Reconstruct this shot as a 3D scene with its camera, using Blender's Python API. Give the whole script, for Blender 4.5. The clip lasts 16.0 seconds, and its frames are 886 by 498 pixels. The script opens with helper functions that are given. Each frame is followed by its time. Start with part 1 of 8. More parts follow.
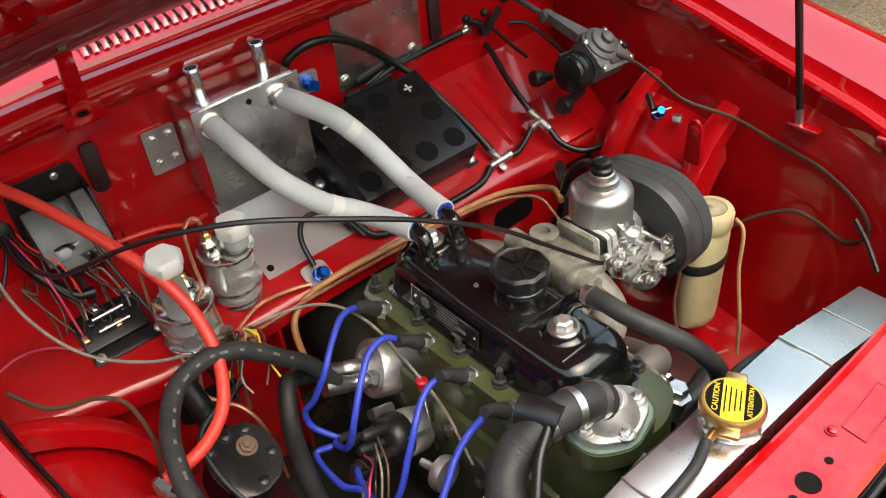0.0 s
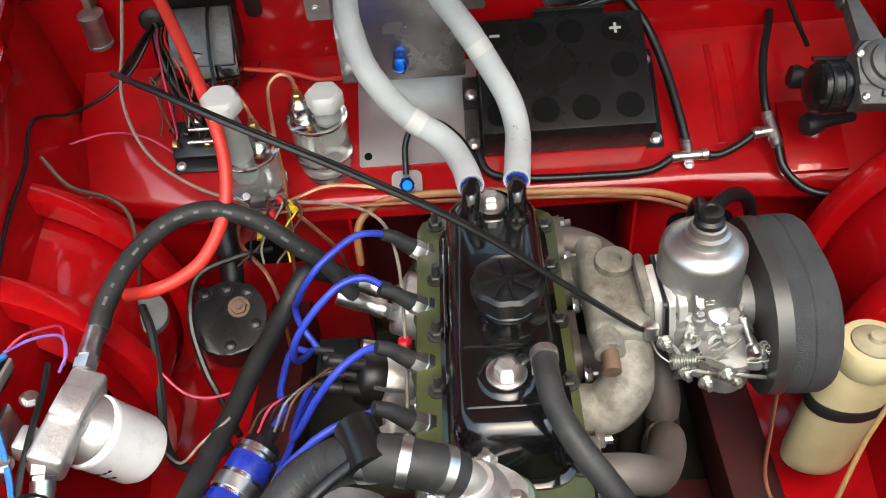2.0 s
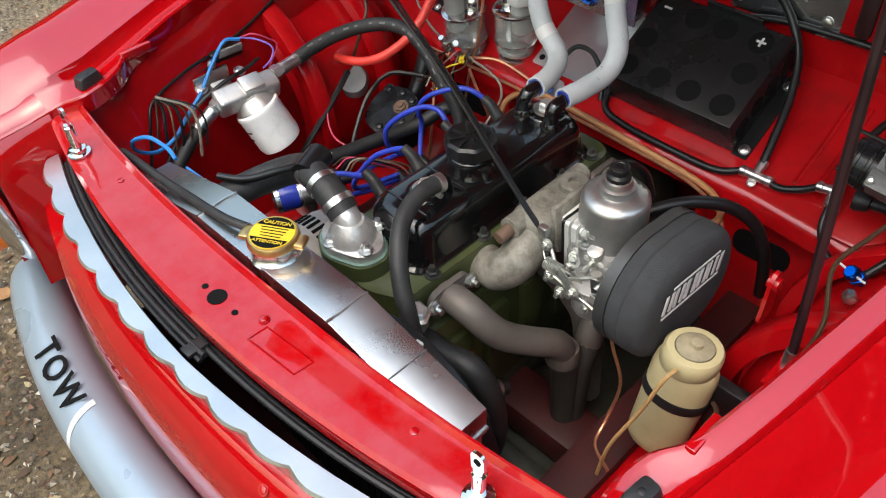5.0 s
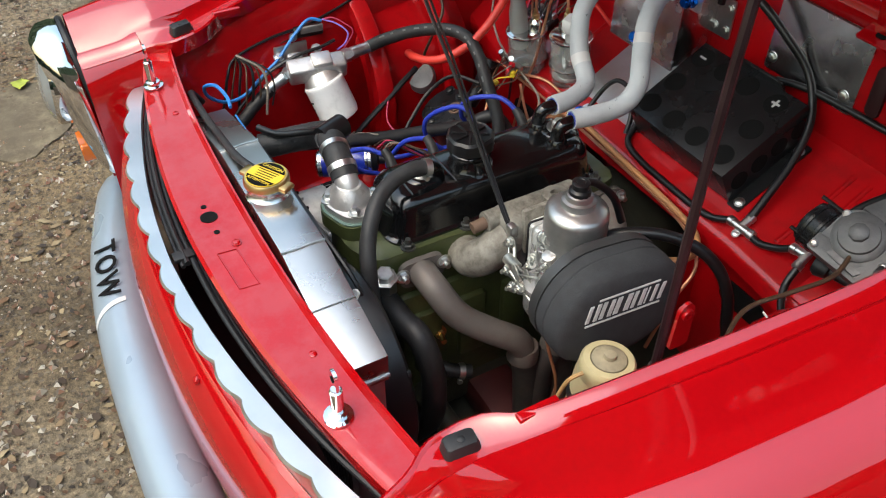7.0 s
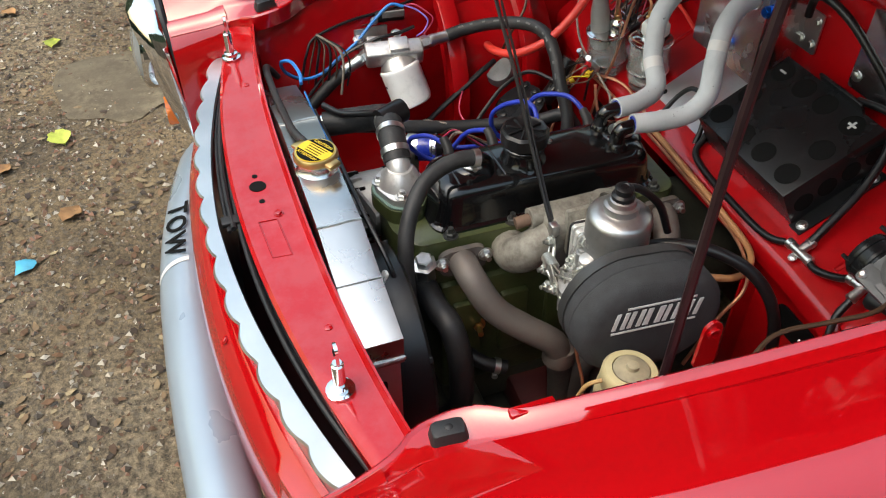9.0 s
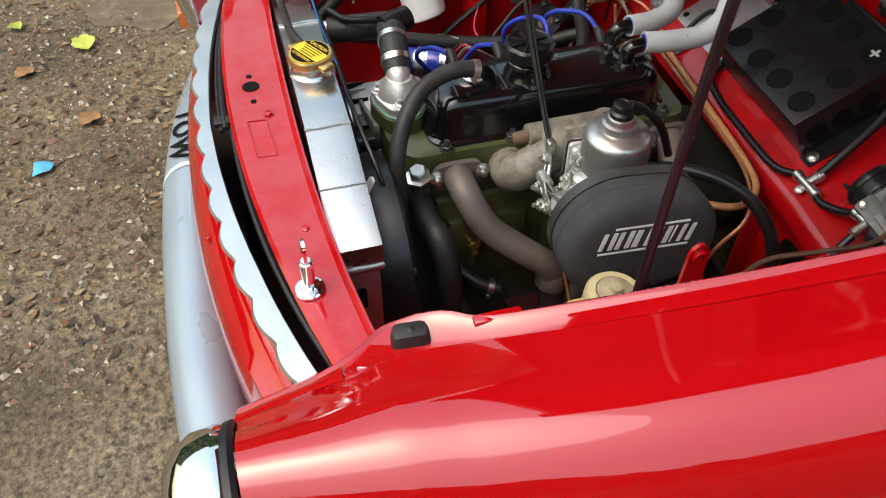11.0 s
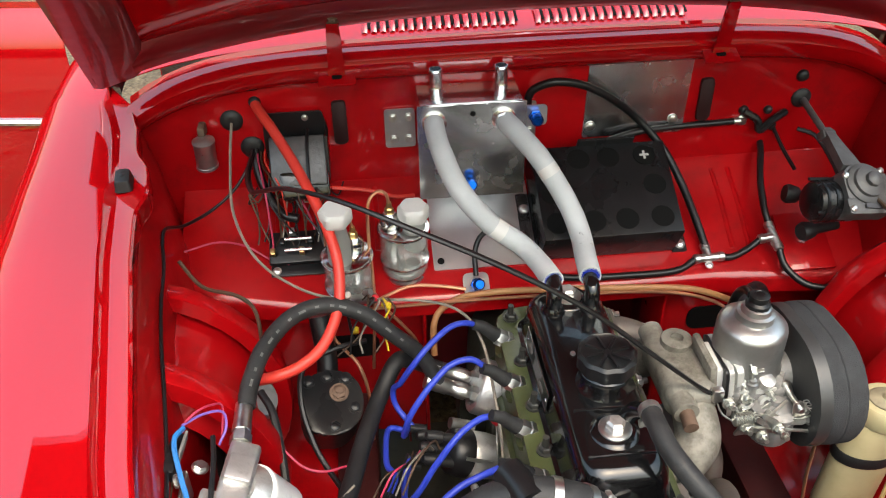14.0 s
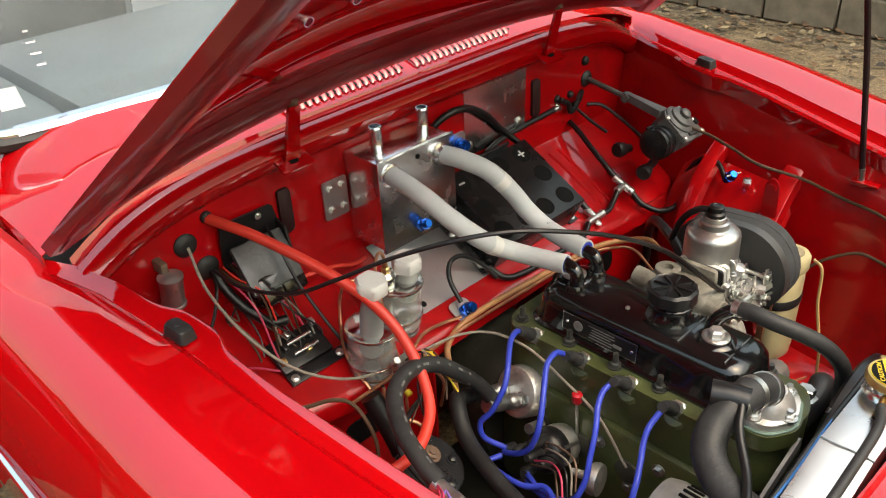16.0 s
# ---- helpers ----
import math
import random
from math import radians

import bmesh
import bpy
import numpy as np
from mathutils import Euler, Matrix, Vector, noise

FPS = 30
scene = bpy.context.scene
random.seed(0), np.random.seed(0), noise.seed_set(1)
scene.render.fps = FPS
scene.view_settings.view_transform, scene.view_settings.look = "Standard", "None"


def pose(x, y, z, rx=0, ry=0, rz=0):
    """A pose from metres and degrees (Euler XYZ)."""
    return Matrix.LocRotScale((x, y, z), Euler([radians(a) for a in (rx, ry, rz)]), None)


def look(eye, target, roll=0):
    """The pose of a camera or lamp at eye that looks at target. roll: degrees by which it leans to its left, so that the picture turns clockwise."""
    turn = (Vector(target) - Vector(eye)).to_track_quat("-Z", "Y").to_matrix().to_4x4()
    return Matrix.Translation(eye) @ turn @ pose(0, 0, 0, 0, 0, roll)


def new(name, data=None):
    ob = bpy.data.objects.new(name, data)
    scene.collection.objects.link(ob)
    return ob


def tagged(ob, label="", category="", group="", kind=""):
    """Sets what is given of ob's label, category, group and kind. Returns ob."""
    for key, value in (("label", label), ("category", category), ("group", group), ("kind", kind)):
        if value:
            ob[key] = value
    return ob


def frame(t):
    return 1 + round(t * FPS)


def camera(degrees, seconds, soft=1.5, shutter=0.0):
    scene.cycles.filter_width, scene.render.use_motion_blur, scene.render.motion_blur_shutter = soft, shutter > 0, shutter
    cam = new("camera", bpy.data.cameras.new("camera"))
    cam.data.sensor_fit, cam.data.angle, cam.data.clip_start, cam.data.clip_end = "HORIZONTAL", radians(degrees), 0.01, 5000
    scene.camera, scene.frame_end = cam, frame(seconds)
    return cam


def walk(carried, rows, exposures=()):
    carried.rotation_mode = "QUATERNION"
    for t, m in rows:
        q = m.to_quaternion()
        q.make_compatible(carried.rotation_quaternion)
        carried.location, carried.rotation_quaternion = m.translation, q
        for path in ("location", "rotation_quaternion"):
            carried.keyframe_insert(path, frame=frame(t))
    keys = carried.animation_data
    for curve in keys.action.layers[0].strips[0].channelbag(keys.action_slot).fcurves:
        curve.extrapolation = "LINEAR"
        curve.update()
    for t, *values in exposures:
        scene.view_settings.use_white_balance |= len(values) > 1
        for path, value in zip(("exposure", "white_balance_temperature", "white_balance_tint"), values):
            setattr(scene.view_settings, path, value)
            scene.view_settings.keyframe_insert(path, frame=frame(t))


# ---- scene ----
cam = camera(56.1, 16.0, soft=1.1)
EXPOSURE = 1.24
PATH = [
    (0, (-0.547, -0.304, 1.474), (0.381, 0.959, 0.231), -6.8),
    (0.5, (-0.411, -0.381, 1.484), (0.305, 0.996, 0.223), -6.3),
    (1, (-0.327, -0.33, 1.437), (0.17, 1.112, 0.144), -5.5),
    (1.5, (-0.117, -0.319, 1.406), (0.079, 1.153, 0.067), -5.8),
    (2, (-0.022, -0.302, 1.406), (-0.093, 1.145, 0.027), -5.6),
    (2.5, (0.068, -0.26, 1.41), (-0.244, 1.136, 0.011), -5.1),
    (3, (0.205, -0.27, 1.427), (-0.297, 1.051, 0.011), -3.9),
    (3.5, (0.258, -0.37, 1.445), (-0.404, 0.868, 0.02), -2.9),
    (4, (0.348, -0.495, 1.476), (-0.473, 0.645, 0.053), -3.1),
    (4.5, (0.548, -0.43, 1.484), (-0.404, 0.616, 0.069), -3.3),
    (4.7, (0.607, -0.411, 1.488), (-0.388, 0.607, 0.083), -3.3),
    (6.8, (0.94, -0.282, 1.529), (-0.349, 0.454, 0.188), -0.3),
    (7, (0.948, -0.271, 1.527), (-0.354, 0.449, 0.19), 0.1),
    (7.5, (0.957, -0.243, 1.527), (-0.37, 0.431, 0.191), 0.5),
    (8, (0.986, -0.255, 1.528), (-0.361, 0.368, 0.187), 0.1),
    (8.2, (0.995, -0.266, 1.53), (-0.361, 0.334, 0.188), -0.3),
    (10.3, (0.997, -0.009, 1.491), (-0.4, 0.246, 0.083), 0.4),
    (10.5, (0.997, -0.012, 1.486), (-0.379, 0.233, 0.055), 0.8),
    (11, (1.027, -0.119, 1.48), (-0.301, 0.248, 0.03), 0.2),
    (11.5, (0.99, -0.262, 1.496), (-0.267, 0.393, 0.085), 0.2),
    (12, (0.754, -0.318, 1.505), (-0.401, 0.66, 0.197), 0.6),
    (12.5, (0.509, -0.426, 1.504), (-0.36, 0.901, 0.286), 0.4),
    (13, (0.262, -0.492, 1.546), (-0.256, 1.022, 0.345), -0.8),
    (13.5, (0.026, -0.423, 1.526), (-0.164, 1.184, 0.35), -1.6),
    (14, (-0.264, -0.464, 1.513), (-0.117, 1.157, 0.351), -1.3),
    (14.5, (-0.497, -0.429, 1.505), (-0.049, 1.164, 0.381), -1.1),
    (15, (-0.72, -0.295, 1.5), (-0.04, 1.231, 0.4), -1.8),
    (15.5, (-0.894, -0.324, 1.525), (0.073, 1.071, 0.467), -1.9),
    (16, (-0.959, -0.22, 1.511), (0.219, 1.017, 0.471), -3.0),
]
walk(cam, [(t, look(eye, target, roll)) for t, eye, target, roll in PATH], [(0, EXPOSURE + 0.14, 6000, 10), (1.0, EXPOSURE + 0.1, 5750, 10), (2.0, EXPOSURE + 0.24, 5650, 10), (3.2, EXPOSURE + 0.24, 5600, 10), (4.0, EXPOSURE - 0.1, 5550, 10), (6.5, EXPOSURE - 0.24, 5550, 10), (11.4, EXPOSURE - 0.3, 5850, 10), (13.0, EXPOSURE + 0.02, 5550, 10), (14.5, EXPOSURE + 0.18, 5950, 10), (16, EXPOSURE + 0.12, 6350, 10)])

# ---- light ----
world = bpy.data.worlds.new("sky")
scene.world = world
world.use_nodes = True
wn = world.node_tree.nodes
sky = wn.new("ShaderNodeTexSky")
sky.sky_type, sky.sun_disc = "NISHITA", False
sky.sun_elevation, sky.sun_rotation = radians(64), radians(170)
sky.air_density, sky.dust_density, sky.ozone_density = 3.0, 6.0, 0.0
wn["Background"].inputs["Strength"].default_value = 0.15
world.node_tree.links.new(sky.outputs["Color"], wn["Background"].inputs["Color"])
sun_data = bpy.data.lights.new("sun", "SUN")
sun_data.energy, sun_data.angle, sun_data.color = 0.6, radians(60), (1.0, 0.97, 0.92)
sun = new("sun", sun_data)
sun.matrix_world = look((0.5, -2.8, 6.4), (0, 0.0, 0.6))


# ---- materials ----
def material(name, base, rough=0.5, metal=0.0, coat=0.0, vary=0.15, scale=8.0, fine=120.0, bump=0.05, dirt=0.0,
             dirt_color=(0.05, 0.04, 0.03), rough_vary=0.12, transmission=0.0, ior=1.45, per_object=0.0, coat_rough=0.04, coat_ior=1.5, spec=0.5, dirt_from=0.52, dirt_to=0.75):
    base = tuple(c * (1 - 0.26 * (1 - metal)) for c in base)
    dirt_color = tuple(c * (1 - 0.26 * (1 - metal)) for c in dirt_color)
    m = bpy.data.materials.new(name)
    m.use_nodes = True
    nt, n = m.node_tree, m.node_tree.nodes
    link = nt.links.new
    p = n["Principled BSDF"]
    tc = n.new("ShaderNodeTexCoord")
    big, small = n.new("ShaderNodeTexNoise"), n.new("ShaderNodeTexNoise")
    big.inputs["Scale"].default_value, small.inputs["Scale"].default_value = scale, fine
    big.inputs["Detail"].default_value, small.inputs["Detail"].default_value = 5, 3
    link(tc.outputs["Object"], big.inputs["Vector"])
    link(tc.outputs["Object"], small.inputs["Vector"])
    ramp = n.new("ShaderNodeValToRGB")
    lo = tuple(max(0.0, c * (1 - vary)) for c in base)
    hi = tuple(min(1.0, c * (1 + vary)) for c in base)
    ramp.color_ramp.elements[0].color, ramp.color_ramp.elements[1].color = (*lo, 1), (*hi, 1)
    ramp.color_ramp.elements[0].position, ramp.color_ramp.elements[1].position = 0.3, 0.7
    link(big.outputs["Fac"], ramp.inputs["Fac"])
    color = ramp.outputs["Color"]
    if dirt > 0:
        spots = n.new("ShaderNodeTexNoise")
        spots.inputs["Scale"].default_value, spots.inputs["Detail"].default_value = scale * 2.7, 8
        spots.inputs["Roughness"].default_value = 0.7
        link(tc.outputs["Object"], spots.inputs["Vector"])
        edge = n.new("ShaderNodeMapRange")
        edge.inputs["From Min"].default_value, edge.inputs["From Max"].default_value = dirt_from, dirt_to
        edge.inputs["To Max"].default_value = dirt
        link(spots.outputs["Fac"], edge.inputs["Value"])
        mix = n.new("ShaderNodeMix")
        mix.data_type = "RGBA"
        link(edge.outputs["Result"], mix.inputs["Factor"])
        link(color, mix.inputs[6])
        mix.inputs[7].default_value = (*dirt_color, 1)
        color = mix.outputs[2]
    if per_object > 0:
        info, hsv, mr = n.new("ShaderNodeObjectInfo"), n.new("ShaderNodeHueSaturation"), n.new("ShaderNodeMapRange")
        mr.inputs["To Min"].default_value, mr.inputs["To Max"].default_value = 1 - per_object, 1 + per_object
        link(info.outputs["Random"], mr.inputs["Value"])
        link(mr.outputs["Result"], hsv.inputs["Value"])
        link(color, hsv.inputs["Color"])
        color = hsv.outputs["Color"]
    link(color, p.inputs["Base Color"])
    rr = n.new("ShaderNodeMapRange")
    rr.inputs["To Min"].default_value = max(0.02, rough - rough_vary)
    rr.inputs["To Max"].default_value = min(1.0, rough + rough_vary)
    link(small.outputs["Fac"] if fine < 60 else big.outputs["Fac"], rr.inputs["Value"])
    link(rr.outputs["Result"], p.inputs["Roughness"])
    p.inputs["Metallic"].default_value = metal
    p.inputs["IOR"].default_value = ior
    p.inputs["Specular IOR Level"].default_value = spec
    p.inputs["Coat Weight"].default_value = coat
    p.inputs["Coat Roughness"].default_value = coat_rough
    p.inputs["Coat IOR"].default_value = coat_ior
    p.inputs["Transmission Weight"].default_value = transmission
    if bump > 0:
        b = n.new("ShaderNodeBump")
        b.inputs["Strength"].default_value, b.inputs["Distance"].default_value = bump, 0.002
        link(small.outputs["Fac"], b.inputs["Height"])
        link(b.outputs["Normal"], p.inputs["Normal"])
    return m


RED = material("red_gloss_paint", (0.43, 0.0012, 0.003), 0.35, coat=1.0, vary=0.06, scale=3, fine=50, bump=0.008, dirt=0.10, dirt_color=(0.34, 0.003, 0.005), rough_vary=0.06, coat_rough=0.012, coat_ior=1.78, spec=0.0)
# red mottled with paler pink patches, for the slam panel
REDPALE = material("pale_mottled_red_paint", (0.44, 0.0014, 0.003), 0.34, coat=1.0, vary=0.06, scale=6, fine=40, bump=0.012, dirt=0.30, dirt_color=(0.46, 0.085, 0.095), dirt_from=0.40, dirt_to=0.60, rough_vary=0.08, coat_rough=0.03, coat_ior=1.6, spec=0.0)
REDIN = material("red_bay_paint", (0.47, 0.0015, 0.0035), 0.34, coat=0.75, spec=0.2, vary=0.24, scale=5, fine=14, bump=0.07, dirt=0.5, dirt_color=(0.12, 0.010, 0.010), rough_vary=0.14, coat_rough=0.07)
# darker version of the red, for the bonnet frame and the tunnel
REDDARK = material("darker_red_paint", (0.16, 0.005, 0.008), 0.36, coat=0.5, vary=0.2, scale=5, fine=50, bump=0.06, dirt=0.3, dirt_color=(0.08, 0.01, 0.012))
BLACKGLOSS = material("black_gloss_enamel", (0.006, 0.006, 0.0065), 0.16, coat=0.4, vary=0.3, scale=20, fine=70, bump=0.05, dirt=0.25, dirt_color=(0.025, 0.024, 0.022), rough_vary=0.08, coat_rough=0.03)
RUBBER = material("black_rubber", (0.014, 0.014, 0.015), 0.5, vary=0.3, scale=30, fine=220, bump=0.12, dirt=0.35, dirt_color=(0.06, 0.056, 0.05))
BLACK = material("black_plastic", (0.009, 0.009, 0.010), 0.36, vary=0.25, scale=14, fine=200, bump=0.08, dirt=0.2, dirt_color=(0.05, 0.05, 0.05))
SATIN = material("satin_black_sheet", (0.012, 0.0125, 0.0135), 0.28, spec=0.35, vary=0.2, scale=9, fine=180, bump=0.05, dirt=0.3, dirt_color=(0.05, 0.052, 0.058))
GREEN = material("olive_engine_paint", (0.066, 0.080, 0.026), 0.42, vary=0.3, scale=14, fine=70, bump=0.3, dirt=0.6, dirt_color=(0.018, 0.018, 0.012), coat=0.2)
BLOCK = material("oily_dark_iron", (0.045, 0.046, 0.032), 0.55, vary=0.4, scale=14, fine=60, bump=0.4, dirt=0.7, dirt_color=(0.010, 0.009, 0.007))
INLET = material("dull_beige_casting", (0.27, 0.255, 0.215), 0.6, metal=0.25, vary=0.3, scale=14, fine=140, bump=0.4, dirt=0.75, dirt_color=(0.09, 0.075, 0.055), dirt_from=0.44, dirt_to=0.66)
SATINALU = material("satin_alloy", (0.46, 0.46, 0.455), 0.32, metal=0.9, vary=0.15, scale=26, fine=160, bump=0.10, dirt=0.4, dirt_color=(0.30, 0.29, 0.28))
TANKALU = material("hand_polished_aluminium", (0.80, 0.80, 0.82), 0.24, metal=1.0, vary=0.14, scale=14, fine=26, bump=0.16, dirt=0.4, dirt_color=(0.50, 0.50, 0.52), rough_vary=0.16)
DUSTHOSE = material("dusty_grey_rubber", (0.030, 0.030, 0.031), 0.5, vary=0.3, scale=30, fine=200, bump=0.15, dirt=0.5, dirt_color=(0.075, 0.072, 0.068), spec=0.35)
LINKAGE = material("dull_plated_steel", (0.50, 0.50, 0.46), 0.36, metal=0.9, vary=0.25, scale=60, fine=200, bump=0.1, dirt=0.4, dirt_color=(0.15, 0.14, 0.12))
RADALU = material("radiator_aluminium", (0.49, 0.485, 0.47), 0.28, metal=1.0, vary=0.10, scale=9, fine=60, bump=0.05, dirt=0.3, dirt_color=(0.36, 0.37, 0.39), rough_vary=0.12)
MAROON = material("dark_maroon_rod", (0.018, 0.007, 0.009), 0.35, vary=0.3, scale=20)
GASKETGREY = material("faint_grey_print", (0.16, 0.16, 0.155), 0.7, vary=0.4, scale=80)
# near-black red standing in for the shade inside a slot
SLOT = material("recess_shade_red", (0.022, 0.003, 0.004), 0.6, vary=0.3, scale=20)
STUD = material("oily_steel_stud", (0.07, 0.07, 0.065), 0.4, metal=0.6, vary=0.3, scale=60)
DARKCAST = material("dark_stained_casting", (0.10, 0.10, 0.103), 0.42, metal=0.7, vary=0.3, scale=24, fine=160, bump=0.3, dirt=0.5, dirt_color=(0.03, 0.03, 0.03))
PALECAST = material("pale_cast_flange", (0.66, 0.66, 0.63), 0.45, metal=0.55, vary=0.15, scale=30, fine=160, bump=0.2, dirt=0.5, dirt_color=(0.22, 0.21, 0.19))
CAST = material("cast_aluminium", (0.62, 0.61, 0.59), 0.42, metal=0.85, vary=0.2, scale=18, fine=160, bump=0.3, dirt=0.5, dirt_color=(0.18, 0.16, 0.13))
GEARGREY = material("weathered_grey_casting", (0.13, 0.13, 0.13), 0.55, metal=0.4, vary=0.25, scale=30, fine=150, bump=0.3, dirt=0.6, dirt_color=(0.07, 0.065, 0.06))
PLATEGREY = material("satin_grey_steel", (0.085, 0.085, 0.085), 0.45, metal=0.6, vary=0.15, scale=10, fine=120, bump=0.08, dirt=0.3, dirt_color=(0.14, 0.14, 0.14))
GREYCAST = material("dull_grey_casting", (0.30, 0.29, 0.28), 0.55, metal=0.4, vary=0.2, scale=22, fine=160, bump=0.3, dirt=0.5, dirt_color=(0.10, 0.09, 0.08))
ALTCAST = material("pale_alternator_casting", (0.46, 0.45, 0.43), 0.5, metal=0.5, vary=0.2, scale=22, fine=160, bump=0.3, dirt=0.4, dirt_color=(0.16, 0.15, 0.13))
ALU = material("polished_aluminium", (0.72, 0.73, 0.75), 0.24, metal=1.0, vary=0.08, scale=9, fine=200, bump=0.03, dirt=0.25, dirt_color=(0.5, 0.5, 0.52), rough_vary=0.12)
TRIMALU = material("bright_trim_aluminium", (0.68, 0.675, 0.66), 0.33, metal=1.0, vary=0.08, scale=10, fine=60, bump=0.05, dirt=0.25, dirt_color=(0.56, 0.55, 0.54), rough_vary=0.1)
SHEETALU = material("brushed_aluminium_sheet", (0.66, 0.67, 0.68), 0.36, metal=1.0, vary=0.1, scale=7, fine=240, bump=0.05, dirt=0.3, dirt_color=(0.42, 0.42, 0.44))
ZINC = material("zinc_plated_steel", (0.60, 0.60, 0.58), 0.34, metal=1.0, vary=0.15, scale=60, fine=200, bump=0.06)
CHROME = material("chrome", (0.78, 0.78, 0.79), 0.06, metal=1.0, vary=0.04, scale=10, fine=80, bump=0.0, rough_vary=0.03)
DARKPIPE = material("blackened_pipe", (0.05, 0.045, 0.043), 0.6, metal=0.3, vary=0.25, scale=14, fine=120, bump=0.2, dirt=0.5, dirt_color=(0.10, 0.07, 0.055))
# grimy red with the deep shade of the lower bay put into its base
SHADEGRIME = material("grimy_shaded_red_paint", (0.06, 0.008, 0.008), 0.55, vary=0.3, scale=12, fine=90, bump=0.15, dirt=0.7, dirt_color=(0.02, 0.016, 0.014))
EXHAUST = material("heat_stained_steel", (0.175, 0.155, 0.14), 0.6, metal=0.5, vary=0.25, scale=12, fine=120, bump=0.2, dirt=0.6, dirt_color=(0.17, 0.10, 0.07))
FOAMHOSE = material("grey_foam_insulation", (0.58, 0.61, 0.63), 0.8, vary=0.14, scale=13, fine=240, bump=0.25, dirt=0.85, dirt_color=(0.13, 0.135, 0.14), dirt_from=0.655, dirt_to=0.675)
FOAM = material("dark_filter_foam", (0.048, 0.050, 0.054), 0.95, vary=0.2, scale=60, fine=700, bump=0.9)
CREAM = material("yellowed_plastic", (0.60, 0.52, 0.29), 0.42, vary=0.14, scale=14, fine=120, bump=0.06, dirt=0.3, dirt_color=(0.40, 0.30, 0.12))
BLUE = material("blue_silicone", (0.035, 0.06, 0.52), 0.4, vary=0.12, scale=30, fine=200, bump=0.05)
LIGHTBLUE = material("light_blue_wire", (0.05, 0.25, 0.70), 0.45, vary=0.1, scale=30)
ANODBLUE = material("blue_anodised", (0.01, 0.10, 0.55), 0.22, metal=0.9, vary=0.1, scale=40)
COILBLUE = material("blue_label", (0.02, 0.04, 0.42), 0.3, vary=0.1, scale=40, coat=0.3)
COPPER = material("copper_pipe", (0.60, 0.30, 0.17), 0.36, metal=0.85, vary=0.2, scale=40, fine=120, bump=0.05)
ORANGEPIPE = material("orange_brown_hose", (0.48, 0.23, 0.09), 0.45, vary=0.15, scale=30)
BRASS = material("brass", (0.62, 0.44, 0.18), 0.32, metal=1.0, vary=0.15, scale=40)
CANWHITE = material("white_enamel", (1.25, 1.25, 1.22), 0.35, vary=0.04, scale=20, fine=120, bump=0.02, dirt=0.3, dirt_color=(0.5, 0.5, 0.48))
WHITE = material("white_plastic", (0.76, 0.76, 0.74), 0.4, vary=0.06, scale=20, fine=120, bump=0.03, dirt=0.15, dirt_color=(0.5, 0.48, 0.44))
PALE = material("pale_braided_cable", (0.30, 0.26, 0.21), 0.6, vary=0.2, scale=80, fine=500, bump=0.3)
REDHOSE = material("orange_red_hose", (0.75, 0.05, 0.03), 0.42, vary=0.06, scale=20, fine=120, bump=0.03)
REDPLASTIC = material("red_plastic", (0.62, 0.01, 0.02), 0.3, vary=0.1, scale=30)
YELLOW = material("yellow_label", (0.85, 0.62, 0.02), 0.4, vary=0.05, scale=30, dirt=0.2, dirt_color=(0.5, 0.36, 0.05))
# black for print, and for the shade inside holes and gaps
INKGAP = material("black_print_and_hole_shade", (0.004, 0.004, 0.004), 0.85, vary=0.1, scale=30, bump=0.0)
INKGAP.node_tree.nodes["Principled BSDF"].inputs["Specular IOR Level"].default_value = 0.2
WHITEINK = material("white_print", (0.72, 0.73, 0.73), 0.7, vary=0.15, scale=60, fine=300, bump=0.1, dirt=0.3, dirt_color=(0.18, 0.18, 0.18))
BUMPER = material("silver_painted_bumper", (0.34, 0.41, 0.48), 0.30, metal=0.3, coat=0.5, vary=0.06, scale=5, fine=100, bump=0.03, dirt=0.2, dirt_color=(0.36, 0.38, 0.40))
ORANGE = material("orange_lens", (0.80, 0.20, 0.02), 0.15, vary=0.05, scale=30, coat=0.5)
BROWN = material("brown_wire", (0.065, 0.034, 0.016), 0.5, vary=0.2, scale=40)
PINK = material("pink_wire", (0.60, 0.05, 0.12), 0.45, vary=0.1, scale=40)
PURPLE = material("violet_wire", (0.28, 0.16, 0.60), 0.45, vary=0.1, scale=40)
RUST = material("rusty_steel", (0.15, 0.095, 0.065), 0.65, metal=0.3, vary=0.3, scale=40, fine=150, bump=0.3)
DARKCORE = material("black_radiator_core", (0.014, 0.014, 0.015), 0.6, vary=0.3, scale=60, fine=500, bump=0.4)
GASKET = material("teal_gasket", (0.16, 0.24, 0.21), 0.6, vary=0.1, scale=40)
LENS = material("headlamp_glass", (0.36, 0.38, 0.38), 0.16, metal=0.5, vary=0.1, scale=12, coat=0.6)
MILKY = material("milky_plastic", (0.46, 0.47, 0.45), 0.35, vary=0.1, scale=30, transmission=0.35)
TIN = material("tinned_steel", (0.66, 0.66, 0.65), 0.16, metal=1.0, vary=0.12, scale=14, fine=70, bump=0.05, dirt=0.35, dirt_color=(0.36, 0.34, 0.31), rough_vary=0.1)
TAN = material("tan_translucent_tube", (0.52, 0.33, 0.13), 0.4, vary=0.12, scale=40)
CAPTOP = material("greyed_cream_plastic", (0.36, 0.31, 0.20), 0.55, vary=0.25, scale=40, fine=120, bump=0.1, dirt=0.5, dirt_color=(0.22, 0.18, 0.12))
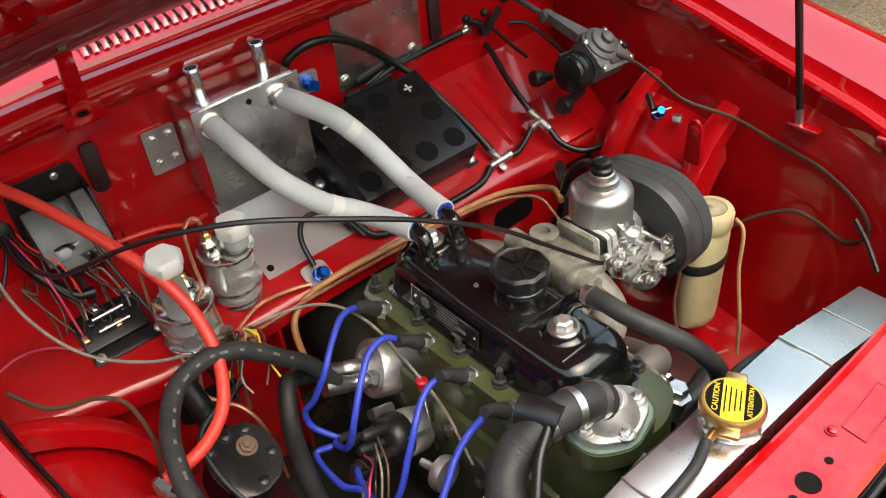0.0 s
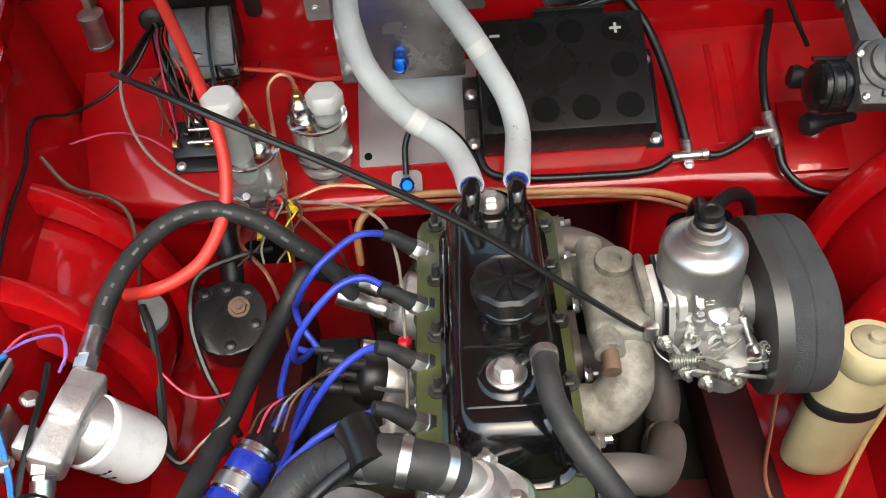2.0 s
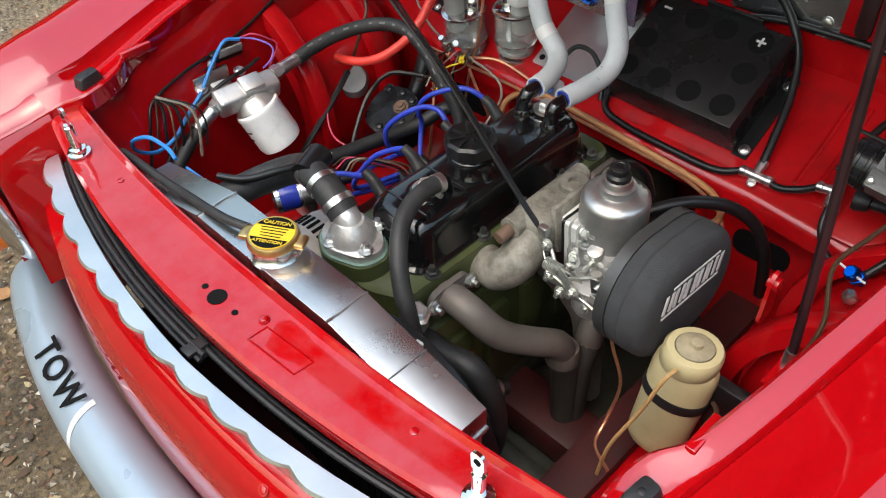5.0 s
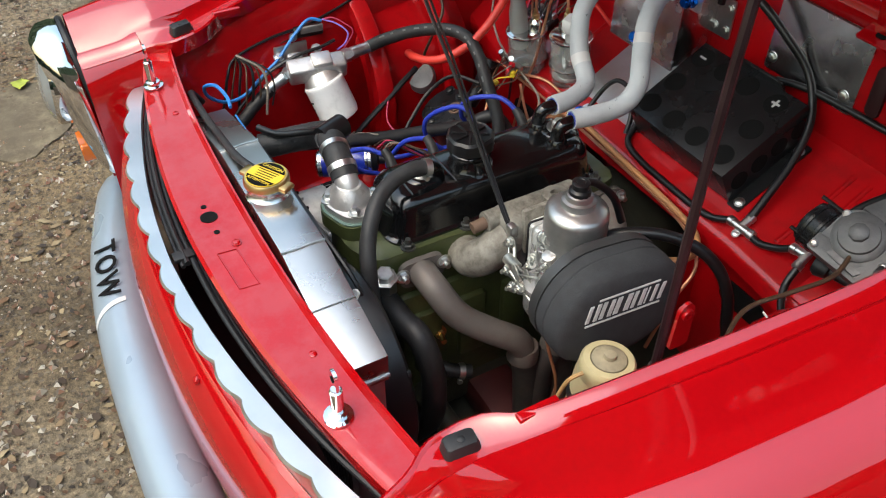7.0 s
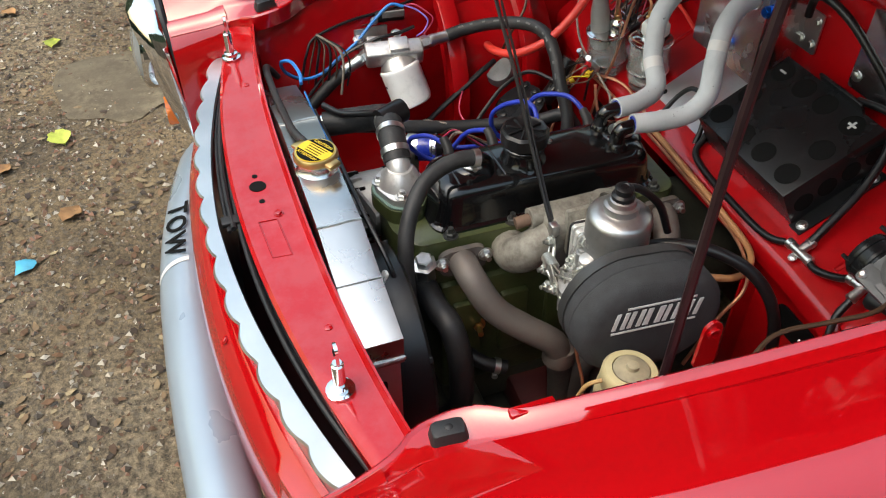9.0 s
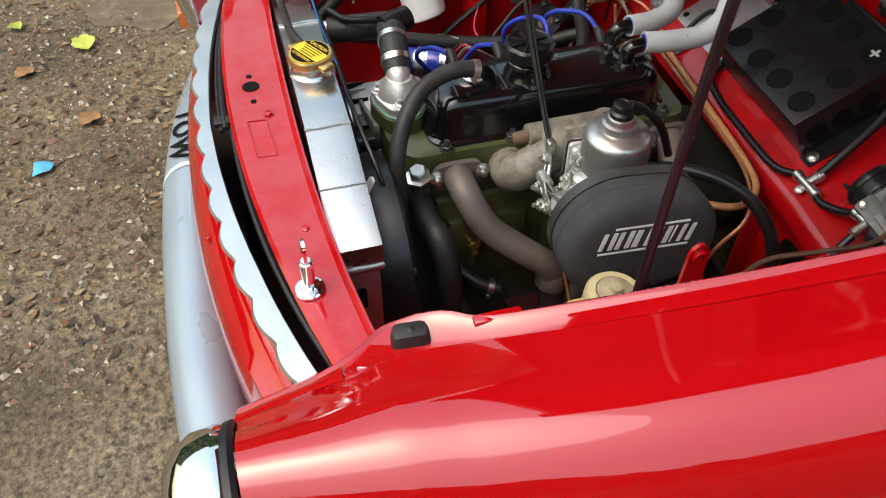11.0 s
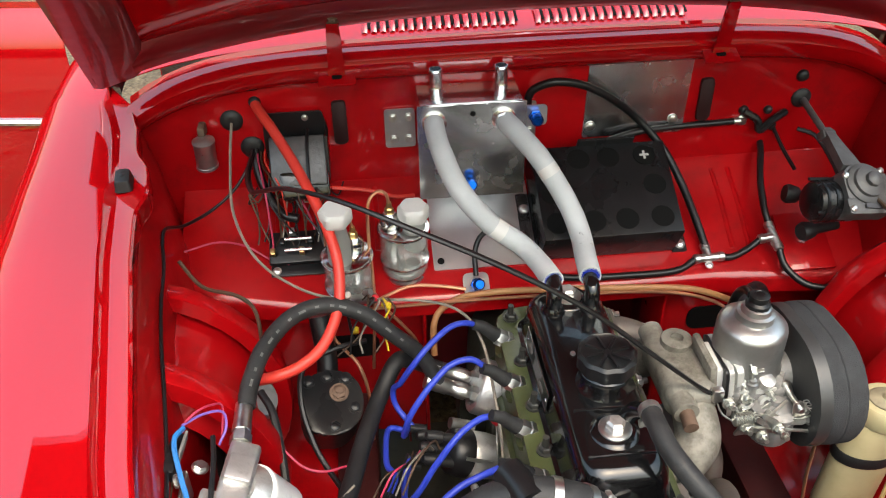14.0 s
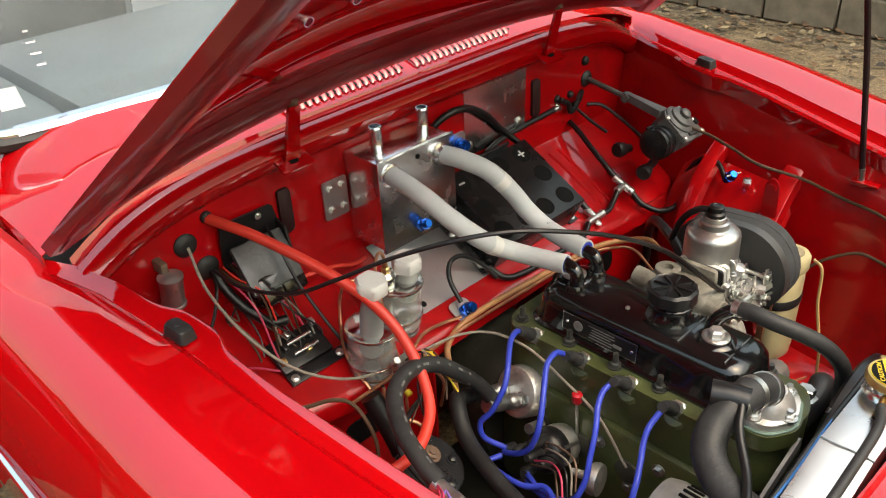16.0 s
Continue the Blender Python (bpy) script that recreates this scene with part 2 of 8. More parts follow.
CABIN = material("grey_cabin_trim", (0.21, 0.222, 0.228), 0.7, vary=0.15, scale=5)


def glass(name, tint, rough=0.03, ior=1.25):
    m = bpy.data.materials.new(name)
    m.use_nodes = True
    n, link = m.node_tree.nodes, m.node_tree.links.new
    p = n["Principled BSDF"]
    p.inputs["Base Color"].default_value = (*tint, 1)
    p.inputs["Roughness"].default_value = rough
    p.inputs["Transmission Weight"].default_value = 1.0
    p.inputs["IOR"].default_value = ior
    return m


CLEAR = material("clear_plastic", (0.62, 0.64, 0.60), 0.16, coat=1.0, vary=0.1, scale=20, fine=80, bump=0.02, coat_rough=0.03)
CLEAR.node_tree.nodes["Principled BSDF"].inputs["Alpha"].default_value = 0.26
PANE = glass("windscreen_glass", (0.72, 0.78, 0.79), 0.01, 1.14)


# ---- mesh helpers ----
ORIGIN = {}


def finish(bm, name, mat, smooth=38):
    bmesh.ops.recalc_face_normals(bm, faces=bm.faces)
    lim = radians(smooth)
    for f in bm.faces:
        f.smooth = True
    for e in bm.edges:
        e.smooth = len(e.link_faces) == 2 and e.calc_face_angle(0) < lim
    me = bpy.data.meshes.new(name)
    bm.to_mesh(me)
    bm.free()
    me.materials.append(mat)
    return me


def thing(name, at, label, category, group="", kind=""):
    """An empty at a thing's base; its parts are laid under it."""
    ob = new(name)
    ob.empty_display_size = 0.02
    ob.location = at
    ORIGIN[ob.name] = Vector(at)
    return tagged(ob, label, category, group, kind)


def part(name, bm, mat, parent, label=""):
    o = ORIGIN[parent.name]
    bmesh.ops.translate(bm, verts=bm.verts, vec=-o)
    ob = new(name, finish(bm, name, mat))
    ob.parent = parent
    ORIGIN[ob.name] = o
    return tagged(ob, label)


def solo(name, bm, mat, label, category, group="", kind="", at=None):
    """A thing of one mesh, with its origin at its base."""
    if at is None:
        xs, ys, zs = ([v.co[i] for v in bm.verts] for i in range(3))
        at = ((min(xs) + max(xs)) / 2, (min(ys) + max(ys)) / 2, min(zs))
    o = Vector(at)
    bmesh.ops.translate(bm, verts=bm.verts, vec=-o)
    ob = new(name, finish(bm, name, mat))
    ob.location = o
    ORIGIN[ob.name] = o
    return tagged(ob, label, category, group, kind)


def bevel(bm, geom_edges, r, seg=2):
    if r > 0:
        bmesh.ops.bevel(bm, geom=list(geom_edges), offset=r, segments=seg, profile=0.5, affect="EDGES", clamp_overlap=True)


def box(size, at=(0, 0, 0), r=0.0, m=None, bm=None, seg=2):
    """A box with rounded edges; at is its middle, m turns it about that middle."""
    one = bmesh.new()
    bmesh.ops.create_cube(one, size=1.0, matrix=Matrix.Diagonal((*size, 1)))
    bevel(one, one.edges, r, seg)
    bmesh.ops.transform(one, matrix=Matrix.Translation(at) @ (m.to_4x4() if m else Matrix()), verts=one.verts)
    return join(bm, one)


def join(bm, one):
    if bm is None:
        return one
    me = bpy.data.meshes.new("tmp")
    one.to_mesh(me)
    one.free()
    bm.from_mesh(me)
    bpy.data.meshes.remove(me)
    return bm


def frame_of(axis):
    z = Vector(axis).normalized()
    x = z.orthogonal().normalized() if abs(z.z) < 0.99 else Vector((1, 0, 0))
    if abs(z.z) < 0.99:
        x = z.cross(Vector((0, 0, 1))).normalized()
    y = z.cross(x)
    return x, y, z


def lathe(profile, at, axis=(0, 0, 1), seg=24, bm=None, lobes=0, lobe=0.0):
    """Turns a profile of (radius, height) round an axis from a point."""
    one = bmesh.new()
    x, y, z = frame_of(axis)
    rings = []
    for r, h in profile:
        if r <= 1e-6:
            rings.append([one.verts.new(Vector(at) + z * h)])
            continue
        ring = []
        for k in range(seg):
            a = 2 * math.pi * k / seg
            q = r * (1 + lobe * math.cos(lobes * a)) if lobes else r
            ring.append(one.verts.new(Vector(at) + z * h + (x * math.cos(a) + y * math.sin(a)) * q))
        rings.append(ring)
    for a, b in zip(rings, rings[1:]):
        for k in range(seg):
            l = (k + 1) % seg
            if len(a) == 1 and len(b) == 1:
                continue
            if len(a) == 1:
                one.faces.new((a[0], b[l], b[k]))
            elif len(b) == 1:
                one.faces.new((a[k], a[l], b[0]))
            else:
                one.faces.new((a[k], a[l], b[l], b[k]))
    for ring in (rings[0], rings[-1]):
        if len(ring) > 1:
            one.faces.new(ring)
    return join(bm, one)


def rod(p0, p1, r, seg=12, bm=None, r1=None):
    d = Vector(p1) - Vector(p0)
    return lathe([(r, 0), (r if r1 is None else r1, d.length)], p0, d, seg, bm)


def smooth_path(points, n=6):
    """Points along a Catmull-Rom curve."""
    p = [Vector(q) for q in points]
    if len(p) < 3:
        return p
    p = [2 * p[0] - p[1], *p, 2 * p[-1] - p[-2]]
    out = []
    for i in range(1, len(p) - 2):
        for k in range(n):
            t = k / n
            a, b, c, d = p[i - 1], p[i], p[i + 1], p[i + 2]
            out.append(0.5 * (2 * b + (c - a) * t + (2 * a - 5 * b + 4 * c - d) * t * t + (3 * b - a - 3 * c + d) * t ** 3))
    out.append(p[-2])
    return out


def tube(points, r, seg=10, bm=None, n=6, hole=0.0, taper=None, wobble=0.0):
    """A round hose along a smooth path. hole: inner radius of open ends; taper: the radius at each given point."""
    pts = smooth_path(points, n)
    one = bmesh.new()
    rings, up = [], None
    for i, q in enumerate(pts):
        d = (pts[min(i + 1, len(pts) - 1)] - pts[max(i - 1, 0)]).normalized()
        if up is None:
            up = frame_of(d)[0]
        up = (up - d * up.dot(d)).normalized()
        side = d.cross(up)
        rr = r
        if taper:
            f = i / (len(pts) - 1) * (len(taper) - 1)
            k = min(int(f), len(taper) - 2)
            rr = taper[k] + (taper[k + 1] - taper[k]) * (f - k)
        if wobble:
            rr *= 1 + wobble * noise.noise(q * 40)
        rings.append([one.verts.new(q + (up * math.cos(2 * math.pi * k / seg) + side * math.sin(2 * math.pi * k / seg)) * rr) for k in range(seg)])
    for a, b in zip(rings, rings[1:]):
        for k in range(seg):
            l = (k + 1) % seg
            one.faces.new((a[k], a[l], b[l], b[k]))
    for ring, q, nxt in ((rings[0], pts[0], pts[1]), (rings[-1], pts[-1], pts[-2])):
        if hole:
            inner = [one.verts.new(q + (v.co - q) * (hole / r)) for v in ring]
            deep = [one.verts.new(v.co + (nxt - q).normalized() * r * 1.2) for v in inner]
            for k in range(seg):
                l = (k + 1) % seg
                one.faces.new((ring[k], ring[l], inner[l], inner[k]))
                one.faces.new((inner[k], inner[l], deep[l], deep[k]))
            one.faces.new(deep)
        else:
            one.faces.new(ring)
    return join(bm, one)


def outline(points, r=0.0, n=5):
    """A flat outline with its corners rounded."""
    if r <= 0:
        return [Vector(p) for p in points]
    out, k = [], len(points)
    for i in range(k):
        a, b, c = Vector(points[i - 1]), Vector(points[i]), Vector(points[(i + 1) % k])
        d0, d1 = (a - b), (c - b)
        q = min(r, d0.length * 0.49, d1.length * 0.49)
        s, e = b + d0.normalized() * q, b + d1.normalized() * q
        for j in range(n + 1):
            t = j / n
            out.append(s * (1 - t) ** 2 + b * 2 * t * (1 - t) + e * t * t)
    return out


def slab(points, thick, o=(0, 0, 0), u=(1, 0, 0), v=(0, 1, 0), r=0.0, edge=0.0, bm=None, n=5, draft=0.0):
    """A flat piece: a 2D outline in the plane of u and v at o, raised by thick along u x v. draft: inset of its top."""
    u, v = Vector(u).normalized(), Vector(v).normalized()
    w = u.cross(v).normalized()
    flat = outline([(p[0], p[1]) for p in points], r, n)
    mid = sum(flat, Vector((0, 0))) / len(flat)
    one = bmesh.new()
    lo = [one.verts.new(Vector(o) + u * p.x + v * p.y) for p in flat]
    hi = []
    for p in flat:
        q = p + (mid - p).normalized() * draft if draft else p
        hi.append(one.verts.new(Vector(o) + u * q.x + v * q.y + w * thick))
    k = len(flat)
    one.faces.new(list(reversed(lo)))
    top = one.faces.new(hi)
    for i in range(k):
        one.faces.new((lo[i], lo[(i + 1) % k], hi[(i + 1) % k], hi[i]))
    if edge > 0:
        bevel(one, top.edges, edge, 2)
    return join(bm, one)


def loft(rows, closed=False, thick=0.0, bm=None):
    """A sheet through rows of points, with a thickness of its own."""
    one = bmesh.new()
    grid = [[one.verts.new(p) for p in row] for row in rows]
    for a, b in zip(grid, grid[1:]):
        for k in range(len(a) - (0 if closed else 1)):
            l = (k + 1) % len(a)
            one.faces.new((a[k], a[l], b[l], b[k]))
    if thick:
        bmesh.ops.recalc_face_normals(one, faces=one.faces)
        bmesh.ops.solidify(one, geom=list(one.faces), thickness=thick)
    return join(bm, one)


def hexnut(at, axis, r=0.008, h=0.006, bm=None, washer=True, stud=0.0):
    if washer:
        bm = lathe([(r * 1.45, 0), (r * 1.45, h * 0.25)], at, axis, 14, bm)
    bm = lathe([(r * 1.08, 0), (r * 1.08, h * 0.85), (r * 0.9, h)], at, axis, 6, bm)
    if stud:
        bm = lathe([(r * 0.55, 0), (r * 0.55, h + stud)], at, axis, 8, bm)
    return bm


def clip_band(p, d, r, w=0.011, bm=None):
    """A worm-drive hose clip round a hose at p, along d, with its screw housing."""
    d = Vector(d).normalized()
    x, y, _ = frame_of(d)
    p = Vector(p)
    bm = lathe([(r + 0.0002, -w / 2), (r + 0.0016, -w / 2), (r + 0.0016, w / 2), (r + 0.0002, w / 2)], p, d, 18, bm)
    q = p + y * (r + 0.004)
    bm = rod(q - x * 0.009, q + x * 0.008, 0.0042, 10, bm)
    return rod(q + x * 0.008, q + x * 0.012, 0.0055, 6, bm)


def letters(text, size, m, depth=0.0006, bm=None, space=1.0, shear=0.0):
    """Letters of the built-in font as a raised mesh, at the pose m."""
    cu = bpy.data.curves.new("letters", "FONT")
    cu.body, cu.size, cu.align_x, cu.align_y, cu.extrude = text, size, "CENTER", "CENTER", depth
    cu.space_character, cu.shear, cu.resolution_u, cu.offset = space, shear, 3, size * 0.012
    ob = bpy.data.objects.new("letters", cu)
    scene.collection.objects.link(ob)
    me = bpy.data.meshes.new_from_object(ob.evaluated_get(bpy.context.evaluated_depsgraph_get()))
    bpy.data.objects.remove(ob)
    bpy.data.curves.remove(cu)
    one = bmesh.new()
    one.from_mesh(me)
    bpy.data.meshes.remove(me)
    bmesh.ops.transform(one, matrix=m, verts=one.verts)
    return join(bm, one)


# ---- the car's body ----
car = thing("sports_car", (0, 0.6, 0), "red classic sports car with its bonnet propped open", "car")


def lerp(table, y):
    for (a, *p), (b, *q) in zip(table, table[1:]):
        if y <= b:
            f = max(0.0, (y - a) / (b - a))
            return [u + (v - u) * f for u, v in zip(p, q)]
    return list(table[-1][1:])


# y: half width and height of the opening's lip, height of the crest, half width of the flank
WING = [(-0.212, 0.536, 0.762, 0.826, 0.700), (-0.12, 0.524, 0.776, 0.838, 0.728), (-0.05, 0.512, 0.794, 0.848, 0.748),
        (0.0, 0.512, 0.803, 0.851, 0.762), (0.15, 0.542, 0.832, 0.866, 0.796), (0.30, 0.566, 0.854, 0.883, 0.816),
        (0.45, 0.590, 0.879, 0.905, 0.826), (0.60, 0.606, 0.901, 0.923, 0.830), (0.75, 0.629, 0.918, 0.938, 0.832),
        (0.82, 0.652, 0.926, 0.944, 0.834)]


# middles of the two rubber buffers: y, and how far outward of the lip they sit
BUFFERS = ((-0.012, 0.006), (0.608, 0.018))


def lip_bulge(y):
    """How far the lip swells into the bay beside a buffer."""
    return sum(d * (1 / (1 + ((y - y0) / 0.050) ** 6)) for y0, d in ((-0.005, 0.020), (0.612, 0.016)))


def wing_row(y, s):
    xi, zi, zc, xo = lerp(WING, y)
    front = max(0.0, min(1.0, (0.0 - y) / 0.12))
    xe, step, w, rise = xi - lip_bulge(y), xi + 0.036, xo - xi, zc - zi
    pts = [(xe, zi - 0.03), (xe - 0.001, zi - 0.001), (xe + 0.002, zi + 0.002), (xe + 0.006, zi - 0.001), (xi + 0.028, zi - 0.003 + 0.02 * front),
           (step, zi + 0.003 + 0.02 * front), (step + 0.006, zi + rise * 0.42)]
    for f, d in ((0.30, 0.40), (0.37, 0.24), (0.45, 0.09), (0.54, 0.0)):
        pts.append((xi + w * f, zc - rise * d))
    for f, d in ((0.62, 0.003), (0.70, 0.012), (0.78, 0.028), (0.86, 0.054), (0.93, 0.090), (0.98, 0.132), (1.0, 0.175)):
        pts.append((xi + w * f, zc - d))
    pts += [(xo + 0.002, zc - 0.25), (xo - 0.006, zc - 0.36), (xo - 0.03, zc - 0.48), (xo - 0.07, zc - 0.60)]
    return [(s * x, y, z) for x, z in pts]


def wing(s):
    ys = [-0.195, -0.16, -0.12] + [-0.10 + 0.0125 * k for k in range(17)] + [0.15, 0.22, 0.3, 0.38, 0.45, 0.50] + [0.52 + 0.0125 * k for k in range(16)] + [0.75, 0.82]
    rows = [wing_row(y, s) for y in ys]
    # behind the bonnet the wing closes against the scuttle in a long seam
    last = rows[-1]
    for y2, dz, shut in ((0.84, 0.001, 0.5), (0.86, 0.003, 1.0), (0.92, 0.007, 1.0), (1.0, 0.012, 1.0), (1.08, 0.016, 1.0), (1.13, 0.018, 1.0)):
        seam, row = 0.684 + 0.06 * (y2 - 0.86), []
        for k, (x, _, z) in enumerate(last):
            if k < 9:
                xs, zs = seam + 0.0022 * k, last[9][2] - 0.0006 * (9 - k) - (0.03 if k == 0 else 0.0)
                x, z = x + (s * xs - x) * shut, z + (zs - z) * shut
            row.append((x, y2, z + dz))
        rows.append(row)
    return loft(rows, thick=-0.002 * s)


def nose_blend(s):
    """The inner cheek of the wing, down to the grille mouth."""
    rows = []
    for k in range(12):
        y = -0.198 + 0.010 * k
        xi, zi, zc, xo = lerp(WING, y)
        top = zi + 0.018
        rows.append([(s * x, y, z) for x, z in ((xi + 0.034, top), (xi + 0.018, top - 0.003), (xi + 0.002, top - 0.016), (xi - 0.010, top - 0.036), (xi - 0.018, 0.735), (xi - 0.022, 0.70), (xi - 0.020, 0.60), (xi - 0.010, 0.48))])
    return loft(rows, thick=0.002)


for s in (-1, 1):
    w = part("front_wing", wing(s), RED, car, "glossy red front wing reflecting the sky")
    part("wing_cheek", nose_blend(s), RED, w, "red inner cheek of the wing beside the grille")
    # bright moulding along the flank
    strip = tube([(s * 0.768, 0.0, 0.715), (s * 0.802, 0.15, 0.728), (s * 0.822, 0.30, 0.740), (s * 0.832, 0.45, 0.750), (s * 0.835, 0.60, 0.756), (s * 0.835, 0.84, 0.758), (s * 0.835, 1.08, 0.756)], 0.0065, 8)
    part("side_moulding", strip, CHROME, w, "thin chrome side moulding")
    for y, out in BUFFERS:
        xi, zi, zc, xo = lerp(WING, y)
        at = Vector((s * (xi + out), y, zi - 0.001))
        turn = Euler((radians(4), 0, radians(-7 * s))).to_matrix()
        rub = slab([(-0.0125, -0.021), (0.0125, -0.021), (0.0125, 0.021), (-0.0125, 0.021)], 0.016, at, turn @ Vector((1, 0, 0)), turn @ Vector((0, 1, 0)), r=0.007, edge=0.002, draft=0.004)
        rub = lathe([(0.0045, 0.0), (0.0045, 0.0165), (0.0025, 0.0175)], at, (0, 0, 1), 10, rub)
        part("rubber_buffer", rub, RUBBER, w, "wedge-shaped black rubber buffer")
    xi, zi, zc, xo = lerp(WING, 0.075)
    part("lip_tab", box((0.012, 0.052, 0.016), (s * (xi - 0.002), 0.078, zi - 0.006), 0.002), RED, w, "small folded red tab on the lip")


def inner_wing(s):
    """The panel between the wing's lip and the chassis, with a rolled floor flange."""
    rows = []
    for y in (-0.04, 0.02, 0.08, 0.15, 0.22, 0.3, 0.38, 0.46, 0.54, 0.62, 0.72, 0.82):
        xi, zi, *_ = lerp(WING, y)
        rows.append([(s * x, y, z) for x, z in ((xi + 0.002, zi - 0.028), (xi - 0.006, zi - 0.05), (xi - 0.020, zi - 0.12), (xi - 0.034, zi - 0.22), (xi - 0.048, 0.53), (xi - 0.062, 0.46), (xi - 0.085, 0.415), (0.375, 0.385), (0.335, 0.365), (0.32, 0.30))])
    return loft(rows, thick=0.002 * s)


def arch_rib(y0, y1, s, cx, cz, r, a0, a1, lift):
    """A raised curved flange of the wheel arch."""
    rows = []
    for k in range(15):
        a = radians(a0 + (a1 - a0) * k / 14)
        for_row = []
        for q, y in ((0, y0), (lift, y0 + 0.002), (lift + 0.002, y0 + 0.008), (lift + 0.002, y1 - 0.008), (lift, y1 - 0.002), (0, y1)):
            for_row.append((s * (cx - (r + q) * math.cos(a)), y, cz + (r + q) * math.sin(a)))
        rows.append(for_row)
    return loft(rows, thick=0.002)


for s in (-1, 1):
    iw = part("inner_wing", inner_wing(s), REDIN, car, "red painted inner wing of the engine bay")
    hump = []
    for y in (0.34, 0.36, 0.40, 0.46, 0.52, 0.56, 0.60):
        k = 0.0 if 0.35 < y < 0.59 else -0.03
        hump.append([(s * (0.66 - (0.205 + k) * math.cos(radians(a))), y, 0.545 + (0.205 + k) * math.sin(radians(a))) for a in range(-40, 96, 9)])
    arch = part("wheel_arch", loft(hump, thick=0.002), REDIN, car, "curved red wheel arch panel")
    part("arch_rib", arch_rib(0.335, 0.375, s, 0.66, 0.550, 0.212, -40, 92, 0.026), REDIN, arch)
    part("arch_rib", arch_rib(0.505, 0.540, s, 0.66, 0.550, 0.212, -40, 92, 0.022), REDIN, arch)
    lug = slab([(-0.016, -0.045), (0.016, -0.045), (0.013, 0.026), (0.0, 0.038), (-0.013, 0.026)], 0.005, (s * 0.455, 0.352, 0.745), (0, 1, 0), (0, 0, 1), r=0.008)
    lug = lathe([(0.009, -0.004), (0.009, 0.010), (0.005, 0.010), (0.005, 0.0)], (s * 0.455, 0.352, 0.762), (s, 0, 0), 14, lug)
    if s < 0:
        lug.free()
        continue
    part("arch_lug", lug, REDIN, arch, "red lug with a round hole")

# bulkhead, sloping shelf, footwells and tunnel
SHELF_A = math.atan(0.554)
SV, SW = Vector((0, math.cos(SHELF_A), math.sin(SHELF_A))), Vector((0, -math.sin(SHELF_A), math.cos(SHELF_A)))


def shelf_z(y):
    return 0.664 + 0.554 * (y - 0.66)


def on_shelf(x, y, h=0.0):
    return Vector((x, y, shelf_z(y))) + SW * h


bulk = [(-0.66, 0.60), (0.66, 0.60), (0.66, 0.90), (0.640, 0.935), (0.585, 0.968), (0.52, 0.988), (0.32, 1.004), (0.0, 1.008), (-0.32, 1.004), (-0.52, 0.988), (-0.585, 0.968), (-0.640, 0.935), (-0.66, 0.90)]
bulkhead = part("bulkhead", slab(bulk, 0.012, (0, 0.835, 0), (1, 0, 0), (0, 0, 1)), REDIN, car, "red painted bulkhead panel")
# the slots are dark slabs; their colour gives the shade of a recess
for x0, z0, w0, h0 in ((-0.318, 0.872, 0.024, 0.080), (0.319, 0.872, 0.024, 0.080)):
    part("hinge_slot", slab([(-w0 / 2, -h0 / 2), (w0 / 2, -h0 / 2), (w0 / 2, h0 / 2), (-w0 / 2, h0 / 2)], 0.010, (x0, 0.826, z0), (1, 0, 0), (0, 0, 1), r=0.008, edge=0.003), SLOT, bulkhead, "hinge slot, its recess shade given by dark red")
for x0 in (-0.20, 0.003):
    part("swage", slab([(-0.012, -0.02), (0.012, -0.02), (0.012, 0.02), (-0.012, 0.02)], 0.006, (x0, 0.823, 0.965), (1, 0, 0), (0, 0, 1), r=0.011, edge=0.004), REDIN, bulkhead)
# rolled upper flange that carries the hinges
rows = []
for k in range(41):
    x = -0.655 + 1.31 * k / 40
    zt = 1.006 - 0.070 * (abs(x) / 0.645) ** 6
    rows.append([(x, 0.823, zt - 0.055), (x, 0.805, zt - 0.050), (x, 0.792, zt - 0.035), (x, 0.790, zt - 0.02), (x, 0.800, zt - 0.008), (x, 0.815, zt - 0.002), (x, 0.822, zt - 0.012), (x, 0.832, zt - 0.012), (x, 0.838, zt + 0.004)])
part("scuttle_flange", loft(rows, thick=0.0015), RED, car, "rolled red flange under the scuttle")
# scuttle top
rows = []
for y, z in ((0.838, 1.008), (0.85, 1.014), (0.87, 1.021), (0.895, 1.029), (0.95, 1.040), (1.03, 1.049), (1.12, 1.054), (1.2, 1.05)):
    droop, bow = 0.056 + 0.16 * (y - 0.838), 5 + 6 * (y - 0.838)
    rows.append([(x, min(y + 0.03 * (abs(x) / 0.7) ** 2 * (y - 0.838) / 0.3, 0.978 + 0.125 * (x / 0.62) ** 2 + 0.02 * (y - 0.9)), z - droop * (abs(x) / 0.69) ** bow - skirt) for x, skirt in [(-0.6895, 0.05)] + [(-0.688 + 1.376 * k / 36, 0.0) for k in range(37)] + [(0.6895, 0.05)]])
scuttle = part("scuttle", loft(rows, thick=0.002), RED, car, "red scuttle panel with louvres")
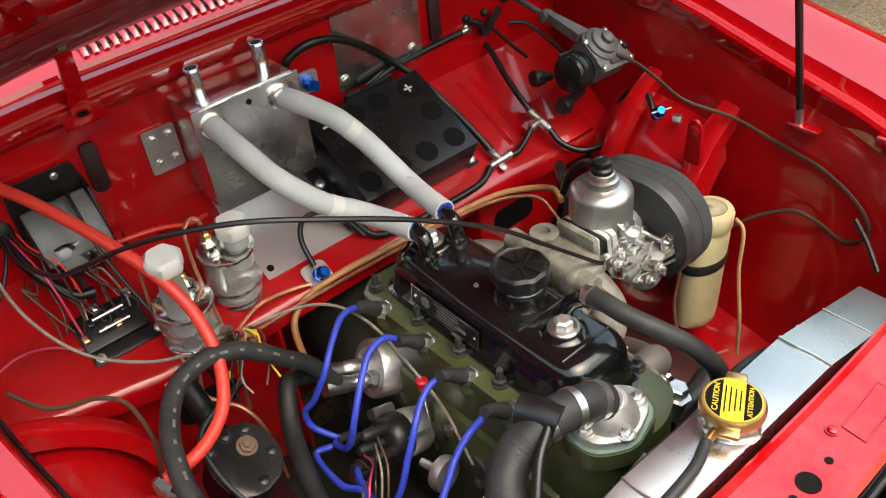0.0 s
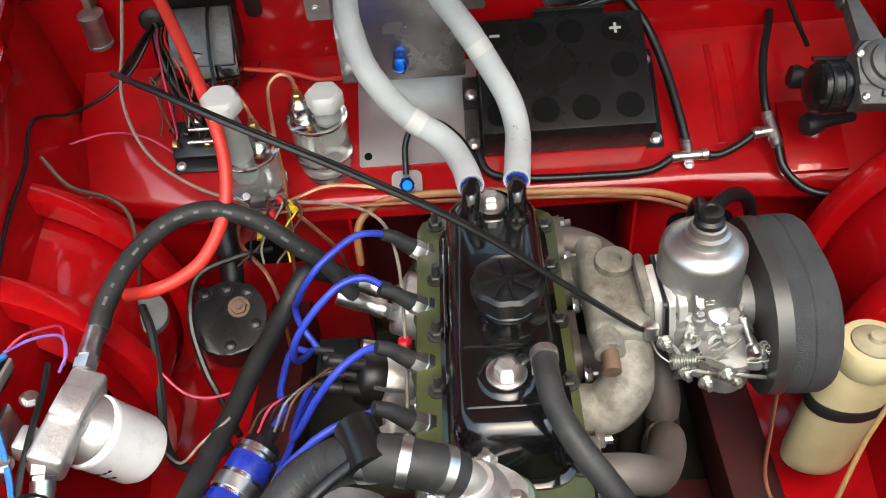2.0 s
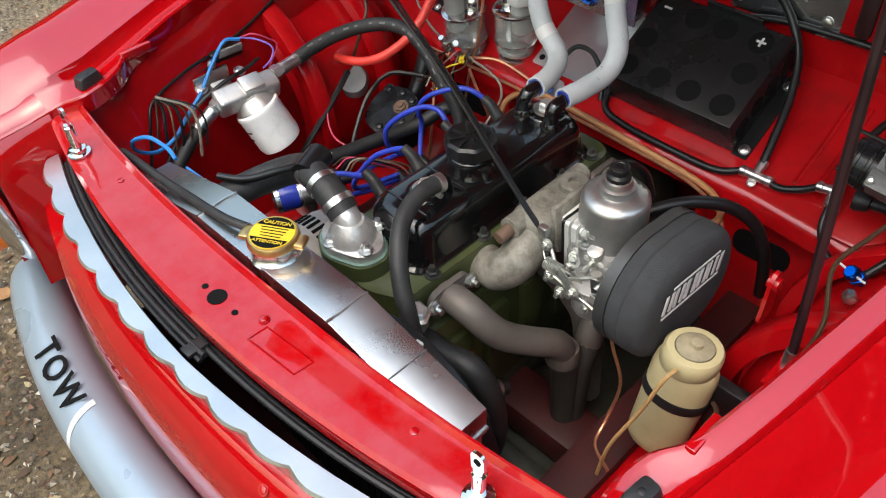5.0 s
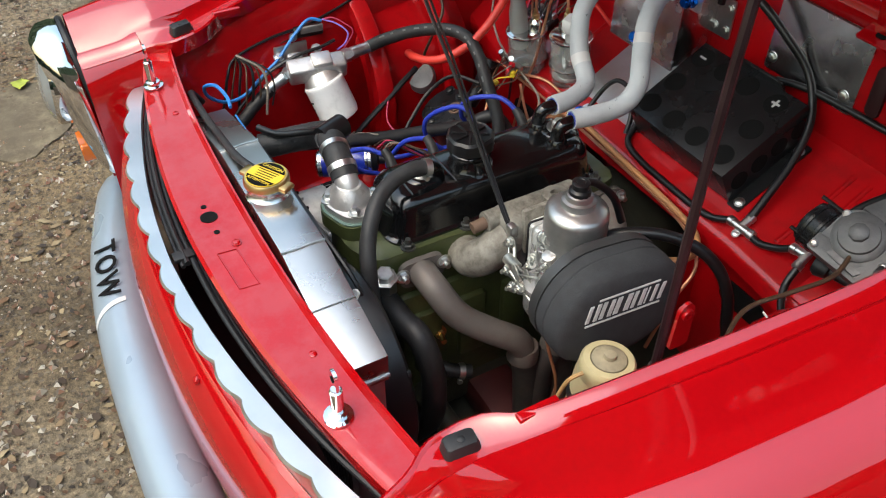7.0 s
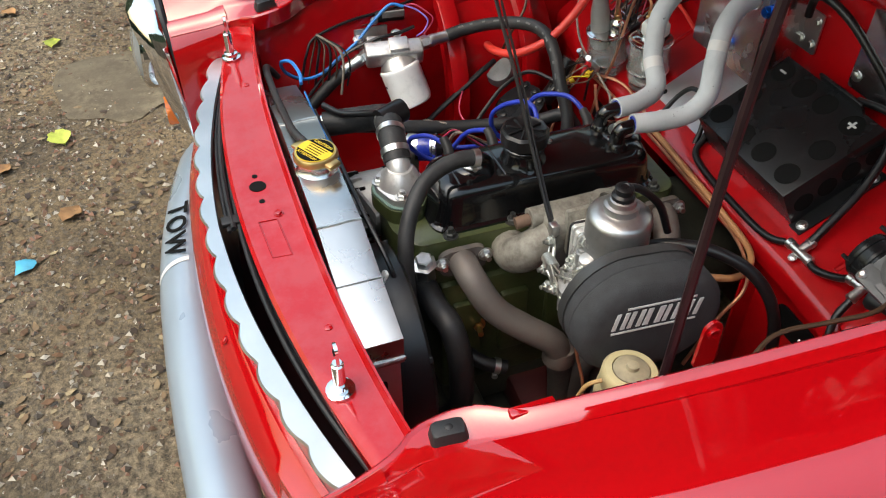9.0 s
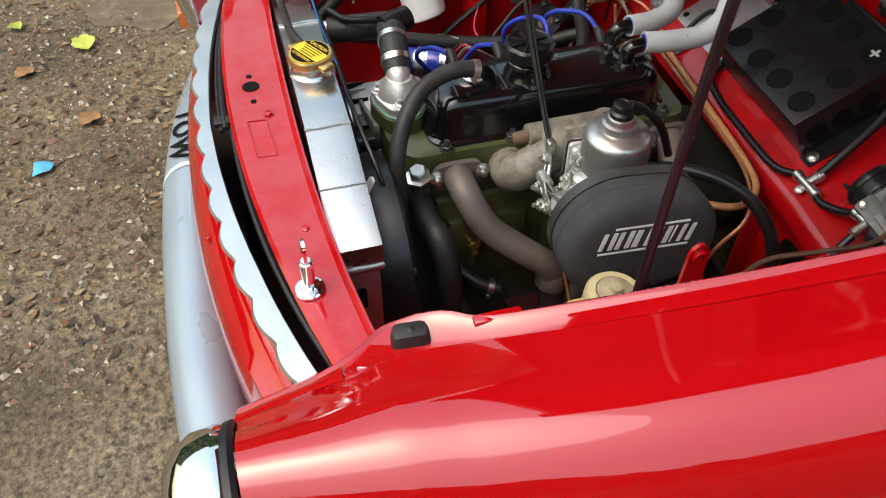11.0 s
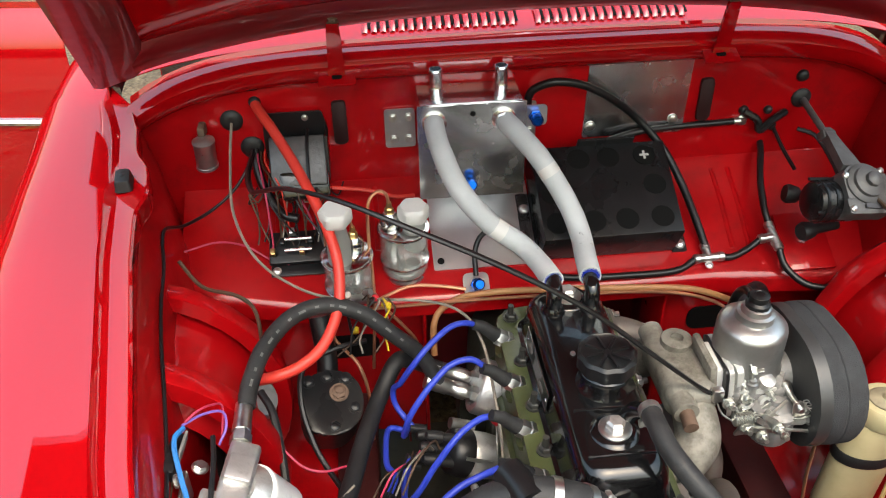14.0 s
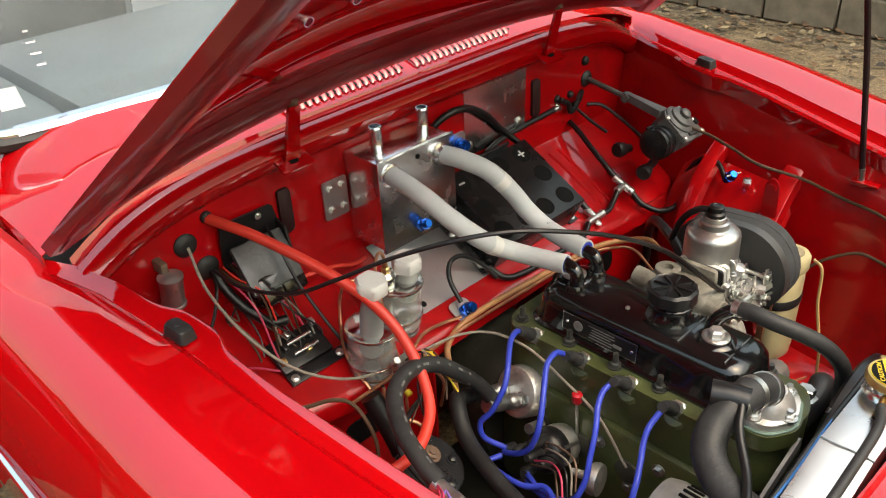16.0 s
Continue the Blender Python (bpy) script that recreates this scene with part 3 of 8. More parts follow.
for half in (-1, 1):
    for k in range(17):
        x = half * (0.022 + 0.0152 * k)
        lou = bmesh.new()
        zc = 1.0195 - 0.060 * (abs(x) / 0.69) ** 5
        lou = loft([[(x - 0.0048, 0.848, zc - 0.004), (x - 0.004, 0.855, zc + 0.002), (x - 0.004, 0.878, zc + 0.0095), (x - 0.0048, 0.886, zc + 0.010)],
                    [(x, 0.848, zc - 0.002), (x, 0.855, zc + 0.006), (x, 0.878, zc + 0.0135), (x, 0.886, zc + 0.0125)],
                    [(x + 0.0045, 0.848, zc - 0.004), (x + 0.0045, 0.855, zc + 0.0055), (x + 0.0045, 0.878, zc + 0.013), (x + 0.0045, 0.886, zc + 0.010)]], thick=0.0008)
        part("louvre", lou, RED, scuttle)
        # black strip for the shade between louvres
        gap = box((0.0045, 0.030, 0.002), (x + 0.0078, 0.867, zc + 0.0058), 0.0005, Euler((radians(18), 0, 0)).to_matrix())
        part("louvre_gap", gap, INKGAP, scuttle)
# the sloping shelf with its pressed ribs and turned front edge
rows = []
for k in range(29):
    x = -0.60 + 1.20 * k / 28
    yf = 0.612 + 0.03 * max(0.0, (-x - 0.38) / 0.2) - 0.012 * max(0.0, (x - 0.3) / 0.2)
    rows.append([(x, 0.826, shelf_z(0.82) + 0.006), (x, 0.816, shelf_z(0.815)), (x, 0.75, shelf_z(0.75)), (x, 0.68, shelf_z(0.68)), (x, yf + 0.012, shelf_z(yf + 0.012)), (x, yf + 0.004, shelf_z(yf + 0.004) - 0.001), (x, yf, shelf_z(yf) - 0.006), (x, yf, shelf_z(yf) - 0.03)])
shelf = part("bulkhead_shelf", loft(rows, thick=0.002), REDIN, car, "sloping red shelf below the bulkhead")
for x, y0, y1 in ((0.345, 0.66, 0.80), (0.375, 0.66, 0.80), (-0.27, 0.70, 0.81), (-0.44, 0.69, 0.80)):
    rib = tube([on_shelf(x, y0, -0.003), on_shelf(x + 0.002, (y0 + y1) / 2, -0.003), on_shelf(x, y1, -0.003)], 0.006, 8)
    part("pressed_rib", rib, REDIN, shelf)
for s in (-1, 1):
    x0, x1 = (0.22, 0.60) if s > 0 else (0.20, 0.60)
    foot = slab([(x0, 0.30), (x1, 0.30), (x1, 0.612), (x0, 0.612)] if s > 0 else [(-x1, 0.30), (-x0, 0.30), (-x0, 0.612), (-x1, 0.612)], 0.006, (0, 0.655, 0), (1, 0, 0), (0, 0, 1), r=0.012)
    fw = part("footwell", foot, REDIN, car, "red footwell front panel")
    part("footwell_flange", box((0.006, 0.10, 0.30), (s * x0, 0.665, 0.465), 0.002), REDIN, fw)
    for zz, ww, hh in ((0.52, 0.10, 0.05),):
        part("oval_opening", slab([(-ww / 2, -hh / 2), (ww / 2, -hh / 2), (ww / 2, hh / 2), (-ww / 2, hh / 2)], 0.003, (s * 0.33, 0.649, zz), (1, 0, 0), (0, 0, 1), r=0.022), INKGAP, fw, "dark oval opening")
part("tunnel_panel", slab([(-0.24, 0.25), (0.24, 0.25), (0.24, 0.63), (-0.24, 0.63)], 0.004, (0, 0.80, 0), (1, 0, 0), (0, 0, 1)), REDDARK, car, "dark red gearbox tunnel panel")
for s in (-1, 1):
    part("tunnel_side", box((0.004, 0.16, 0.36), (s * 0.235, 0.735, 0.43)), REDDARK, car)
# crossmember and rails carry the low bay's shade in their colour
part("crossmember", box((0.70, 0.09, 0.07), (0, 0.30, 0.26), 0.01), SHADEGRIME, car, "dirty red front crossmember, coloured darker for deep shade")
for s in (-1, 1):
    part("chassis_rail", box((0.07, 0.86, 0.09), (s * 0.33, 0.32, 0.355), 0.008), SHADEGRIME, car, "grimy red chassis rail, coloured darker for deep shade")

# slam panel over the radiator
XS = [-0.53 + 1.06 * k / 40 for k in range(41)]


def slam_front(x):
    return -0.160 + 0.070 * (abs(x) / 0.52) ** 2


def slam_rear(x):
    return -0.072 + 0.028 * (abs(x) / 0.48) ** 2.5


rows = []
for x in XS:
    f, r = slam_front(x), slam_rear(x)
    up = 0.006 * (abs(x) / 0.5) ** 2
    rows.append([(x, f + 0.006, 0.725 + up), (x, f + 0.001, 0.752 + up), (x, f, 0.760 + up), (x, f + 0.005, 0.765 + up), (x, f + (r - f) * 0.3, 0.767 + up), (x, r - 0.025, 0.767 + up), (x, r - 0.008, 0.769 + up), (x, r - 0.003, 0.776 + up), (x, r, 0.776 + up), (x, r + 0.002, 0.760 + up), (x, r + 0.002, 0.73 + up)])
slam = part("slam_panel", loft(rows, thick=0.0015), REDPALE, car, "red bonnet slam panel with latch holes")
# flat black discs give the shade of the punched holes
for x, r in ((-0.012, 0.0125), (0.025, 0.0042), (-0.038, 0.0042)):
    part("latch_hole", lathe([(r, 0), (r, 0.0012)], (x, -0.122, 0.7668), (0, 0, 1), 20), INKGAP, slam, "dark punched hole")
mark = bmesh.new()
for a, b in (((0.07, -0.135), (0.15, -0.130)), ((0.15, -0.130), (0.152, -0.104)), ((0.152, -0.104), (0.072, -0.109)), ((0.072, -0.109), (0.07, -0.135))):
    mark = tube([(a[0], a[1], 0.7675), (b[0], b[1], 0.7675)], 0.0012, 6, mark)
part("pressed_rectangle", mark, RED, slam, "faint pressed rectangle in the paint")
for x, y in ((0.06, -0.105), (0.3, -0.09), (-0.3, -0.09)):
    part("slam_bolt", hexnut((x, y, 0.768), (0, 0, 1), 0.005, 0.003), RED, slam)
for s in (-1, 1):
    x = 0.4 * s
    base = (x, -0.10, 0.772)
    hook = part("locating_pin", lathe([(0.017, 0), (0.017, 0.003), (0.012, 0.004), (0.012, 0.010), (0.0075, 0.011), (0.0075, 0.046), (0.0055, 0.048), (0.0055, 0.050)], base, (0.03 * s, 0, 1), 16), CHROME, slam, "bright bonnet locating pin")
    loop = slab([(-0.008, 0), (0.008, 0), (0.008, 0.03), (-0.008, 0.03)], 0.004, (x + 0.001 * s, -0.098, 0.820), (1, 0, 0), (0, 0, 1), r=0.0075)
    part("pin_tongue", loop, CHROME, hook)
    part("pin_eye", lathe([(0.0042, 0), (0.0042, 0.0006)], (x + 0.001 * s, -0.1022, 0.838), (0, -1, 0), 14), INKGAP, hook)


def scallop_y(x):
    return -0.206 + 0.072 * (abs(x) / 0.48) ** 2.2


# bright scalloped trim of the grille mouth, with mesh and black sealing strips behind it
rows = []
n_sc = 120
for k in range(n_sc + 1):
    x = -0.50 + 1.0 * k / n_sc
    y = scallop_y(x)
    ph = abs(math.sin(math.pi * (x + 0.5) / 0.071)) ** 0.7
    broad = 0.016 + 0.008 * min(1.0, abs(x) / 0.3)
    rows.append([(x, y + broad + 0.002, 0.716), (x, y + broad, 0.7215), (x, y + 0.005 - 0.010 * ph, 0.7210), (x, y + 0.003 - 0.011 * ph, 0.717)])
grille = part("grille_trim", loft(rows, thick=0.0012), TRIMALU, car, "bright scalloped aluminium grille edge")
rows = []
for k in range(81):
    x = -0.48 + 0.96 * k / 80
    y = scallop_y(x)
    rows.append([(x, y + 0.006, 0.715), (x, y + 0.004, 0.69), (x, y + 0.008, 0.65), (x, y + 0.016, 0.58), (x, y + 0.03, 0.5)])
part("grille_mesh", loft(rows, thick=0.001), ZINC, grille, "expanded metal grille mesh")
for off, z, r, run in ((0.030, 0.712, 0.0035, 0.49), (0.037, 0.716, 0.0045, 0.49), (0.046, 0.712, 0.0045, 0.96), (0.054, 0.704, 0.004, 0.96)):
    part("sealing_strip", tube([(-0.48 + run * k / 12, scallop_y(-0.48 + run * k / 12) + off, z) for k in range(13)], r, 8), RUBBER, grille, "black rubber sealing strip")
part("strip_clip", box((0.020, 0.030, 0.008), (-0.010, -0.170, 0.716), 0.002), RUBBER, grille)

# nose below the grille mouth
rows = []
for k in range(45):
    x = -0.64 + 1.28 * k / 44
    y = scallop_y(max(-0.52, min(0.52, x))) + 0.25 * max(0.0, abs(x) - 0.52) ** 1.0
    drop = 0.014 + 0.032 * min(1.0, (x / 0.42) ** 2)
    rows.append([(x, y + 0.006, 0.703 - drop), (x, y - 0.004, 0.7035 - drop), (x, y - 0.014, 0.694 - drop), (x, y - 0.030, 0.64), (x, y - 0.038, 0.58), (x, y - 0.038, 0.50), (x, y - 0.028, 0.42), (x, y - 0.02, 0.34), (x, y + 0.03, 0.28)])
nose = part("nose_panel", loft(rows, thick=0.002), RED, car, "red nose panel behind the bumper")
part("nose_screw", hexnut((0.18, -0.2165, 0.668), (0, -0.7, 0.7), 0.005, 0.003), RED, nose)

# added close-out below the radiator, in the shade-darkened red
part("nose_pan", slab([(-0.50, -0.14), (-0.25, -0.20), (0.25, -0.20), (0.50, -0.14), (0.50, -0.02), (-0.50, -0.02)], 0.006, (0, 0, 0.335)), SHADEGRIME, nose, "grimy shade-dark pan added to close the nose under the radiator")

# silver bumper with painted letters
def bumper_c(x):
    return -0.282 + 0.105 * (abs(x) / 0.72) ** 2.6


rows = []
for k in range(49):
    x = -0.735 + 1.47 * k / 48
    y = bumper_c(x)
    end = max(0.0, (abs(x) - 0.68) / 0.055)
    h = 0.062 * (1 - 0.45 * end * end)
    d = 0.056 * (1 - 0.35 * end * end)
    rows.append([(x, y + d * math.cos(radians(a)), 0.362 + h * math.sin(radians(a))) for a in range(0, 360, 24)])
bm = loft(rows, closed=True)
for r in (0, -1):
    bm.verts.ensure_lookup_table()
    k = len(rows[0])
    ring = [bm.verts[i] for i in (range(k) if r == 0 else range(len(bm.verts) - k, len(bm.verts)))]
    bm.faces.new(ring)
bumper = part("front_bumper", bm, BUMPER, car, "silver painted curved front bumper")
tow = bmesh.new()
for ch, x in (("T", -0.450), ("O", -0.403), ("W", -0.340)):
    y = bumper_c(x)
    a = math.atan2(bumper_c(x + 0.01) - bumper_c(x - 0.01), 0.02)
    e1, up = Vector((math.cos(a), math.sin(a), 0)), Vector((0, 0.93, 0.28))
    up = (up - e1 * up.dot(e1)).normalized()
    nrm = e1.cross(up)
    m = Matrix.Translation(Vector((x, y - 0.016, 0.4225)) + nrm * 0.0015) @ Matrix((e1, up, nrm)).transposed().to_4x4()
    tow = letters(ch, 0.063, m, 0.0008, tow)
part("tow_lettering", tow, INKGAP, bumper, "black letters TOW")
part("white_stroke", loft([[(x, bumper_c(x) + 0.0565 * math.cos(radians(a)), 0.362 + 0.0635 * math.sin(radians(a))) for x in (-0.297 + 0.00012 * (a - 90), -0.290 + 0.00012 * (a - 90), -0.285 + 0.00012 * (a - 90))] for a in range(78, 170, 12)], thick=0.0008), WHITE, bumper, "short stroke of white tape")
for x in (-0.25, 0.25):
    part("bumper_bolt", lathe([(0.006, 0), (0.006, 0.003), (0.003, 0.005), (0, 0.0055)], (x, bumper_c(x) - 0.036, 0.37), (0, -1, 0), 12), CHROME, bumper)

# tall chrome lamp surrounds with a round headlamp over an oblong indicator
def lamp_ring(s, depth, grow, n=40):
    """An upright oval, leaning back towards its foot; depth is the share of the surround's depth."""
    out = []
    for k in range(n):
        a = 2 * math.pi * k / n
        c, q = math.cos(a), math.sin(a)
        x = 0.628 + (0.098 + grow) * math.copysign(abs(c) ** 0.8, c)
        z = 0.652 + (0.163 + grow) * math.copysign(abs(q) ** 0.8, q)
        up = (z - 0.49) / 0.325
        out.append((s * x, -0.176 - 0.030 * up - depth * (0.032 + 0.032 * up), z))
    return out


for s in (-1, 1):
    sur = loft([lamp_ring(s, d, g) for d, g in ((-0.10, -0.006), (0.0, 0.0), (0.25, 0.003), (0.6, 0.0), (0.85, -0.010), (1.0, -0.020), (0.95, -0.026), (0.5, -0.030))], closed=True, thick=0.0015)
    lamp = part("lamp_surround", sur, CHROME, car, "tall chrome surround of headlamp and indicator")
    part("surround_seal", loft([lamp_ring(s, d, g) for d, g in ((-0.12, 0.0), (-0.04, 0.004), (0.06, 0.003))], closed=True, thick=0.001), RUBBER, lamp, "black rubber seal")
    back = bmesh.new()
    back.faces.new([back.verts.new(p) for p in lamp_ring(s, 0.35, -0.024)])
    part("surround_plate", back, CHROME, lamp)
    c, ax = Vector((s * 0.628, -0.240, 0.705)), Vector((0.05 * s, -1, 0.10))
    part("headlamp_rim", lathe([(0.080, -0.02), (0.084, 0.0), (0.083, 0.012), (0.078, 0.017), (0.074, 0.014)], c, ax, 40), CHROME, lamp, "round chrome lamp rim")
    part("headlamp_lens", lathe([(0.0755, 0.008), (0.0755, 0.014), (0.068, 0.022), (0.050, 0.030), (0.026, 0.035), (0.0, 0.036)], c, ax, 36, lobes=36, lobe=0.004), LENS, lamp, "fluted headlamp glass")
    part("indicator_base", box((0.074, 0.022, 0.048), (s * 0.640, -0.203, 0.545), 0.006), CHROME, lamp)
    part("indicator_lens", slab([(-0.033, -0.020), (0.033, -0.020), (0.033, 0.020), (-0.033, 0.020)], 0.030, (s * 0.640, -0.212, 0.545), (1, 0, 0), (0, 0, 1), r=0.008, edge=0.006), ORANGE, lamp, "oblong orange indicator lens")

# open bonnet, hinged at the scuttle
BA = radians(40)


def bonnet_pt(u, w, h):
    """u across, w from the hinge edge forward, h below the outer skin."""
    half = 0.695 - 0.16 * w
    crown = 0.028 * (1 - (u / 1.0) ** 2)
    y, z = -w * math.cos(BA) + 0.80, 0.985 + w * math.sin(BA)
    nz, ny = math.cos(BA), math.sin(BA)
    arc = 0.062 * (1 - abs(u) ** 3) * max(0.0, 1 - w / 0.6)
    k = crown - h
    return Vector((u * half, y + ny * k, z + nz * k + arc))


US = [-1 + 2 * k / 24 for k in range(25)]
WS = [0, 0.02, 0.06, 0.15, 0.3, 0.5, 0.7, 0.85, 0.93]
bonnet = part("bonnet", loft([[bonnet_pt(u, w, 0) for u in US] for w in WS], thick=0.0015), RED, car, "open red bonnet seen from below")
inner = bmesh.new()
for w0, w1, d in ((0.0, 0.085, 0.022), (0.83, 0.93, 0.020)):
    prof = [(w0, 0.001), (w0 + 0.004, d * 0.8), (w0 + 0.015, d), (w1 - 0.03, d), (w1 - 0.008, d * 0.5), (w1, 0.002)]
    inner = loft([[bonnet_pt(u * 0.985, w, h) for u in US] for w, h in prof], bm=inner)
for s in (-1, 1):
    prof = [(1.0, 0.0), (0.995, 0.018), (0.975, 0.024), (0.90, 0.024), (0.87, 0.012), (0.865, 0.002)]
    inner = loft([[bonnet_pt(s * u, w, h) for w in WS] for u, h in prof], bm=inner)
part("bonnet_frame", inner, REDDARK, bonnet, "darker red stiffening frame of the bonnet")
for s in (-1, 1):
    x = s * 0.314
    top = bonnet_pt(x / 0.69, 0.05, 0.02)
    arm = part("bonnet_hinge", slab([(-0.014, 0), (0.014, 0), (0.010, (top - Vector((x, 0.79, 0.965))).length), (-0.010, (top - Vector((x, 0.79, 0.965))).length)], 0.006, (x, 0.79, 0.962), (1, 0, 0), top - Vector((x, 0.79, 0.965)), r=0.004), RED, bonnet, "red pressed steel bonnet hinge")
    br = slab([(-0.03, 0.0), (0.03, 0.0), (0.026, 0.062), (-0.026, 0.062)], 0.004, (x, 0.765, 0.962), (1, 0, 0), (0, 0.92, 0.40), r=0.004)
    part("hinge_bracket", br, RED, arm)
    part("hinge_cutout", slab([(-0.008, 0.012), (0.008, 0.012), (0.008, 0.045), (-0.008, 0.045)], 0.001, Vector((x, 0.765, 0.962)) + Vector((0, -0.40, 0.92)) * 0.0042, (1, 0, 0), (0, 0.92, 0.40), r=0.004), INKGAP, arm)
    part("hinge_bolt", hexnut(tuple(top), (0, -math.sin(BA), -math.cos(BA)), 0.008, 0.006), RUST, arm)

# windscreen, cabin edge, open door and rear wing
def wind(x, h):
    q = (x / 0.62) ** 2
    return Vector((x, 0.975 + 0.125 * q + h * 0.55, 1.052 - 0.030 * q + h * 0.86))


FRAME_HALF = ((0.25, 0.0), (0.58, 0.002), (0.648, 0.022), (0.680, 0.062), (0.690, 0.12), (0.645, 0.33), (0.58, 0.37), (0.2, 0.385))
edge = [wind(x, h) for x, h in FRAME_HALF] + [wind(-x, h) for x, h in reversed(FRAME_HALF)] + [wind(0.25, 0.0)]
for s in (-1, 1):
    rows = []
    for k in range(9):
        h = -0.09 + 0.058 * k
        c = wind(s * (0.712 - 0.18 * max(0.0, h)), h) + Vector((s * 0.012, 0.030, 0))
        wide = 0.030 + 0.022 * max(0.0, (0.04 - h) / 0.10)
        rows.append([c + Vector((wide * math.cos(radians(a)), 0.045 * math.sin(radians(a)), 0)) for a in range(0, 360, 24)])
    part("windscreen_pillar", loft(rows, closed=True), RED, car, "red painted windscreen pillar")
screen = part("windscreen_frame", tube(edge, 0.0105, 10, n=5), CHROME, car, "bright metal windscreen frame")
strip_rows = [[wind(x, 0.0) + Vector((0, -0.010, -0.004)), wind(x, 0.004) + Vector((0, -0.016, 0)), wind(x, 0.014) + Vector((0, -0.016, 0)), wind(x, 0.018) + Vector((0, -0.006, 0))] for x in [-0.60 + 0.06 * k for k in range(21)]]
part("lower_strip", loft(strip_rows, thick=0.001), CHROME, screen, "broad bright strip along the windscreen foot")
foot = [(-x, h) for x, h in FRAME_HALF[4::-1]] + list(FRAME_HALF[:5])
seal = tube([wind(x * 1.010, h) + Vector((0, -0.008, -0.012)) for x, h in foot], 0.0125, 8, n=5)
part("windscreen_seal", seal, RUBBER, screen, "grey rubber windscreen seal")
pane = loft([[wind(x * (0.675 - 0.2 * max(0, h - 0.1)), h) for x in (-1, -0.6, -0.2, 0.2, 0.6, 1)] for h in (0.005, 0.12, 0.24, 0.375)], thick=0.003)
pn = part("windscreen_pane", pane, PANE, screen, "clear windscreen glass")
pn.visible_shadow = False
part("paper_disc", slab([(-0.017, -0.017), (0.017, -0.017), (0.017, 0.017), (-0.017, 0.017)], 0.001, wind(-0.585, 0.055) + Vector((0, 0.006, 0)), (1, -0.2, 0), (0, 0.55, 0.86)), WHITE, screen, "small white paper sticker")
for k, (w_, h_) in enumerate(((0.008, 0.003), (0.014, 0.0025), (0.016, 0.003), (0.014, 0.003))):
    part("etched_mark", slab([(-w_ / 2, -h_ / 2), (w_ / 2, -h_ / 2), (w_ / 2, h_ / 2), (-w_ / 2, h_ / 2)], 0.0006, wind(-0.525, 0.150 - 0.018 * k) + Vector((0, -0.003, 0)), (1, -0.2, 0), (0, 0.55, 0.86)), WHITE, screen, "small white mark on the glass")
part("dashboard_top", box((0.98, 0.56, 0.10), (0, 1.32, 0.985), 0.03), CABIN, car, "grey padded dashboard top")
part("dashboard", box((1.28, 0.46, 0.12), (0, 1.40, 0.945), 0.04), CABIN, car, "grey dashboard top")
part("cabin_cover", loft([[(x, y, z - 0.05 * abs(x)) for x in (-0.60, -0.3, 0, 0.3, 0.60)] for y, z in ((1.66, 0.90), (1.85, 1.04), (2.2, 1.04), (2.6, 0.96))], thick=0.004), CABIN, car, "pale grey folded hood and cover")
steer = lathe([(0.19, -0.008), (0.198, 0.0), (0.19, 0.008), (0.182, 0.0), (0.19, -0.008)], (-0.33, 1.62, 1.09), (0, -0.93, 0.35), 40)
part("steering_wheel", steer, CABIN, car, "thin rimmed steering wheel")
for s in (-1, 1):
    rows = []
    for y, dz, dx in ((1.64, -0.01, -0.012), (1.88, 0.0, 0.0), (2.1, 0.0, 0.012), (2.5, 0.0, 0.016), (2.9, -0.03, 0.0), (3.2, -0.12, -0.05)):
        rows.append([(s * (x + dx + 0.10), y, z + dz + 0.04) for x, z in ((0.50, 0.84), (0.60, 0.86), (0.66, 0.84), (0.70, 0.78), (0.715, 0.68), (0.715, 0.5), (0.70, 0.35), (0.66, 0.22))])
    rw = part("rear_wing", loft(rows, thick=0.002), RED, car, "red rear wing")
    part("side_moulding", tube([(s * 0.820, 1.9, 0.70), (s * 0.836, 2.4, 0.70), (s * 0.82, 2.9, 0.68)], 0.008, 8), CHROME, rw)
    rows = [[(s * x, y, z) for y, z in ((1.10, z0), (1.5, z0 - 0.0), (1.88, z0 - 0.01))] for x, z0 in ((0.74, 0.32), (0.76, 0.22))]
    part("sill", loft(rows, thick=0.01), RED, car, "red door sill")
rows = []
for w in (0.0, 0.03, 0.3, 0.6, 0.78, 0.80):
    x, y = -0.812 - w * 0.97, 1.085 + w * 0.12
    rows.append([(x, y + dy, z) for dy, z in ((0.05, 1.0), (0.0, 1.005), (-0.025, 0.985), (-0.04, 0.93), (-0.045, 0.80), (-0.04, 0.60), (-0.02, 0.45), (0.03, 0.42), (0.05, 0.45))])
door = part("open_door", loft(rows, thick=0.003), RED, car, "red car door standing open")
part("side_moulding", tube([(-0.815, 1.042, 0.798), (-1.1, 1.077, 0.800), (-1.55, 1.132, 0.804)], 0.009, 8), CHROME, door, "chrome strip along the door")
for s in (-1, 1):
    rows = [[(s * 0.76, y, z) for y in (0.84, 1.0, 1.12)] for z in (0.86, 0.6, 0.25)]
    part("scuttle_side", loft(rows, thick=0.004), RED, car, "red scuttle side panel")
part("rear_deck", loft([[(x, y, z - 0.06 * (abs(x) / 0.6) ** 3) for x in (-0.6, -0.4, -0.2, 0, 0.2, 0.4, 0.6)] for y, z in ((2.2, 0.86), (2.6, 0.88), (3.1, 0.80), (3.3, 0.6))], thick=0.003), RED, car, "red rear deck")
part("cabin_floor", box((1.25, 1.2, 0.03), (0, 1.55, 0.25)), CABIN, car, "grey cabin floor")
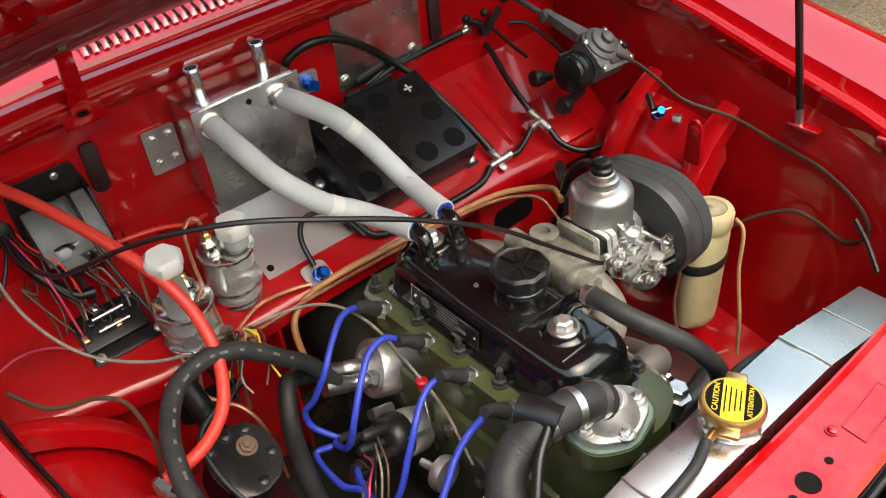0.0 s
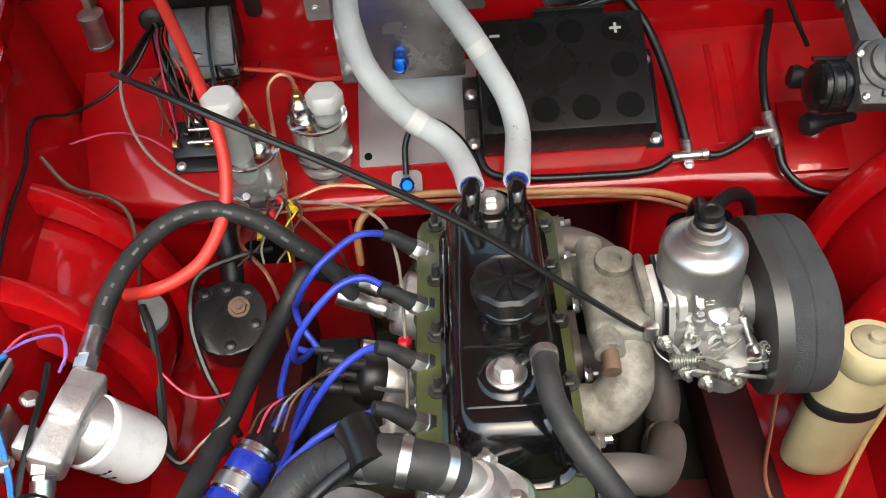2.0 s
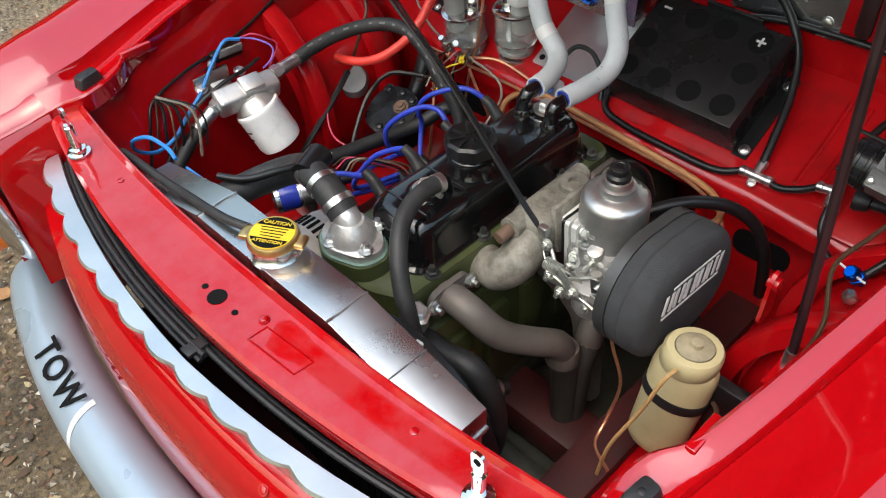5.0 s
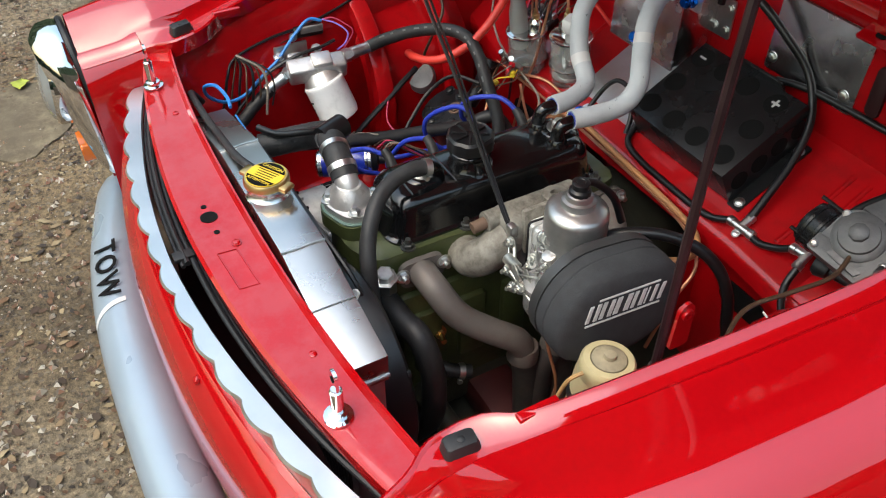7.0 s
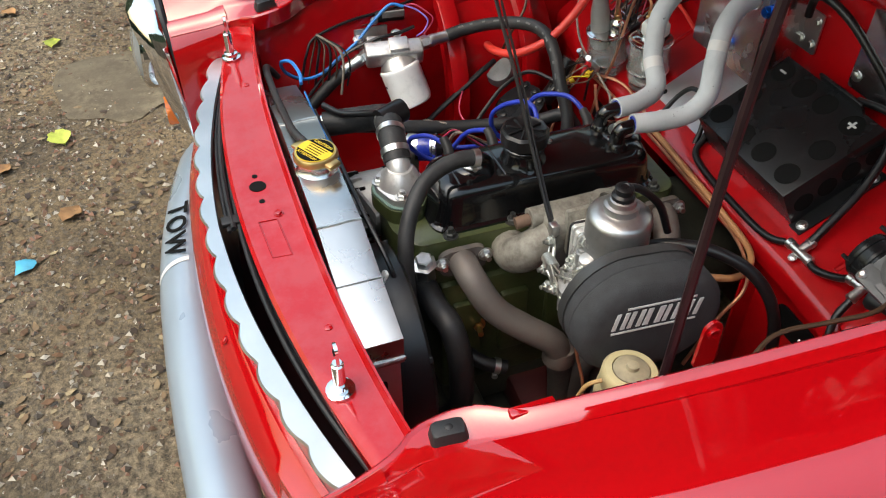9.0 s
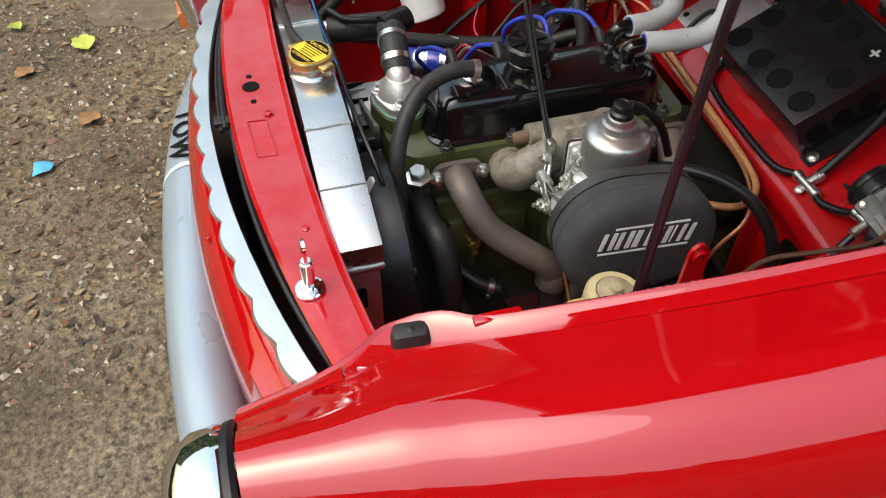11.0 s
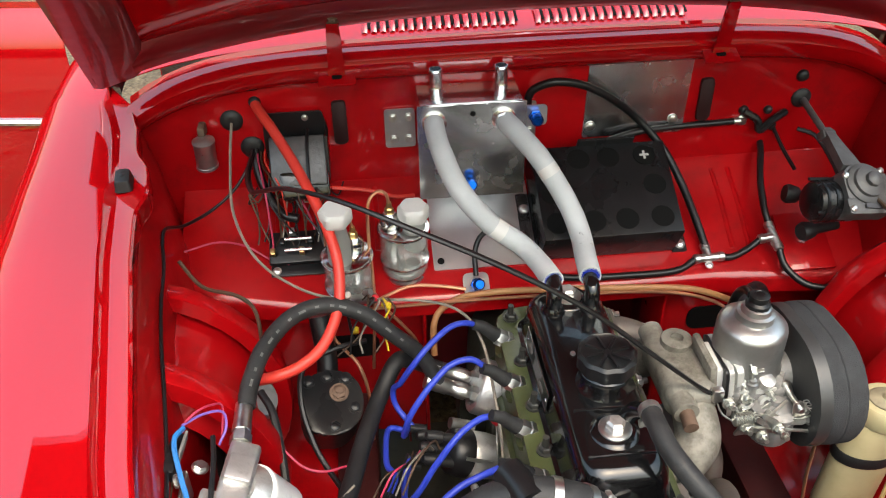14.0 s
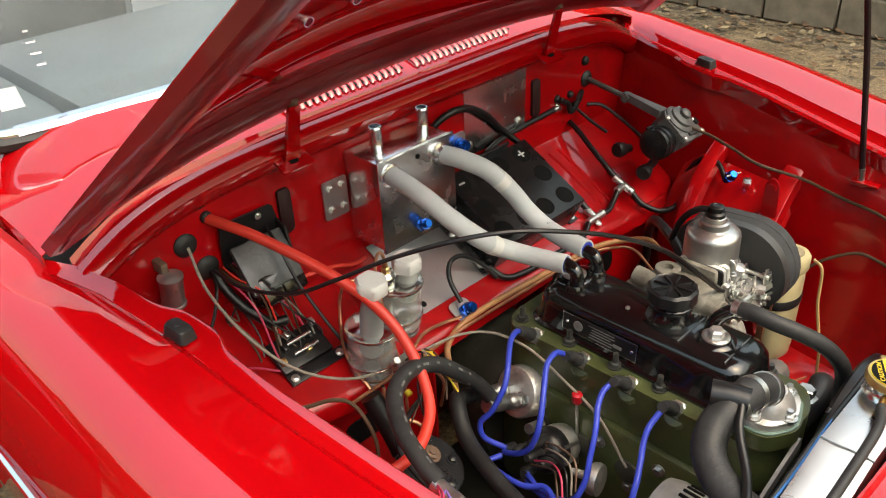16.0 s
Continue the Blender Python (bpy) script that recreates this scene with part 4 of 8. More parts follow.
for s in (-1, 1):
    part("seat", box((0.44, 0.18, 0.62), (s * 0.32, 2.0, 0.62), 0.06, Euler((radians(-14), 0, 0)).to_matrix(), seg=3), CABIN, car, "dark seat back")

# wheels, and a dirty dark sheet added to close the bay from below
for s in (-1, 1):
    for y in (0.42, 2.45):
        w = part("wheel", lathe([(0.19, -0.06), (0.185, 0.0), (0.12, 0.03), (0.06, 0.035), (0, 0.035)], (s * 0.60, y, 0.277), (s, 0, 0), 32), ZINC, car, "steel road wheel")
        part("tyre", lathe([(0.19, -0.075), (0.25, -0.075), (0.275, -0.05), (0.277, 0.0), (0.275, 0.04), (0.25, 0.06), (0.19, 0.055)], (s * 0.60, y, 0.277), (s, 0, 0), 40), RUBBER, w, "black tyre")
part("bay_closing_sheet", box((0.66, 0.80, 0.006), (0, 0.33, 0.215), 0.002), BLOCK, car, "oily dark sheet added to close the bay under the engine")
part("steering_rack", rod((-0.30, 0.16, 0.33), (0.30, 0.16, 0.33), 0.022, 16), BLOCK, car, "oily steering rack tube")

# ---- engine ----
engine = thing("engine", (0, 0.33, 0.26), "olive four-cylinder engine with a glossy black rocker cover", "engine")
block = part("engine_block", box((0.20, 0.42, 0.26), (-0.005, 0.335, 0.44), 0.012), GREEN, engine, "oily dark green engine block")
for k in range(5):
    part("block_rib", box((0.018, 0.05, 0.14), (0.098, 0.17 + 0.085 * k, 0.46), 0.006), GREEN, block)
for k in range(4):
    part("core_plug", lathe([(0.022, 0), (0.022, 0.006), (0.015, 0.008)], (-0.104, 0.185 + 0.09 * k, 0.50), (-1, 0, 0), 16), BLOCK, block)
for y, z in ((0.22, 0.54), (0.27, 0.47), (0.33, 0.53), (0.18, 0.46)):
    part("block_bolt", hexnut((-0.106, y, z), (-1, 0, 0), 0.008, 0.008), ZINC, block)
part("sump", box((0.19, 0.40, 0.10), (0, 0.34, 0.29), 0.02), BLOCK, engine, "black oily sump")
part("bellhousing", lathe([(0.15, 0), (0.155, 0.02), (0.13, 0.08), (0.11, 0.2)], (0, 0.545, 0.44), (0, 1, 0), 28), BLOCK, engine, "dark bellhousing")
head_o = [(-0.094, 0.112), (-0.068, 0.070), (0.03, 0.066), (0.082, 0.092), (0.088, 0.53), (0.075, 0.55), (-0.06, 0.552), (-0.094, 0.535)]
hd = slab(head_o, 0.088, (0, 0, 0.572), (1, 0, 0), (0, 1, 0), r=0.02, edge=0.004)
head = part("cylinder_head", hd, GREEN, engine, "olive green cylinder head")
for y in (0.214, 0.296, 0.385, 0.482):
    part("plug_boss", lathe([(0.020, -0.02), (0.020, 0.002), (0.016, 0.006)], (-0.086, y, 0.642), (-0.78, 0, 0.62), 16), GREEN, head)
for y in (0.128, 0.255, 0.335, 0.425, 0.525):
    part("head_stud", hexnut((-0.070, y, 0.66), (0, 0, 1), 0.0085, 0.010, stud=0.016), STUD, head, "head stud with nut")
for y in (0.15, 0.255, 0.345, 0.435, 0.51):
    part("head_stud", hexnut((0.074, y, 0.66), (0, 0, 1), 0.0085, 0.009, stud=0.008), STUD, head, "head stud with nut")
# rocker cover as stacked outlines
def cover_ring(hw, y0, y1, z, r):
    return [Vector((p.x + 0.004, p.y, z)) for p in outline([(-hw, y0), (hw, y0), (hw, y1), (-hw, y1)], r, 8)]


lv = [(0.058, 0.137, 0.513, 0.660, 0.035), (0.069, 0.126, 0.524, 0.660, 0.042), (0.0695, 0.1255, 0.5245, 0.665, 0.042), (0.064, 0.131, 0.519, 0.668, 0.040),
      (0.0615, 0.134, 0.516, 0.674, 0.038), (0.0585, 0.140, 0.512, 0.700, 0.036), (0.056, 0.143, 0.508, 0.716, 0.034), (0.050, 0.150, 0.500, 0.728, 0.032), (0.040, 0.160, 0.490, 0.7335, 0.028)]
rows = [cover_ring(*q) for q in lv]
cv = loft(rows, closed=True)
cv.verts.ensure_lookup_table()
cv.faces.new([cv.verts[i] for i in range(len(cv.verts) - len(rows[0]), len(cv.verts))])
for y in (0.213, 0.475):
    cv = lathe([(0.036, 0.727), (0.030, 0.7345), (0.022, 0.738), (0.018, 0.738)], (0.004, y, 0), (0, 0, 1), 24, cv)
cv = box((0.085, 0.004, 0.005), (0.004, 0.176, 0.733), 0.002, bm=cv)
cv = box((0.085, 0.004, 0.005), (0.004, 0.252, 0.733), 0.002, bm=cv)
cover = part("rocker_cover", cv, BLACKGLOSS, engine, "glossy black rocker cover")
for y in (0.213, 0.475):
    part("cover_nut", lathe([(0.021, 0.736), (0.021, 0.740), (0.017, 0.742), (0.016, 0.742)], (0.004, y, 0), (0, 0, 1), 20), ZINC, cover)
    part("cover_nut", lathe([(0.0125, 0.741), (0.0125, 0.750), (0.009, 0.753)], (0.004, y, 0), (0, 0, 1), 6), CAST, cover, "dull hexagon cover nut")
# maker's plate as dark sheet with pale border and lines
pu, pv, pw = Vector((0, -1, 0)), Vector((0.085, 0, 0.996)).normalized(), Vector((-0.996, 0, 0.085))
pc = Vector((-0.0565, 0.377, 0.692)) + pw * 0.0012


def on_plate(a, b, w, h, t=0.0012):
    return slab([(a - w / 2, b - h / 2), (a + w / 2, b - h / 2), (a + w / 2, b + h / 2), (a - w / 2, b + h / 2)], t, pc, pu, pv)


plate = part("maker_plate", on_plate(0, 0, 0.142, 0.033, 0.001), BLACK, cover, "black maker's plate with pale print")
rim = bmesh.new()
for a, b, w, h in ((0, 0.0155, 0.142, 0.0012), (0, -0.0155, 0.142, 0.0012), (-0.0704, 0, 0.0012, 0.033), (0.0704, 0, 0.0012, 0.033)):
    rim = join(rim, on_plate(a, b, w, h, 0.0016))
part("plate_border", rim, ALU, plate)
bars = bmesh.new()
for k in range(5):
    bars = join(bars, on_plate(0.004 + 0.004 * (k % 2), 0.010 - 0.005 * k, 0.05 - 0.006 * (k % 3), 0.0016, 0.0015))
bars = join(bars, on_plate(0.036, -0.004, 0.016, 0.006, 0.0015))
part("plate_print", bars, GREYCAST, plate)
for a in (-0.062, 0.062):
    part("plate_rivet", lathe([(0.0035, 0), (0.002, 0.0022)], pc + pu * a, pw, 10), ALU, plate)
part("plate_emblem", lathe([(0.009, 0.0), (0.009, 0.0018)], pc + pu * -0.040, pw, 18), GREYCAST, plate)
# oil filler cap
oc = (0.012, 0.296, 0)
neck = part("filler_neck", lathe([(0.043, 0.727), (0.034, 0.737), (0.032, 0.752), (0.034, 0.755), (0.034, 0.760), (0.031, 0.763), (0.031, 0.770)], oc, (0, 0, 1), 28), BLACKGLOSS, cover)
cap = part("filler_cap", lathe([(0.031, 0.764), (0.0375, 0.767), (0.038, 0.786), (0.034, 0.790), (0.030, 0.787), (0, 0.787)], oc, (0, 0, 1), 40, lobes=10, lobe=0.03), BLACK, cover, "ribbed black oil filler cap")
sp = bmesh.new()
for k in range(8):
    a = math.pi * k / 4 + 0.2
    sp = box((0.024, 0.0035, 0.004), (oc[0] + 0.018 * math.cos(a), oc[1] + 0.018 * math.sin(a), 0.788), 0.001, Euler((0, 0, a)).to_matrix(), sp)
part("cap_rib", sp, BLACK, cap)
part("cover_screw", lathe([(0.004, 0), (0.003, 0.003)], (-0.015, 0.355, 0.7338), (0, 0, 1), 10), ZINC, cover)
# breather stub
part("breather_stub", tube([(0.022, 0.232, 0.728), (0.028, 0.226, 0.752), (0.036, 0.208, 0.770), (0.040, 0.185, 0.774)], 0.011, 12), BLACKGLOSS, cover)
# twin outlets at the rear of the cover
for x, ex in ((-0.022, -0.019), (0.034, 0.036)):
    part("hose_elbow", tube([(x, 0.452, 0.722), (x, 0.450, 0.748), (ex - 0.001, 0.456, 0.764), (ex, 0.474, 0.768), (ex, 0.486, 0.772)], 0.0115, 12), BLACKGLOSS, cover, "glossy black bent outlet pipe")
    part("elbow_collar", lathe([(0.018, 0), (0.018, 0.006), (0.013, 0.014)], (x, 0.452, 0.728), (0, 0, 1), 18), BLACKGLOSS, cover)

# thermostat housing and water outlet
th = slab([(-0.085, 0.085), (-0.045, 0.058), (0.012, 0.078), (0.020, 0.115), (-0.03, 0.148), (-0.085, 0.125)], 0.012, (0, 0, 0.688), (1, 0, 0), (0, 1, 0), r=0.018, edge=0.002)
th = lathe([(0.036, 0.700), (0.033, 0.709), (0.026, 0.720), (0.020, 0.728)], (-0.036, 0.103, 0), (0, 0, 1), 24, th)
th = tube([(-0.036, 0.103, 0.708), (-0.039, 0.103, 0.720), (-0.046, 0.1035, 0.730), (-0.056, 0.104, 0.738)], 0.0195, 16, th)
housing = part("thermostat_housing", th, CAST, engine, "cast aluminium thermostat housing")
base = part("housing_spacer", slab([(-0.092, 0.080), (-0.045, 0.052), (0.02, 0.072), (0.028, 0.118), (-0.03, 0.155), (-0.092, 0.13)], 0.026, (0, 0, 0.660), (1, 0, 0), (0, 1, 0), r=0.02), GREEN, engine)
part("housing_gasket", slab([(-0.090, 0.082), (-0.045, 0.054), (0.017, 0.074), (0.025, 0.117), (-0.03, 0.152), (-0.090, 0.128)], 0.002, (0, 0, 0.6865), (1, 0, 0), (0, 1, 0), r=0.02), GASKET, housing, "thin teal gasket")
for x, y in ((-0.075, 0.106), (-0.022, 0.139), (0.004, 0.094), (-0.046, 0.070)):
    part("housing_nut", hexnut((x, y, 0.700), (0, 0, 1), 0.008, 0.008, stud=0.006), ZINC, housing, "plated nut and washer")

# spark plugs with rubber boots
PLUG_Y = (0.214, 0.296, 0.385, 0.482)
for y in PLUG_Y:
    d = Vector((-0.78, 0.0, 0.62)).normalized()
    p = Vector((-0.074, y, 0.645))
    plug = part("spark_plug", lathe([(0.0150, 0.008), (0.0150, 0.016), (0.0130, 0.017), (0.0130, 0.030), (0.009, 0.036)], p, d, 6), ZINC, engine, "plated spark plug")
    part("plug_boot", tube([p + d * 0.033, p + d * 0.046 + Vector((0, 0, 0.001)), p + d * 0.060 + Vector((0, 0, 0.003)), Vector((-0.136, y - 0.002, 0.694))], 0.010, 12, taper=[0.0115, 0.0100, 0.009, 0.0078]), DUSTHOSE, plug, "black rubber plug boot")

# distributor on the flank
dc = Vector((-0.115, 0.395, 0.49))
dd = Vector((-0.85, -0.10, 0.42)).normalized()
dist = part("distributor", lathe([(0.020, -0.04), (0.020, 0.0), (0.034, 0.004), (0.036, 0.02), (0.036, 0.048), (0.033, 0.052)], dc, dd, 24), CAST, engine, "grey distributor with a black cap")
dcap = part("distributor_cap", lathe([(0.038, 0.050), (0.038, 0.064), (0.034, 0.078), (0.026, 0.084), (0.0, 0.084)], dc, dd, 24), BLACK, dist, "black distributor cap")
dx, dy, dz = frame_of(dd)
for k in range(5):
    a = 2 * math.pi * k / 4
    off = (dx * math.cos(a) + dy * math.sin(a)) * (0.024 if k < 4 else 0)
    part("cap_tower", lathe([(0.009, 0.076), (0.008, 0.102), (0.010, 0.104), (0.009, 0.122), (0.005, 0.128)], dc + off, dd, 12), RUBBER, dcap)
for k in (0.6, 3.7):
    off = (dx * math.cos(k) + dy * math.sin(k)) * 0.037
    part("cap_clip", tube([dc + off + dd * 0.02, dc + off * 1.08 + dd * 0.045, dc + off * 1.02 + dd * 0.066], 0.003, 6), ZINC, dist)
part("vacuum_unit", lathe([(0.006, -0.03), (0.008, 0.0), (0.026, 0.004), (0.028, 0.012), (0.026, 0.02), (0.006, 0.024)], dc + Vector((-0.03, -0.075, -0.005)), (0.2, -1, 0.1), 20), CAST, dist)
part("condenser", rod(dc + dd * 0.02 + Vector((-0.01, 0.03, 0.035)), dc + dd * 0.055 + Vector((-0.015, 0.03, 0.036)), 0.009, 12), ZINC, dist)

# oil take-off plate with two hose unions
oc2, od = Vector((-0.115, 0.488, 0.55)), Vector((-0.82, 0.10, 0.35)).normalized()
op = part("oil_takeoff", lathe([(0.046, -0.02), (0.046, 0.012), (0.043, 0.016), (0.034, 0.017), (0.033, 0.012), (0.0, 0.013)], oc2, od, 30), CAST, engine, "machined aluminium oil take-off plate")
ox, oy, _ = frame_of(od)
UNION = []
for q in (-1, 1):
    p = oc2 + oy * 0.006 + ox * (0.017 * q) + od * 0.012
    un = lathe([(0.014, 0), (0.014, 0.012), (0.011, 0.013), (0.011, 0.02)], p, od, 6)
    un = lathe([(0.0135, 0.02), (0.0135, 0.034), (0.0120, 0.036), (0.0120, 0.050), (0.0132, 0.052), (0.0132, 0.088)], p, od, 18, un)
    part("hose_union", un, ZINC, op, "zinc plated hose union")
    UNION.append(p + od * 0.084)
# dipstick
part("dipstick", rod((-0.105, 0.372, 0.45), (-0.114, 0.373, 0.60), 0.003, 8), ZINC, engine)
part("dipstick_knob", lathe([(0.007, 0), (0.009, 0.003), (0.009, 0.017), (0.006, 0.02)], (-0.114, 0.373, 0.592), (0, 0, 1), 12), REDPLASTIC, engine, "red dipstick knob")

# inlet manifold
im = tube([(0.085, 0.245, 0.622), (0.115, 0.242, 0.628), (0.138, 0.258, 0.652), (0.140, 0.30, 0.678), (0.138, 0.34, 0.684)], 0.030, 16, taper=[0.030, 0.030, 0.031, 0.029, 0.028])
im = tube([(0.085, 0.440, 0.622), (0.115, 0.443, 0.628), (0.138, 0.425, 0.652), (0.140, 0.38, 0.678), (0.138, 0.34, 0.684)], 0.030, 16, im, taper=[0.030, 0.030, 0.031, 0.029, 0.028])
im = rod((0.118, 0.262, 0.698), (0.118, 0.425, 0.702), 0.017, 16, im)
im = box((0.07, 0.13, 0.05), (0.135, 0.343, 0.692), 0.016, bm=im, seg=3)
im = lathe([(0.022, 0), (0.022, 0.014), (0.018, 0.016), (0.009, 0.016), (0.009, 0.008)], (0.138, 0.377, 0.712), (0.1, 0, 1), 20, im)
im = box((0.012, 0.075, 0.080), (0.168, 0.336, 0.700), 0.006, Euler((0, radians(-8), 0)).to_matrix(), im)
inlet = part("inlet_manifold", im, INLET, engine, "stained cast aluminium inlet manifold")
part("vacuum_stub", rod((0.118, 0.268, 0.698), (0.117, 0.240, 0.694), 0.010, 12), RUST, inlet, "rusty brown pipe stub")
# tubular exhaust manifold
em = tube([(0.080, 0.160, 0.618), (0.105, 0.160, 0.625), (0.135, 0.165, 0.615), (0.165, 0.190, 0.570), (0.190, 0.235, 0.535), (0.205, 0.280, 0.500), (0.2065, 0.291, 0.462)], 0.0225, 14)
em = tube([(0.080, 0.520, 0.618), (0.115, 0.515, 0.622), (0.165, 0.49, 0.600), (0.200, 0.43, 0.545), (0.215, 0.36, 0.50), (0.216, 0.343, 0.455)], 0.0225, 14, em)
em = tube([(0.085, 0.342, 0.605), (0.13, 0.342, 0.585), (0.17, 0.36, 0.53), (0.19, 0.38, 0.45), (0.20, 0.38, 0.28)], 0.026, 14, em)
exh = part("exhaust_manifold", em, EXHAUST, engine, "heat-stained grey tubular exhaust manifold")
for pts in ([(0.2065, 0.290, 0.464), (0.208, 0.30, 0.42), (0.208, 0.31, 0.28)], [(0.216, 0.344, 0.458), (0.216, 0.325, 0.42), (0.214, 0.32, 0.28)]):
    part("down_pipe", tube(pts, 0.0232, 14), DARKPIPE, exh, "dark heat-blackened down pipe")
part("exhaust_collar", lathe([(0.027, 0), (0.027, 0.02), (0.024, 0.03)], (0.206, 0.292, 0.455), (0.02, 0.05, 1), 18), EXHAUST, exh)
fl = slab([(-0.04, -0.025), (0.04, -0.025), (0.04, 0.025), (-0.04, 0.025)], 0.010, (0.088, 0.163, 0.622), (0, 1, 0), (0, 0, 1), r=0.022)
part("manifold_flange", fl, EXHAUST, exh)
part("manifold_flange", slab([(-0.04, -0.025), (0.04, -0.025), (0.04, 0.025), (-0.04, 0.025)], 0.010, (0.088, 0.517, 0.622), (0, 1, 0), (0, 0, 1), r=0.022), EXHAUST, exh)
part("manifold_flange", slab([(-0.045, -0.028), (0.045, -0.028), (0.045, 0.028), (-0.045, 0.028)], 0.009, (0.088, 0.342, 0.615), (0, 1, 0), (0, 0, 1), r=0.022), EXHAUST, exh)
for y in (0.127, 0.200, 0.288, 0.395, 0.482, 0.55):
    part("manifold_nut", hexnut((0.098, y, 0.628), (1, 0, 0.1), 0.0085, 0.009, stud=0.008), ZINC, exh, "plated manifold nut")
part("water_bolt", lathe([(0.017, -0.03), (0.017, 0), (0.021, 0.001), (0.021, 0.005), (0.0145, 0.006), (0.0145, 0.018), (0.012, 0.020)], (0.092, 0.100, 0.628), (0.15, -0.1, 1), 6), ZINC, engine, "large plated hexagon plug")
part("side_tap", hexnut((0.10, 0.19, 0.47), (1, -0.2, 0.2), 0.009, 0.012, stud=0.02), BRASS, engine)

# throttle end, carburettor
carb = part("carburettor", lathe([(0.040, 0.670), (0.046, 0.690), (0.0505, 0.698), (0.0505, 0.704), (0.0475, 0.708), (0.0468, 0.764), (0.0455, 0.770), (0.0410, 0.7745), (0.0310, 0.7785), (0.0255, 0.7800), (0.0250, 0.7900), (0.0205, 0.7920), (0.0185, 0.799), (0.015, 0.801)], (0.211, 0.348, 0), (0, 0, 1), 40), SATINALU, engine, "bright satin alloy carburettor with a tall suction chamber")
part("damper_cap", lathe([(0.0165, 0.799), (0.0165, 0.806), (0.0125, 0.809), (0.0135, 0.818), (0.009, 0.8205), (0.007, 0.8205), (0.006, 0.8195), (0, 0.8195)], (0.211, 0.348, 0), (0, 0, 1), 12), BLACK, carb, "black damper cap")
cb = box((0.088, 0.084, 0.060), (0.215, 0.336, 0.668), 0.012, bm=None, seg=3)
cb = lathe([(0.034, -0.05), (0.032, 0.0), (0.030, 0.04), (0.034, 0.055)], (0.225, 0.345, 0.672), (1, 0, 0.08), 24, cb)
cb = lathe([(0.026, 0), (0.030, 0.008), (0.030, 0.05), (0.026, 0.056), (0.01, 0.058)], (0.235, 0.285, 0.618), (0, 0, 1), 20, cb)
cb = lathe([(0.012, 0), (0.014, 0.05)], (0.212, 0.34, 0.605), (0, 0, 1), 14, cb)
for x, y, z in ((0.185, 0.305, 0.70), (0.24, 0.305, 0.70), (0.240, 0.385, 0.70)):
    cb = lathe([(0.009, -0.02), (0.010, 0.0), (0.008, 0.004)], (x, y, z), (0, 0, 1), 12, cb)
part("carburettor_body", cb, GREYCAST, carb, "cast alloy carburettor body")
part("insulator_block", box((0.026, 0.06, 0.064), (0.170, 0.338, 0.694), 0.004, Euler((0, radians(-8), 0)).to_matrix()), WHITE, carb, "pale insulator block")
for y, z in ((0.305, 0.70), (0.372, 0.70), (0.305, 0.655)):
    part("carburettor_nut", hexnut((0.188, y, z), (1, 0, 0.1), 0.008, 0.008, stud=0.008), ZINC, carb)
lk = tube([(0.150, 0.279, 0.702), (0.17, 0.272, 0.69), (0.19, 0.262, 0.665), (0.22, 0.258, 0.655)], 0.003, 8)
lk = lathe([(0.010, -0.003), (0.010, 0.003)], (0.185, 0.266, 0.668), (0, -1, 0), 14, lk)
lk = slab([(-0.03, -0.008), (0.012, -0.012), (0.02, 0.010), (-0.02, 0.012)], 0.003, (0.20, 0.264, 0.66), (1, 0, 0.2), (0, 0, 1), r=0.006, bm=lk)
lk = slab([(-0.014, -0.01), (0.022, -0.006), (0.026, 0.008), (-0.008, 0.014)], 0.003, (0.215, 0.256, 0.664), (1, 0, -0.2), (0, 0, 1), r=0.006, bm=lk)
lk = rod((0.175, 0.255, 0.672), (0.305, 0.252, 0.646), 0.0025, 8, lk)
for x, y, z in ((0.182, 0.255, 0.668), (0.205, 0.25, 0.655), (0.225, 0.25, 0.668), (0.160, 0.272, 0.700), (0.242, 0.262, 0.642)):
    lk = hexnut((x, y, z), (0.1, -1, 0.2), 0.0065, 0.008, lk, stud=0.006)
for k in range(9):
    a = k * 0.9
    lk = lathe([(0.0085, -0.0012), (0.0098, 0), (0.0085, 0.0012)], (0.168 + 0.003 * k, 0.262, 0.678), (1, 0, 0), 12, lk)
part("throttle_linkage", lk, LINKAGE, carb, "bright plated throttle linkage and springs")
part("cable_anchor", box((0.016, 0.014, 0.022), (0.146, 0.281, 0.709), 0.004), ZINC, carb, "bright cable anchor block")
crnd = random.Random(8)
for k in range(9):
    q = Vector((crnd.uniform(0.185, 0.265), crnd.uniform(0.262, 0.305), crnd.uniform(0.648, 0.700)))
    ax_ = Vector((crnd.uniform(-0.5, 0.5), -1, crnd.uniform(-0.2, 0.8)))
    part("linkage_nut", hexnut(tuple(q), ax_, crnd.uniform(0.004, 0.007), 0.008, stud=0.008), LINKAGE, carb)
for k in range(6):
    q = Vector((crnd.uniform(0.19, 0.26), crnd.uniform(0.250, 0.285), crnd.uniform(0.655, 0.695)))
    part("linkage_lever", slab([(-0.014, -0.004), (0.011, -0.005), (0.013, 0.004), (-0.012, 0.005)], 0.0025, q, Vector((1, crnd.uniform(-0.4, 0.4), crnd.uniform(-0.8, 0.8))), Vector((0, 0.3, 1)), r=0.005), LINKAGE, carb)
    part("linkage_rod", rod(q, q + Vector((crnd.uniform(-0.05, 0.05), crnd.uniform(-0.01, 0.05), crnd.uniform(-0.02, 0.03))), 0.0018, 6), LINKAGE, carb)
